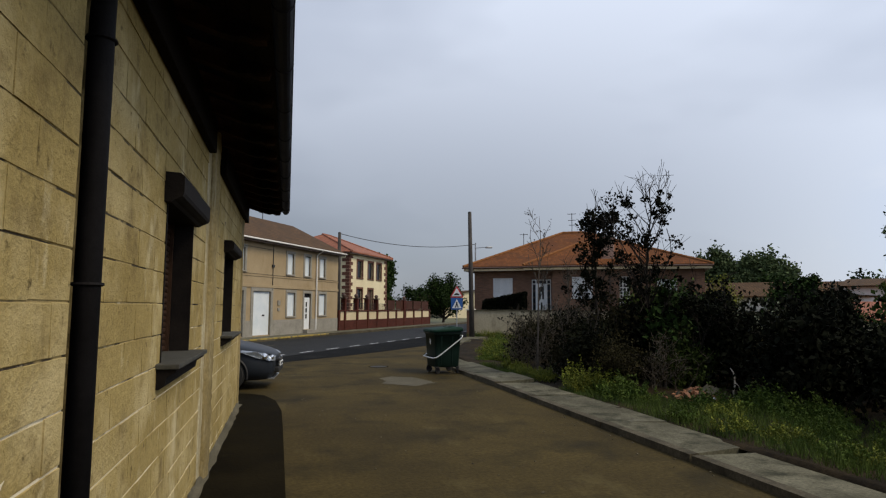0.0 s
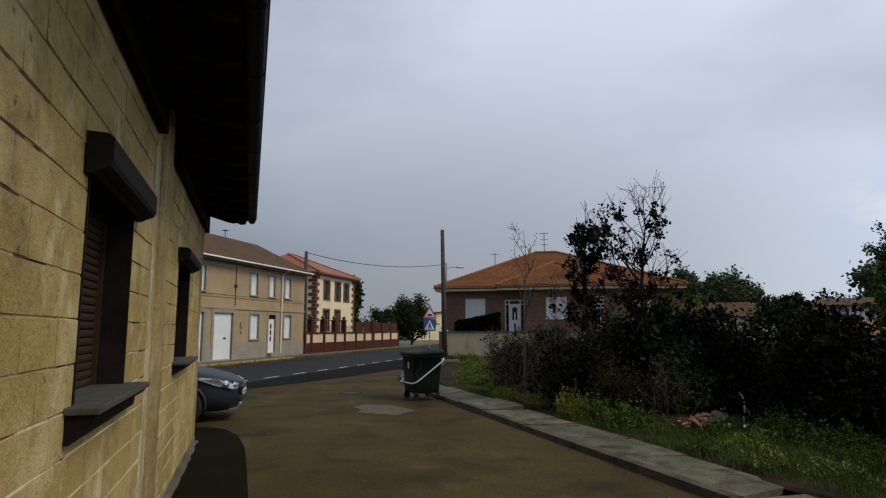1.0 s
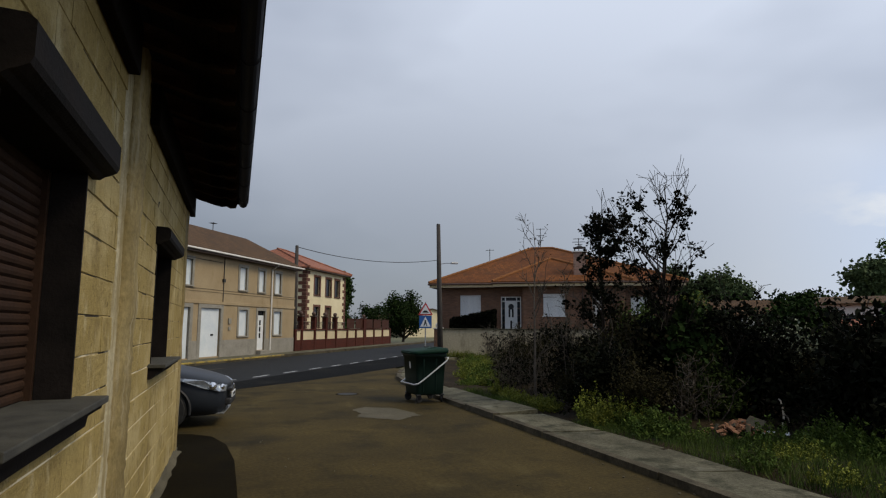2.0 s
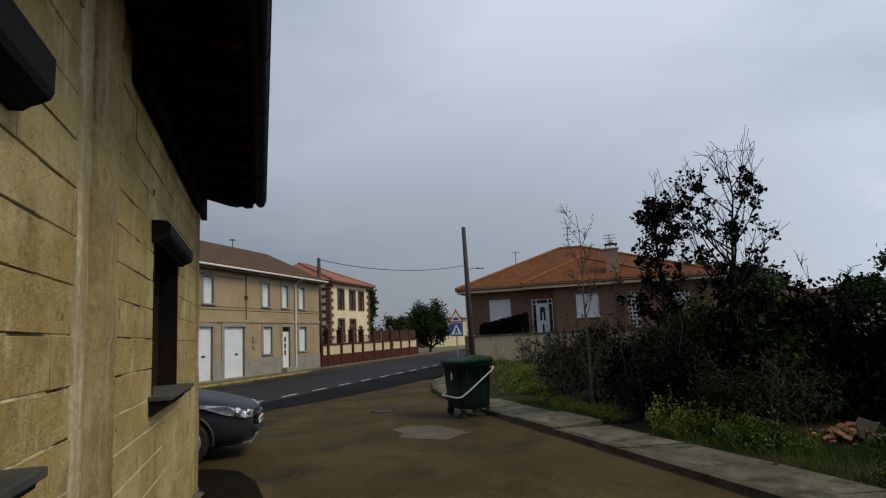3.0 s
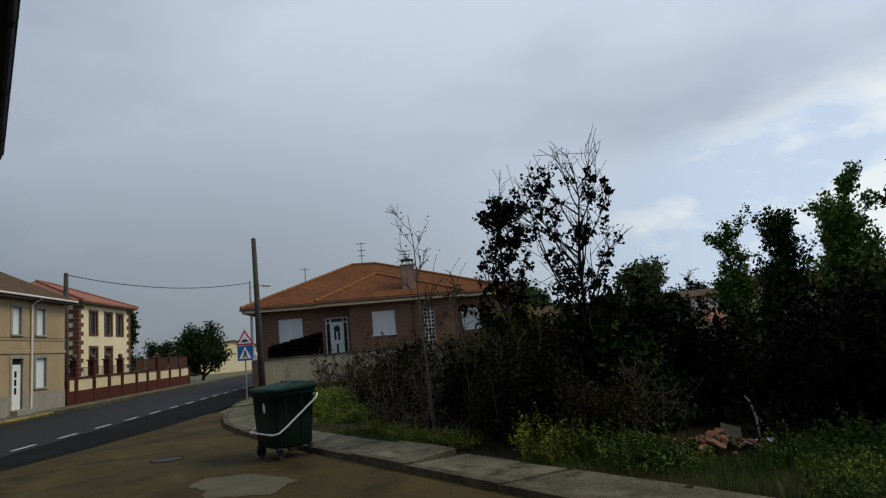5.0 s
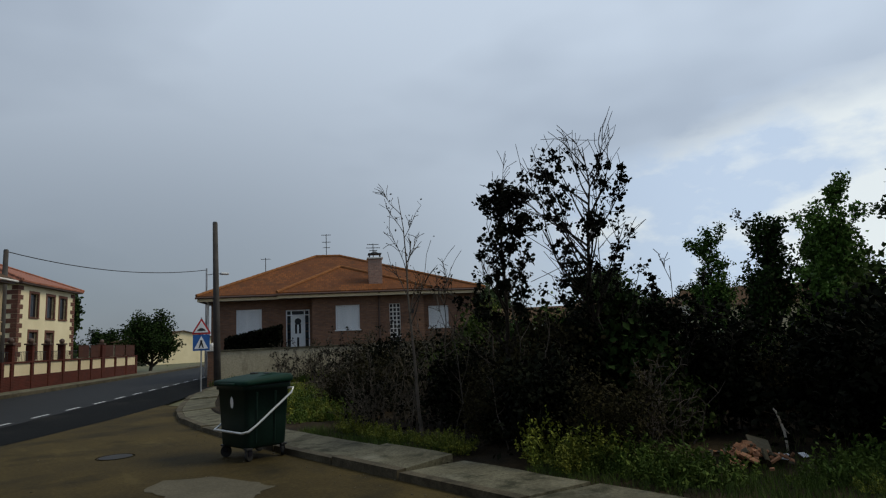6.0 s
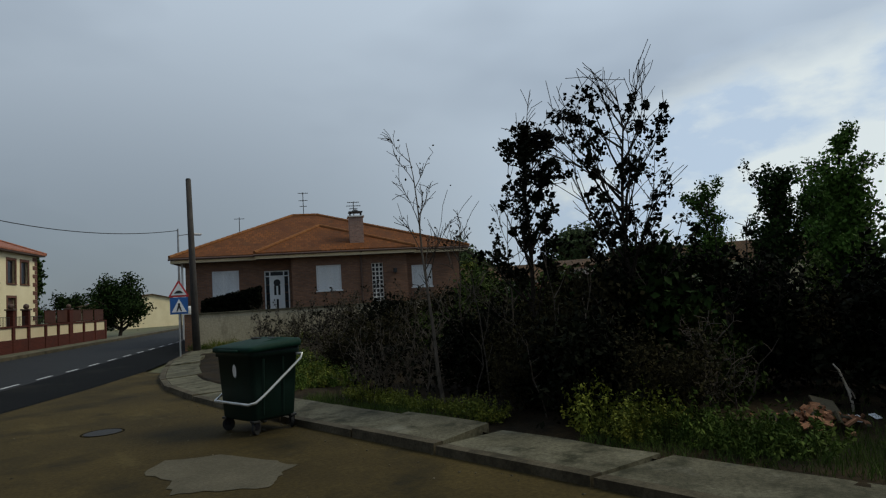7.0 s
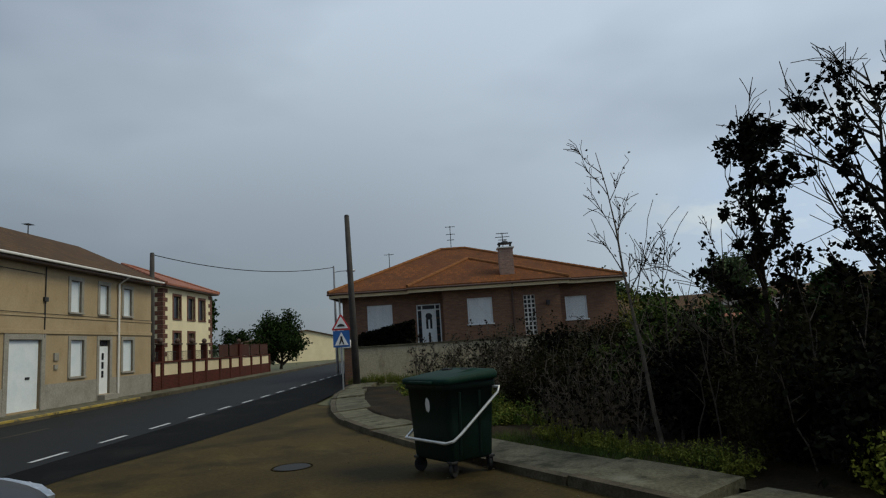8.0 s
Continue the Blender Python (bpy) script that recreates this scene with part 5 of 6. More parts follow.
    bm.faces.new([bm.verts.new((-0.382 - 0.06 * (0.77 + z * 1.3 - 0.75), y * 1.0 - 0.02, 0.77 + z * 1.15)) for y, z in sh])
    part("emblem", bm, M["white_wall"], body, "faded pale emblem")
    for x, y, a in ((-0.30, -0.34, 20), (-0.30, 0.34, -30), (0.30, -0.34, 60), (0.30, 0.34, 10)):
        cst = part("caster", box(B(), x - 0.05, x + 0.05, y - 0.05, y + 0.05, 0.155, 0.185, 0.008), M["black"], t)
        bm = B()
        mm = Matrix.Translation((x, y, 0)) @ pose(0, 0, 0, 0, 0, a)
        for s in (-1, 1):
            box(bm, -0.03, 0.05, s * 0.032 - 0.004, s * 0.032 + 0.004, 0.075, 0.16, 0, mm)
        part("fork", bm, M["gutter"], cst)
        bm = B()
        bmesh.ops.create_cone(bm, cap_ends=True, segments=18, radius1=0.085, radius2=0.085, depth=0.045, matrix=mm @ Matrix.Translation((0.02, 0, 0.085)) @ pose(0, 0, 0, 90, 0, 0))
        bmesh.ops.bevel(bm, geom=[e for e in bm.edges if e.calc_length() > 0.02 and len(e.link_faces) == 2 and e.calc_face_angle() > 1], offset=0.01, segments=2, affect="EDGES")
        part("wheel", bm, M["rubber"], cst)
    return t


wheeled_bin()


# ---- poles, sign, lamp, cables ----
def wood_pole(x, y, h, lean, label, base=0.1):
    t = thing("utility_pole", pose(x, y, base, *lean), label, "utility pole", "poles along the road")
    bm = B()
    tube(bm, [(0, 0, -0.3), (0, 0, h * 0.5), (0, 0, h)], [0.15, 0.125, 0.10], 12)
    part("shaft", bm, M["pole_wood"], t, "", True)
    bm = B()
    tube(bm, [(0, 0, h), (0, 0, h + 0.06)], [0.105, 0.08], 10)
    part("cap", bm, M["black"], t)
    return t


P1 = along(36.75, -18.25)
wood_pole(P1[0], P1[1], 6.42, (0, 0, 0), "dark weathered wooden utility pole beside the fence", 0.05)
wood_pole(10.2, 32.35, 6.72, (0, -1.2, 0), "weathered wooden utility pole at the pavement edge")
sg = thing("road_sign", pose(8.72, 30.05, 0.1, 0, 0, -22), "warning triangle over a blue square sign on one post", "road sign")
bm = B()
tube(bm, [(0, 0, -0.1), (0, 0, 2.66)], 0.03, 10)
part("post", bm, M["steel"], sg)


def plate(prof, y, z, r=1.0):
    bm = B()
    a = [bm.verts.new((px * r, y, z + pz * r)) for px, pz in prof]
    b = [bm.verts.new((px * r, y + 0.012, z + pz * r)) for px, pz in prof]
    n = len(prof)
    for k in range(n):
        bm.faces.new((a[k], a[(k + 1) % n], b[(k + 1) % n], b[k]))
    bm.faces.new(a)
    bm.faces.new(b)
    return bm


tri = [(-0.33, 0), (-0.30, -0.035), (0.30, -0.035), (0.33, 0), (0.03, 0.52), (-0.03, 0.52)]
p = part("triangle", plate(tri, -0.05, 2.08), M["sign_red"], sg, "red-edged warning triangle")
part("field", plate([(-0.25, 0.03), (0.25, 0.03), (0.0, 0.455)], -0.063, 2.08), M["sign_white"], p)
part("symbol", plate([(-0.15, 0.09), (0.15, 0.09), (0.10, 0.15), (0.04, 0.19), (-0.04, 0.19), (-0.10, 0.15)], -0.070, 2.08), M["black"], p)
p = part("square", plate([(-0.29, -0.29), (0.29, -0.29), (0.29, 0.29), (-0.29, 0.29)], -0.05, 1.74), M["sign_blue"], sg, "blue square sign")
part("field", plate([(-0.24, -0.22), (0.24, -0.22), (0.0, 0.24)], -0.063, 1.74), M["sign_white"], p)
part("symbol", plate([(-0.09, -0.19), (-0.05, -0.19), (0.0, -0.06), (0.05, -0.19), (0.09, -0.19), (0.035, 0.0), (0.035, 0.09), (-0.035, 0.09), (-0.035, 0.0)], -0.070, 1.74), M["black"], p)

LP = (14.15, 44.6)
lamp = thing("street_lamp", pose(LP[0], LP[1], 0), "slim grey street lamp with a short arm", "street lamp")
bm = B()
tube(bm, [(0, 0, 0), (0, 0, 3), (0, 0, 6.5)], [0.09, 0.07, 0.05], 10)
part("post", bm, M["steel"], lamp)
bm = B()
tube(bm, [(0, 0, 6.1), (0.4, -0.2, 6.15), (0.7, -0.4, 6.15)], 0.025, 6)
arm = part("arm", bm, M["steel"], lamp)
part("head", box(B(), 0.65, 1.15, -0.62, -0.36, 6.08, 6.2, 0.03), M["steel"], arm)
cab = thing("overhead_cable", pose(0, 0, 0), "black cable slung between the poles", "cable")
bm = B()
q0, q1 = Vector((P1[0], P1[1], 6.44)), Vector((LP[0], LP[1], 6.4))
tube(bm, [q0.lerp(q1, k / 16) - Vector((0, 0, 1.1 * 4 * (k / 16) * (1 - k / 16) * 0.45)) for k in range(17)], 0.022, 5)
part("span", bm, M["cable"], cab)


# ---- parked car ----
def parked_car():
    t = thing("parked_car", pose(-0.50, 13.95, 0, 0, 0, -5), "dark grey metallic hatchback parked past the house corner", "car")
    # stations along x (front at +0.9): half width, bottom, belt, top
    st = [(0.90, 0.40, 0.30, 0.52, 0.60), (0.86, 0.58, 0.22, 0.56, 0.70), (0.74, 0.72, 0.20, 0.62, 0.77), (0.50, 0.82, 0.19, 0.68, 0.84), (0.15, 0.86, 0.19, 0.74, 0.92),
          (-0.25, 0.87, 0.19, 0.80, 1.00), (-0.55, 0.87, 0.19, 0.84, 1.04), (-1.4, 0.87, 0.19, 0.88, 1.04), (-2.4, 0.86, 0.2, 0.90, 1.05), (-3.0, 0.80, 0.25, 0.86, 1.0), (-3.15, 0.70, 0.35, 0.7, 0.85)]
    bm = B()
    rings = []
    for x, w, zb, zm, zt in st:
        half = [(w * 0.80, zb), (w * 0.97, zb + 0.10), (w, (zb + zm) / 2), (w * 0.985, zm), (w * 0.90, zm + (zt - zm) * 0.65), (w * 0.55, zt), (0, zt + 0.015)]
        ring = [bm.verts.new((x + (0.0 if y < w * 0.6 else -0.05 * (x > 0.6)), -y, z)) for y, z in half]
        ring += [bm.verts.new((x + (0.0 if y < w * 0.6 else -0.05 * (x > 0.6)), y, z)) for y, z in reversed(half[:-1])]
        rings.append(ring)
    n = len(rings[0])
    for r0, r1 in zip(rings, rings[1:]):
        for k in range(n - 1):
            bm.faces.new((r0[k], r0[k + 1], r1[k + 1], r1[k]))
    bm.faces.new(rings[0])
    bm.faces.new(rings[-1])
    body = part("body", bm, M["car"], t, "", True)
    s = body.modifiers.new("round", "SUBSURF")
    s.levels = s.render_levels = 1
    bm = B()
    cs = [(-0.30, 0.74, 0.98, 1.00), (-0.95, 0.66, 1.0, 1.42), (-1.8, 0.64, 1.0, 1.48), (-2.5, 0.62, 1.0, 1.40), (-3.0, 0.68, 0.98, 1.0)]
    rings = []
    for x, w, zb, zt in cs:
        rings.append([bm.verts.new((x, -w - 0.08, zb)), bm.verts.new((x, -w, zt - 0.03)), bm.verts.new((x, -w * 0.6, zt)), bm.verts.new((x, w * 0.6, zt)), bm.verts.new((x, w, zt - 0.03)), bm.verts.new((x, w + 0.08, zb))])
    for r0, r1 in zip(rings, rings[1:]):
        for k in range(5):
            bm.faces.new((r0[k], r0[k + 1], r1[k + 1], r1[k]))
    part("cabin", bm, M["glass_dark"], t, "dark glazed cabin", True)
    for sy in (-1, 1):
        bm = B()
        # swept headlight
        out = [(0.815, 0.46, 0.565), (0.73, 0.66, 0.575), (0.50, 0.80, 0.64), (0.20, 0.855, 0.755), (0.22, 0.845, 0.80), (0.50, 0.785, 0.765), (0.73, 0.62, 0.715), (0.83, 0.44, 0.665)]
        fr = [bm.verts.new((x + 0.035, sy * (y + 0.03), z)) for x, y, z in out]
        bk = [bm.verts.new((x - 0.05, sy * (y - 0.05), z)) for x, y, z in out]
        for k in range(8):
            bm.faces.new((fr[k], fr[(k + 1) % 8], bk[(k + 1) % 8], bk[k]))
        bm.faces.new(fr)
        hl = part("headlight", bm, M["lens"], t, "bright swept headlight")
        bm = B()
        bmesh.ops.create_uvsphere(bm, u_segments=12, v_segments=8, radius=0.07, matrix=Matrix.Translation((0.66, sy * 0.735, 0.665)))
        part("reflector", bm, M["chrome"], hl)
        bm = B()
        bmesh.ops.create_uvsphere(bm, u_segments=12, v_segments=8, radius=0.05, matrix=Matrix.Translation((0.79, sy * 0.58, 0.645)))
        part("reflector", bm, M["chrome"], hl)
        for x in (0.0, -2.45):
            bm = B()
            m = Matrix.Translation((x, sy * 0.79, 0.305)) @ pose(0, 0, 0, 90, 0, 0)
            bmesh.ops.create_cone(bm, cap_ends=True, segments=28, radius1=0.305, radius2=0.305, depth=0.20, matrix=m)
            bmesh.ops.bevel(bm, geom=[e for e in bm.edges if len(e.link_faces) == 2 and e.calc_face_angle() > 1], offset=0.03, segments=3, affect="EDGES")
            wh = part("wheel", bm, M["rubber"], t)
            bm = B()
            tube(bm, [(x + 0.19 * math.cos(a), sy * 0.885, 0.305 + 0.19 * math.sin(a)) for a in np.linspace(0, 2 * math.pi, 25)], 0.016, 6, False)
            for k in range(5):
                a = 2 * math.pi * k / 5 + 0.3
                tube(bm, [(x, sy * 0.888, 0.305), (x + 0.185 * math.cos(a), sy * 0.888, 0.305 + 0.185 * math.sin(a))], [0.035, 0.022], 6)
            part("rim", bm, M["steel"], wh, "silver alloy rim")
            bm = B()
            tube(bm, [(x + 0.36 * math.cos(a), sy * 0.862, 0.31 + 0.36 * math.sin(a)) for a in np.linspace(-0.2, math.pi + 0.2, 19)], 0.022, 6)
            part("arch", bm, M["black"], wh)
    bm = B()
    box(bm, 0.80, 0.925, -0.42, 0.42, 0.33, 0.43, 0.02)
    box(bm, 0.82, 0.925, -0.30, 0.30, 0.54, 0.60, 0.02)
    part("grille", bm, M["black"], t, "black lower grille")
    bm = B()
    box(bm, 0.66, 0.84, -0.55, 0.55, 0.20, 0.222, 0.008)
    part("bumper_lip", bm, M["steel"], t)
    bm = B()
    box(bm, 0.915, 0.935, -0.26, 0.26, 0.44, 0.53, 0.005)
    pl = part("plate", bm, M["sign_white"], t, "white plate")
    part("bars", box(B(), 0.936, 0.938, -0.20, 0.20, 0.465, 0.505), M["black"], pl)
    bm = B()
    bmesh.ops.create_uvsphere(bm, u_segments=10, v_segments=6, radius=0.05, matrix=Matrix.Translation((0.925, 0, 0.60)) @ Matrix.Diagonal((0.3, 0.8, 1, 1)))
    part("badge", bm, M["chrome"], t)
    for sy in (-1, 1):
        bm = B()
        bmesh.ops.create_uvsphere(bm, u_segments=12, v_segments=8, radius=0.11, matrix=Matrix.Translation((-0.75, sy * 0.93, 1.02)) @ Matrix.Diagonal((0.7, 0.9, 0.65, 1)))
        part("mirror", bm, M["car"], t, "", True)
    return t


parked_car()


# ---- growth ----
def cloud(rng, tips, n, spread, levels=(0, 1, 2)):
    """Points scattered round the ends of branches."""
    pool = np.array([tuple(p) for p, l in tips if l in levels])
    return pool[rng.integers(0, len(pool), n)] + rng.normal(size=(n, 3)) * spread


def clumps(rng, tips, count, per, tight, levels=(1, 2)):
    """Leaves bunched at some branch ends only, bare twigs elsewhere."""
    pool = [p for p, l in tips if l in levels]
    out = []
    for i in rng.choice(len(pool), min(count, len(pool)), replace=False):
        out.append(np.array(tuple(pool[i])) + rng.normal(size=(per, 3)) * tight * rng.uniform(0.6, 1.3))
    return np.concatenate(out)


def tree(name, x, y, h, limbs, spread, r0, leaf, n, size, fuzz, label, seed, up=0.6, forks=4, wob=0.1, start=0.25, group="", z=0.05, levels=(1, 2), long=1.5, bark="bark", lean=(0, 0), least=0.004, category="tree"):
    rng = np.random.default_rng(seed)
    t = thing(name, pose(x, y, z), label, category, group)
    rows, tips = grow(rng, (0, 0, -0.15), h, limbs, spread, r0, up, forks, wob, start, lean)
    part("trunk", branches(rows[:1], least), M[bark], t)
    part("branchwork", branches(rows[1:], least), M[bark], t)
    if n:
        part("crown", leaf_mesh("crown", cloud(rng, tips, n, fuzz, levels), size, M[leaf], rng, long=long), None, t)
    return t


def ragged_tree(x, y, h, spread, seed, lo, count, label, limbs=26, lean=(0, 0), r0=0.055, up=1.0):
    rng = np.random.default_rng(seed)
    t = thing("ragged_tree", pose(x, y, 0.05), label, "tree", "half-bare trees of the lot")
    rows, tips = grow(rng, (0, 0, -0.15), h, limbs, spread, r0, up, 7, 0.05, 0.25, lean)
    part("trunk", branches(rows[:1], 0.006), M["bark"], t)
    part("branchwork", branches(rows[1:], 0.005), M["bark"], t)
    tips = [(p, l) for p, l in tips if lo < p.z < h * 0.93]
    part("crown", leaf_mesh("crown", clumps(rng, tips, count * 5 // 4, 24, 0.050), 0.058, M["leaf_black"], rng, long=1.2), None, t, "near-black leaf clumps")
    return t


ragged_tree(7.69, 13.52, 4.15, 1.10, 21, 1.6, 112, "half-bare tree with dark curled leaf clumps")
ragged_tree(8.31, 12.50, 4.55, 1.75, 14, 1.7, 88, "taller half-bare tree with dark leaf clumps and bare tips", 30)
ragged_tree(8.80, 11.35, 2.55, 0.75, 15, 1.5, 16, "thin forked shoot with a few dark leaf clumps", 7, r0=0.016, up=1.6)
ragged_tree(9.25, 11.15, 2.35, 0.65, 18, 1.4, 10, "thin forked shoot with a few dark leaf clumps", 6, r0=0.014, up=1.6)
SAP = "thin bare grey sapling rising from the thicket"
tree("bare_sapling", 6.45, 14.3, 4.2, 10, 0.95, 0.032, "leaf_brown", 40, 0.03, 0.04, SAP, 31, up=2.0, forks=8, wob=0.05, start=0.45, bark="twig", lean=(0.10, 0.27), group="bare saplings", least=0.005)
tree("bare_sapling", 7.6, 15.0, 2.7, 12, 1.1, 0.025, "leaf_black", 70, 0.045, 0.03, "low spreading bare sapling with a few dark leaves", 33, up=0.8, forks=7, wob=0.1, bark="twig", group="bare saplings", least=0.005)
tree("bare_sapling", 8.1, 14.4, 2.9, 10, 1.2, 0.025, "leaf_black", 50, 0.045, 0.03, "low spreading bare sapling with a few dark leaves", 36, up=0.7, forks=7, wob=0.1, bark="twig", group="bare saplings", least=0.005)

# tall leafy trees at the lot's far side
for i, (x, y, h, sp) in enumerate(((17.6, 13.6, 4.3, 1.5), (19.8, 12.4, 4.9, 1.5), (21.6, 16.8, 4.4, 1.4), (19.2, 10.0, 4.8, 1.7), (17.6, 7.4, 5.2, 1.9), (15.6, 9.4, 3.6, 1.6), (16.5, 4.6, 5.0, 1.9), (23.0, 13.8, 4.8, 1.7), (17.1, 10.0, 5.0, 1.3), (17.6, 11.9, 3.9, 1.3))):
    tree("leafy_tree", x, y, h, 28, sp, 0.10, "leaf_mid" if i % 4 else "leaf_dark", 7600, 0.070, 0.085, "dense dark green tree with feathery shoots", 50 + i, up=2.2, forks=6, start=0.10, group="leafy trees of the lot")


for i, (x, y, h) in enumerate(((15.8, 16.5, 2.3), (16.9, 17.2, 2.4), (18.2, 18.2, 2.6), (15.2, 15.2, 2.1))):
    tree("small_tree", x, y, h, 20, 0.85, 0.06, "leaf_dark", 4200, 0.075, 0.09, "small dark leafy tree behind the thicket", 140 + i, up=1.3, forks=5, start=0.15, group="small trees of the lot")


# bramble and shrub thicket
def bush(seed, h, w, leaf, n, size, label, bark="twig", spray=0.10, name="thicket_bush", group="thicket on the lot", stems=6, least=0.003):
    rng = np.random.default_rng(seed)
    t = thing(name, pose(0, 0, -50), label, "bush", group)
    rows, tips = [], []
    for k in range(stems):
        an, rr = rng.uniform(0, 6.28), rng.uniform(0, 0.45) * w
        r2, t2 = grow(rng, (rr * math.cos(an), rr * math.sin(an), -0.1), h * rng.uniform(0.55, 1.05), 7, w * 0.55, 0.014, 0.6, 3, 0.16, 0.05)
        rows += r2
        tips += t2
    part("branchwork", branches(rows, least), M[bark], t)
    part("foliage", leaf_mesh("foliage", cloud(rng, tips, n, spray * w), size, M[leaf], rng), None, t)
    return t


kinds = [bush(101, 1.5, 1.1, "leaf_dark", 3600, 0.06, "dark green bramble bush on the lot", "bark"), bush(102, 1.3, 1.1, "leaf_brown", 3600, 0.04, "brown half-bare scrub bush on the lot", "bark"),
         bush(103, 1.7, 1.2, "leaf_black", 3800, 0.06, "dense scrub bush, inner shade put into its blackish leaves", "bark"), bush(104, 1.35, 1.0, "leaf_brown", 700, 0.035, "bare twiggy scrub with few leaves", spray=0.035, stems=9, least=0.005),
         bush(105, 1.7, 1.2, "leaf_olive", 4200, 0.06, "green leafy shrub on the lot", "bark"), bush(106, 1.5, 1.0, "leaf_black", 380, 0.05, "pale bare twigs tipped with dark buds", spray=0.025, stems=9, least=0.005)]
rng = np.random.default_rng(77)
spots = []
for i, x in enumerate((6.85, 7.6, 8.7, 9.8, 11.2, 12.8, 14.6)):
    step = 0.95 + 0.11 * i
    for y in np.arange(2.0, 22.5, step):
        px, py = x + rng.uniform(-0.3, 0.3), y + rng.uniform(-0.4, 0.4)
        if py > 16.5 and px < 6.7 + (py - 16.5) * 0.40:
            continue
        if (px - 20.7) * -0.524 + (py - 33.65) * -0.852 < 5.9:
            continue
        if i == 0 and (11.4 < py < 11.9 or 13.2 < py < 15.4):
            continue
        if (py < 10.75 and px < 8.35) or (9.3 < py < 10.9 and px < 8.75):
            continue
        spots.append((px, py, i))
for px, py, i in spots:
    if py > 15.2:
        k, s = rng.choice([5, 5, 3, 5, 1, 2] if i < 4 else [1, 0, 3, 4]), rng.uniform(0.72, 0.98)
    elif py > 10.2:
        k, s = rng.choice([2, 1, 2, 3] if i < 2 else [0, 2, 1, 4]), rng.uniform(0.70, 0.98)
    else:
        k, s = rng.choice([2, 0, 2] if i < 4 else [0, 4, 4]), rng.uniform(0.95, 1.3)
    if i >= 4 and py > 11:
        s *= 0.76
    if 8.5 < px < 11.9 and abs(py - 2.65 - 0.907 * px) < 0.9:
        s *= 0.72
    copy_thing(kinds[k], pose(px, py, 0.0, 0, 0, rng.uniform(0, 360)) @ Matrix.Diagonal((s, s, s * rng.uniform(0.9, 1.15), 1)))
# taller shrubs round the ragged trees and under the leafy ones, and beyond the lot
# Three low ones near y 12-13 are added as the thicket's dark foot.
for px, py, k, s in ((8.3, 12.7, 2, 1.15), (8.9, 12.9, 0, 1.2), (9.1, 12.0, 2, 1.15), (9.5, 11.2, 2, 1.05), (16.2, 12.6, 4, 1.0), (17.5, 10.8, 4, 1.4), (18.8, 14.8, 0, 1.3),
                     (16.4, 6.4, 0, 1.6), (20.4, 9.0, 4, 1.7), (14.5, 4.4, 4, 1.4), (12.9, 2.6, 0, 1.4), (10.6, 1.0, 4, 1.2), (20.5, 21.6, 0, 1.5), (22.4, 21.0, 2, 1.6), (24.0, 22.5, 0, 1.5), (18.4, 18.6, 0, 1.2), (16.6, 17.0, 2, 1.1), (15.0, 14.4, 4, 0.9), (11.0, 14.1, 0, 1.25), (11.6, 15.2, 2, 1.1), (12.2, 16.2, 4, 1.15), (13.0, 17.8, 0, 1.3), (14.0, 19.8, 4, 1.3), (15.4, 21.2, 0, 1.35), (10.2, 13.4, 2, 1.35), (6.85, 12.15, 2, 0.62), (6.9, 12.75, 2, 0.66), (6.8, 13.25, 1, 0.6), (8.0, 13.3, 1, 1.35), (8.5, 12.5, 0, 1.4), (10.4, 16.6, 1, 1.2), (11.4, 18.4, 4, 1.15)):
    copy_thing(kinds[k], pose(px, py, 0.0, 0, 0, 40 * px) @ Matrix.Diagonal((s, s, s, 1)))
# bare scrub in front of the bungalow's garden wall
for lx, ly, k, s in ((-5.6, -6.3, 5, 1.15), (-4.4, -6.6, 3, 1.3), (-3.2, -6.4, 5, 1.4), (-2.0, -6.8, 3, 1.5), (-0.8, -6.5, 5, 1.5), (0.6, -6.7, 3, 1.55), (2.2, -6.5, 1, 1.4), (-2.6, -7.6, 3, 1.35), (-0.2, -7.8, 1, 1.2), (1.4, -7.6, 1, 1.35), (3.4, -7.2, 0, 1.35), (4.6, -6.8, 1, 1.3)):
    p = H3 @ Vector((lx, ly, 0))
    copy_thing(kinds[k], pose(p.x, p.y, 0.0, 0, 0, 70 * lx) @ Matrix.Diagonal((s, s, s, 1)))
for k in kinds:
    for o in (*k.children_recursive, k):
        bpy.data.objects.remove(o)
b = bush(120, 1.15, 1.3, "leaf_pale", 4200, 0.05, "pale grey-green shrub behind the thicket", name="pale_shrub", group="pale shrubs")
b.matrix_basis = pose(11.8, 13.55, 0.30)
copy_thing(b, pose(12.7, 13.1, 0.30, 0, 0, 90))
b = bush(121, 3.3, 1.9, "leaf_yellow", 6500, 0.07, "tall yellow-green shrub beside the bungalow", name="yellow_shrub", group="yellow shrubs")
b.matrix_basis = pose(25.6, 31.8, 0.0)

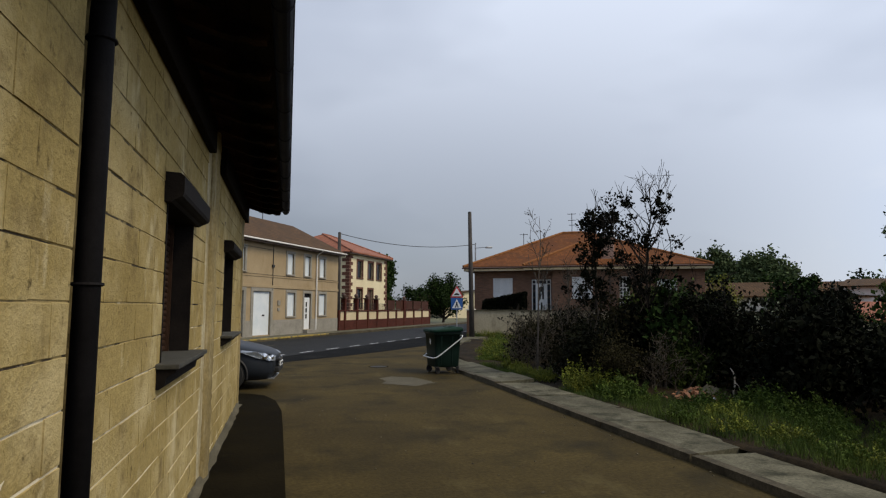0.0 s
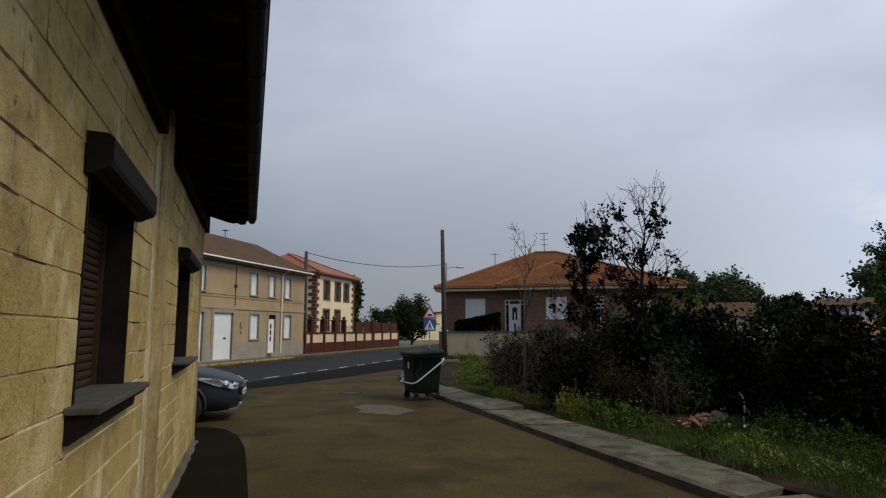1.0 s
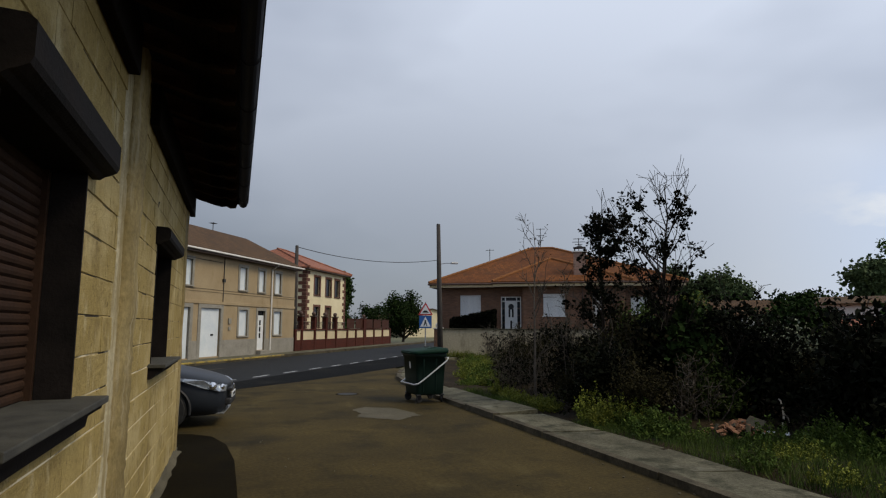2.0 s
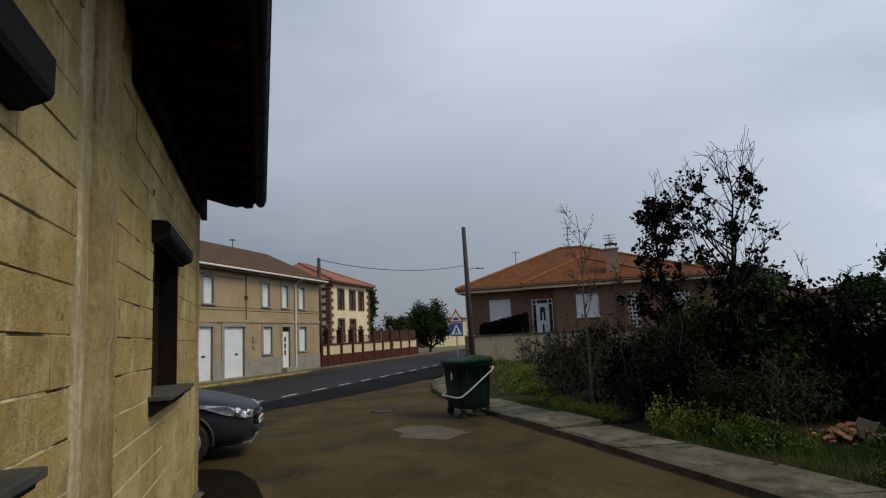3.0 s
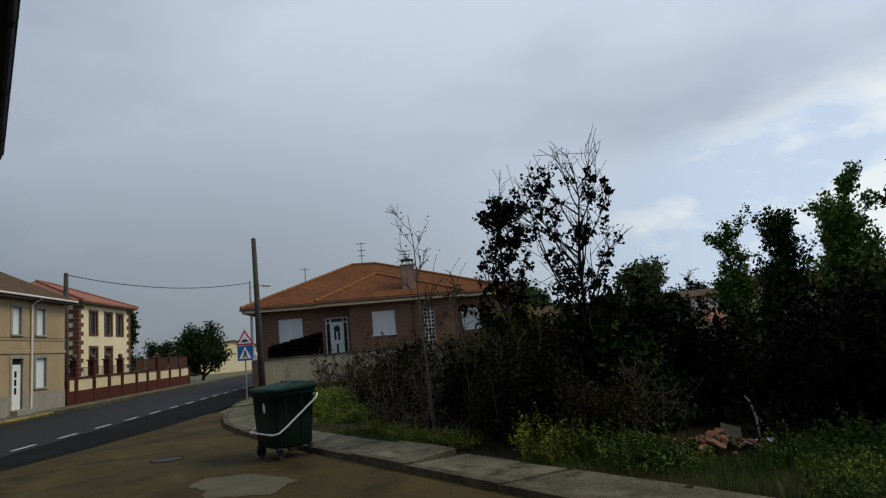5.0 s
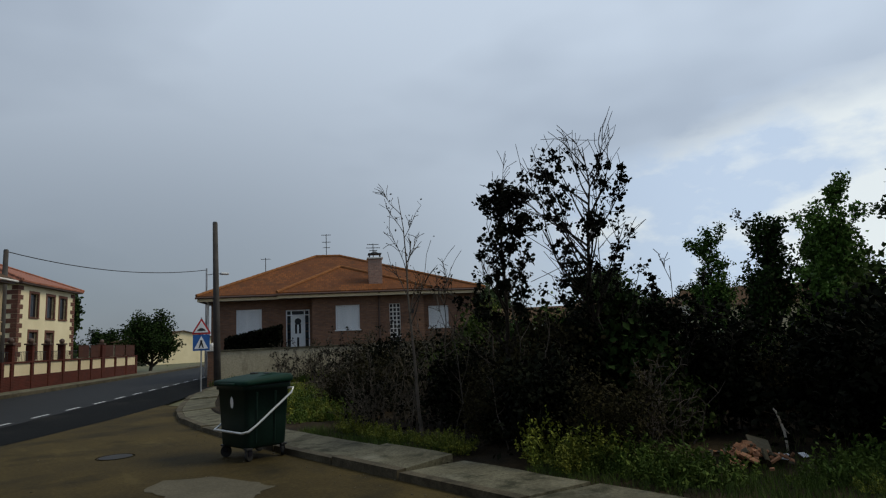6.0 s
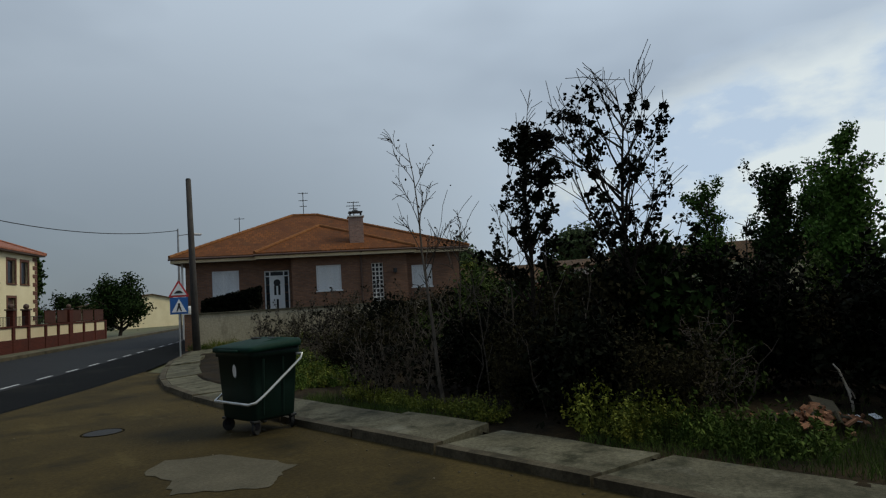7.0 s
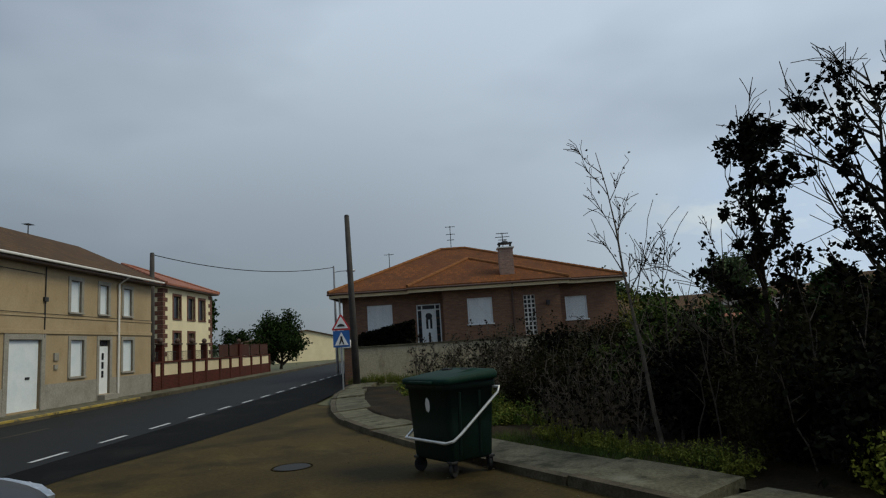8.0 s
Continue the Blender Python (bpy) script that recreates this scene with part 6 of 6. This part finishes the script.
# pale dead stems at the thicket's edge
for i, (x, y, dx, dy, h) in enumerate(((6.55, 14.75, 0.03, 0.02, 0.95), (6.5, 12.6, -0.10, 0.25, 1.15), (6.55, 12.35, 0.06, -0.05, 0.8), (6.7, 15.6, 0.1, 0.5, 0.8), (8.1, 11.0, 0.5, -0.3, 0.9), (8.9, 9.6, 0.15, -0.1, 1.2), (7.2, 13.3, -0.1, 0.3, 1.3), (6.9, 13.9, 0.12, 0.2, 2.0), (7.0, 12.1, -0.15, 0.12, 1.9), (7.25, 14.5, 0.3, -0.2, 1.7), (6.8, 11.7, 0.2, 0.3, 1.3), (7.1, 12.9, -0.2, -0.15, 2.3), (6.75, 15.1, 0.15, -0.3, 1.6))):
    st = thing("dead_stem", pose(x, y, 0.0), "thin pale dead stem standing in the scrub", "stem", "dead stems")
    rs = np.random.default_rng(400 + i)
    q = [Vector((dx * f, dy * f, h * f - 0.05)) + Vector((rs.normal(), rs.normal(), 0)) * 0.045 * f ** 0.5 for f in np.linspace(0, 1, 7)]
    bm = B()
    tube(bm, q, [0.011, 0.0105, 0.0095, 0.008, 0.0065, 0.005, 0.003], 6)
    part("stalk", bm, M["twig"], st)
    for k in (2, 3, 4, 5):
        e = Vector((rs.normal() * 0.12, rs.normal() * 0.12, 0.13 * h))
        bm = B()
        tube(bm, [q[k], q[k] + e * 0.5 + Vector((0.012, -0.008, 0)), q[k] + e], [0.006, 0.0045, 0.0025], 5)
        part("side_twig", bm, M["twig"], st)

# bleached branch beside the rubble
st = thing("bleached_branch", pose(8.45, 9.92, 0.03), "bleached bare branch standing in the weeds", "branch")
bm = B()
tube(bm, [(-0.02, 0.02, -0.05), (-0.04, 0.02, 0.14), (0.03, 0.06, 0.25), (0.07, 0.11, 0.36), (0.08, 0.15, 0.47), (0.05, 0.19, 0.54)], [0.014, 0.014, 0.016, 0.014, 0.012, 0.007], 7)
part("stick", bm, M["pale_stick"], st, "", True)
bm = B()
tube(bm, [(0.05, 0.09, 0.31), (0.10, 0.04, 0.22), (0.09, 0.02, 0.16)], [0.010, 0.008, 0.004], 6)
part("side_twig", bm, M["pale_stick"], st)

# broken tiles and rubble
rng = np.random.default_rng(9)
heap = thing("rubble_heap", pose(7.75, 10.12, 0.05), "small heap of broken terracotta tiles and debris", "rubble")
for i in range(110):
    r, an = abs(rng.normal()) * 0.24, rng.uniform(0, 6.28)
    s = rng.uniform(0.022, 0.065)
    bm = box(B(), -s, s, -s * 0.6, s * 0.6, -0.012, 0.012, 0.003)
    for v in bm.verts:
        v.co.z += 0.35 * v.co.y * v.co.y / s
    q = part("tile_shard", bm, M["terracotta"] if i % 4 else M["patch"], heap)
    q.location = (r * math.cos(an) * 1.1, r * math.sin(an), 0.02 + max(0, 0.15 - 0.35 * r) * rng.uniform(0.3, 1.1))
    q.rotation_euler = (rng.normal() * 0.5, rng.normal() * 0.5, rng.uniform(0, 6.28))
q = part("board", box(B(), -0.17, 0.17, -0.12, 0.12, -0.01, 0.01, 0.003), M["patch"], heap, "grey broken board")
q.location, q.rotation_euler = (0.28, -0.02, 0.14), (0.3, -0.25, 0.5)
for i in range(5):
    q = part("paper_scrap", box(B(), -0.06, 0.06, -0.035, 0.035, -0.004, 0.004, 0.002), M["sign_white"], heap)
    q.location, q.rotation_euler = (0.30 + rng.normal() * 0.14, -0.28 + rng.normal() * 0.07, 0.03), (rng.normal() * 0.2, rng.normal() * 0.2, rng.uniform(0, 6))


# weeds and grass along the pavement
def weed(seed, h, w, leaf, n, size, label, stalks=26):
    rng = np.random.default_rng(seed)
    t = thing("weed_clump", pose(0, 0, -40), label, "weeds", "weeds along the pavement")
    bm = B()
    pts = []
    for k in range(stalks):
        an, rr = rng.uniform(0, 6.28), w * math.sqrt(rng.uniform())
        p = Vector((rr * math.cos(an) * 0.55, rr * math.sin(an) * 0.55, -0.03))
        q = Vector((rr * math.cos(an), rr * math.sin(an), h * rng.uniform(0.5, 1.1) * (1.1 - 0.5 * rr / w)))
        m = p.lerp(q, 0.5) + Vector((rng.normal() * 0.02, rng.normal() * 0.02, 0.05 * h))
        tube(bm, [p, m, q], [0.004, 0.003, 0.0015], 4, False)
        for f in np.linspace(0.1, 1.0, n):
            pts.append(tuple((p.lerp(m, f * 2) if f < 0.5 else m.lerp(q, f * 2 - 1)) + Vector(rng.normal(size=3) * 0.022)))
    part("stalk_tuft", bm, M["grass"], t)
    part("leafage", leaf_mesh("leafage", pts, size, M[leaf], rng, long=2.2), None, t)["kind"] = "stuff"
    return t


wk = [weed(201, 0.55, 0.42, "leaf_yellow", 34, 0.021, "bushy yellow-green weed clump by the kerb", 44), weed(202, 0.30, 0.34, "leaf_yellow", 28, 0.019, "low yellow-green weeds at the pavement edge", 34), weed(203, 0.32, 0.38, "weed_green", 28, 0.020, "low dark green weeds at the pavement edge", 32)]
rng = np.random.default_rng(88)
where = [(6.25, 11.75, 0, 1.1), (6.45, 11.25, 0, 1.0), (6.15, 11.3, 0, 0.8)]
where += [(6.25 + rng.uniform(-0.15, 0.2), y, 1, rng.uniform(0.7, 1.1)) for y in np.arange(13.3, 16.4, 0.34)]
where += [(6.5 + rng.uniform(-0.3, 0.5), y, 2, rng.uniform(0.8, 1.3)) for y in np.arange(9.9, 11.1, 0.2)]
where += [(6.3 + rng.uniform(-0.2, 0.2), y, rng.choice([1, 2]), rng.uniform(0.6, 0.9)) for y in np.arange(10.2, 11.2, 0.4)]
where += [(6.2 + rng.uniform(-0.2, 1.6), y, rng.choice([2, 2, 1]), rng.uniform(0.55, 1.0)) for y in np.arange(3.4, 9.3, 0.16)]
where += [(7.3 + rng.uniform(-0.5, 0.9), y, 2, rng.uniform(1.0, 1.5)) for y in np.arange(7.6, 9.2, 0.2)]
where += [(7.6 + rng.uniform(-0.2, 1.3), y, 2, rng.uniform(0.7, 1.0)) for y in np.arange(4.0, 8.9, 0.36)]
where += [(6.35 + (y - 18) * 0.36 + rng.uniform(-0.1, 1.3), y, rng.choice([1, 1, 2]), rng.uniform(0.8, 1.4)) for y in np.arange(17.4, 27.5, 0.17)]
for lx in np.arange(-8.4, 3.0, 0.30):
    p = H3 @ Vector((lx, -5.5 - rng.uniform(0, 0.9), 0))
    where.append((p.x, p.y, rng.choice([0, 1, 2]), rng.uniform(0.7, 1.3)))
for x, y, k, s in where:
    copy_thing(wk[k], pose(x, y, 0.05, 0, 0, rng.uniform(0, 360)) @ Matrix.Diagonal((s, s, s, 1)))
for k in wk:
    for o in (*k.children_recursive, k):
        bpy.data.objects.remove(o)


def grass(n, seed):
    rng = np.random.default_rng(seed)
    xy = np.empty((n, 2))
    xy[:, 1] = rng.uniform(2.0, 17.0, n)
    xy[:, 0] = 5.78 + abs(rng.normal(size=n)) * np.where(xy[:, 1] < 10.6, 1.3, 0.30)
    xy = xy[(xy[:, 1] < 10.4) | ((rng.uniform(size=n) < 0.45) & ((xy[:, 1] < 11.7) | (xy[:, 1] > 13.3)))]
    n = len(xy)
    h = rng.uniform(0.05, 0.17, n) * np.where(xy[:, 1] < 9.6, 1.1, 0.8)
    an = rng.uniform(0, 6.28, n)
    w = np.stack([np.cos(an), np.sin(an)], 1) * 0.0045
    tip = rng.normal(size=(n, 2)) * 0.045
    v = np.zeros((n, 3, 3))
    z0 = np.array([0.05 + 0.12 * noise.noise(Vector((x * 0.6, y * 0.6, 0))) for x, y in xy])
    v[:, 0, :2], v[:, 1, :2], v[:, 2, :2] = xy - w, xy + w, xy + tip
    v[:, 0, 2] = v[:, 1, 2] = z0
    v[:, 2, 2] = z0 + h + 0.02
    me = bpy.data.meshes.new("grass")
    me.from_pydata(v.reshape(-1, 3).tolist(), [], (np.arange(n)[:, None] * 3 + np.arange(3)).tolist())
    me.materials.append(M["grass"])
    return me


solo("grass", grass(26000, 4), None, "short green grass along the lot's edge", "grass", kind="stuff")
# crumbs, grit and dead leaves on the lane
rng = np.random.default_rng(17)
bm = B()
for i in range(150):
    x, y = rng.uniform(0.6, 4.8), rng.uniform(2, 19)
    if i % 2:
        x = 4.79 - abs(rng.normal()) * 0.22
    s = rng.uniform(0.004, 0.013)
    m = pose(x, y, 0.004, rng.uniform(-20, 20), rng.uniform(-20, 20), rng.uniform(0, 360))
    box(bm, -s, s, -s * 0.7, s * 0.7, -0.004, s * 0.5, 0, m)
solo("grit", bm, M["kerb_grit"], "scattered grit and crumbs on the lane", "grit", kind="stuff")
# clipped dark hedge on the bungalow's terrace
rng = np.random.default_rng(61)
n = 9000
u = rng.uniform(-8.8, -6.15, n)
top = 2.05 + 0.55 * (u + 8.8) / 2.65 + rng.normal(size=n) * 0.04
hp = np.stack([u, rng.uniform(-2.2, -1.5, n), 1.05 + (top - 1.05) * np.sqrt(rng.uniform(size=n))], 1)
hedge = thing("dark_hedge", H3, "clipped dark hedge sloping up to the door", "hedge")
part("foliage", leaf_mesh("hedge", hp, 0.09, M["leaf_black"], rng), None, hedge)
bm = B()
for x in np.arange(-8.6, -6.2, 0.4):
    tube(bm, [(x, -1.85, 1.05), (x, -1.85, 2.0)], 0.02, 5)
part("branchwork", bm, M["bark"], hedge)


# ---- distance ----
def far_house(x, y, turn, length, depth, eave, ridge, wall, roof, label, windows=()):
    t = thing("far_house", pose(x, y, 0, 0, 0, turn), label, "house", "houses in the distance")
    bm = B()
    wall_with_holes(bm, -length / 2, length / 2, -0.05, eave, 0, 0.3, windows)
    part("wall", bm, M[wall], t)
    bm = B()
    prof = [(0.31, -0.05), (depth, -0.05), (depth, eave), (depth / 2, ridge - 0.1), (0.31, eave)]
    for x0 in (-length / 2, length / 2 - 0.3):
        bm = B()
        a = [bm.verts.new((x0, py, pz)) for py, pz in prof]
        b = [bm.verts.new((x0 + 0.3, py, pz)) for py, pz in prof]
        for k in range(5):
            bm.faces.new((a[k], a[(k + 1) % 5], b[(k + 1) % 5], b[k]))
        bm.faces.new(a)
        bm.faces.new(b)
        part("gable", bm, M[wall], t)
    bm = B()
    rp = [(-0.35, eave), (depth / 2, ridge), (depth + 0.35, eave), (depth + 0.35, eave - 0.1), (depth / 2, ridge - 0.12), (-0.35, eave - 0.1)]
    a = [bm.verts.new((-length / 2 - 0.3, py, pz)) for py, pz in rp]
    b = [bm.verts.new((length / 2 + 0.3, py, pz)) for py, pz in rp]
    for k in range(6):
        bm.faces.new((a[k], a[(k + 1) % 6], b[(k + 1) % 6], b[k]))
    bm.faces.new(a)
    bm.faces.new(b)
    part("roof", bm, M[roof], t)
    for a, b, c, d in windows:
        part("pane", box(B(), a, b, 0.12, 0.16, c, d), M["glass_dark"], t)
    return t


far_house(35.5, 38.5, -45, 13, 6, 2.6, 3.75, "white_wall", "old_tile", "long low white house with a brown tile roof")
far_house(40.6, 32.3, -58, 8, 6, 3.3, 3.9, "white_wall", "old_tile", "white house behind the thicket", [(-2.0, -1.0, 1.4, 2.5)])
far_house(34.6, 28.4, -35, 8, 5, 1.05, 2.15, "cream", "red_tile", "low house with an orange tile roof")
far_house(33.0, 101, 98, 11, 9.4, 3.3, 4.4, "yellow_wall", "old_tile", "pale yellow house where the road bends", [(-2.5, -1.3, 1.2, 2.4), (1.0, 2.2, 1.2, 2.4)])
far_house(58, 30, -70, 14, 7, 3.4, 5.2, "cream", "old_tile", "tile-roofed house in the distance")
FT = "distant trees"
for i, (x, y, h, w) in enumerate(((57.2, 80.8, 7.4, 2.7), (59.0, 79.2, 8.2, 2.7), (60.7, 77.8, 8.7, 2.7), (62.4, 76.2, 8.4, 2.7), (64.1, 74.8, 8.6, 2.7), (65.7, 73.2, 8.2, 2.7), (67.2, 71.9, 7.3, 2.6))):
    tree("poplar_tree", x, y, h, 30, w, 0.25, "leaf_far", 5200, 0.32, 0.50, "distant grey-green poplar in a row", 70 + i, up=1.6, forks=4, start=0.1, group=FT, least=0.03)
tree("round_tree", 89.5, 69, 9.8, 34, 5.2, 0.35, "leaf_far", 6000, 0.45, 0.6, "distant round-headed green tree", 81, up=0.7, forks=5, start=0.15, group=FT, least=0.04)
tree("roadside_tree", 17.2, 66.7, 3.6, 34, 2.9, 0.16, "leaf_dark", 11000, 0.15, 0.24, "dark round tree beside the road", 82, up=0.5, forks=5, start=0.08, group=FT, least=0.015)
for i, (x, y, h) in enumerate(((12.2, 79.5, 8.0), (13.4, 81.0, 7.4))):
    tree("poplar_tree", x, y, h, 26, 1.5, 0.18, "leaf_dark", 4000, 0.26, 0.26, "slim dark tree behind the yellow house", 90 + i, up=2.2, forks=4, start=0.1, group=FT, least=0.02)
for i, (x, y, h, w) in enumerate(((150, 84, 10, 7), (160, 74, 9, 7), (141, 92, 8, 6), (30, 47, 3.0, 2.2), (44, 48, 3.6, 2.6), (50, 44, 3.2, 2.4), (22.5, 108, 4, 3))):
    tree("far_tree", x, y, h, 26, w, 0.25, "leaf_dark", 3200, 0.4 if h > 7 else 0.22, 0.6 if h > 7 else 0.3, "dark far-off tree on the skyline", 95 + i, up=0.6, forks=4, start=0.05, group=FT, least=0.03)
# low ridge on the horizon
bm = B()
ring = []
for a in np.linspace(-0.3, 1.9, 60):
    d = 420
    h = 5.5 + 4.5 * noise.noise(Vector((a * 3.1, 2.0, 0))) + 2 * noise.noise(Vector((a * 11, 5.0, 0)))
    ring.append([bm.verts.new((d * math.sin(a), d * math.cos(a), -1)), bm.verts.new(((d + 60) * math.sin(a), (d + 60) * math.cos(a), max(1.5, h))), bm.verts.new(((d + 200) * math.sin(a), (d + 200) * math.cos(a), -1))])
for r0, r1 in zip(ring, ring[1:]):
    for k in range(2):
        bm.faces.new((r0[k], r0[k + 1], r1[k + 1], r1[k]))
solo("far_ridge", bm, M["hill"], "low green ridge on the horizon", "backdrop", kind="structure", smooth=True)


# ---- blocks of the stone house ----
def block_mesh(ln, ht, seed):
    rng = np.random.default_rng(seed)
    bm = B()
    c = 0.003
    prof = [(-0.02, 0.0), (-0.005, 0.0), (0.0, c)]
    rings = []
    for d, inset in prof:
        rings.append([bm.verts.new((d + (rng.normal() * 0.0012 if d == 0 else 0), y + rng.normal() * 0.0004, z + rng.normal() * 0.0012)) for y, z in ((inset * 0.15, inset), (ln - inset * 0.15, inset), (ln - inset * 0.15, ht - inset), (inset * 0.15, ht - inset))])
    for r0, r1 in zip(rings, rings[1:]):
        for k in range(4):
            bm.faces.new((r0[k], r0[(k + 1) % 4], r1[(k + 1) % 4], r1[k]))
    bm.faces.new(rings[-1])
    return mesh_of(bm, "block", M["block"])


CH, BL, GAP = 0.1915, 0.398, 0.0014
full = [block_mesh(BL - GAP, CH - g, 300 + i) for i, g in enumerate((0.004, 0.006, 0.008, 0.010, 0.005, 0.007))]
rng = np.random.default_rng(41)
gone = [(2.64, 2.965, -1, 4), (6.44, 6.87, -1, 4), (10.89, 12, -1, 4), (W1[0], W1[1], SILL - 0.06, HEAD + 0.10), (W2[0], W2[1], SILL - 0.06, HEAD + 0.10)]
rest = B()
for k in range(18):
    z0 = -0.042 + CH * k
    y = -14.0 - (BL / 2 if k % 2 else 0) + 0.155
    while y < 11.2:
        spans = [(y, y + BL - GAP)]
        for a, b, c, d in gone:
            if z0 + CH * 0.5 > c and z0 + CH * 0.5 < d:
                spans = [q for s in spans for q in ((s[0], min(s[1], a)), (max(s[0], b), s[1])) if q[1] - q[0] > 0.03]
        for a, b in spans:
            whole = b - a > BL - GAP - 0.001
            if 1.9 < a < 8.6:
                q = part("block", full[rng.integers(0, 6)] if whole else block_mesh(b - a, CH - 0.006, 500 + k), None, core)
                q.location = (WX + rng.uniform(-0.0015, 0.0015), a, z0 + 0.003)
            else:
                dx = rng.uniform(-0.0015, 0.0015)
                box(rest, WX - 0.02, WX + dx, a, b, z0 + 0.003, z0 + CH - 0.004)
        y += BL
q = part("blockwork", rest, M["block"], core)
q["kind"] = "stuff"
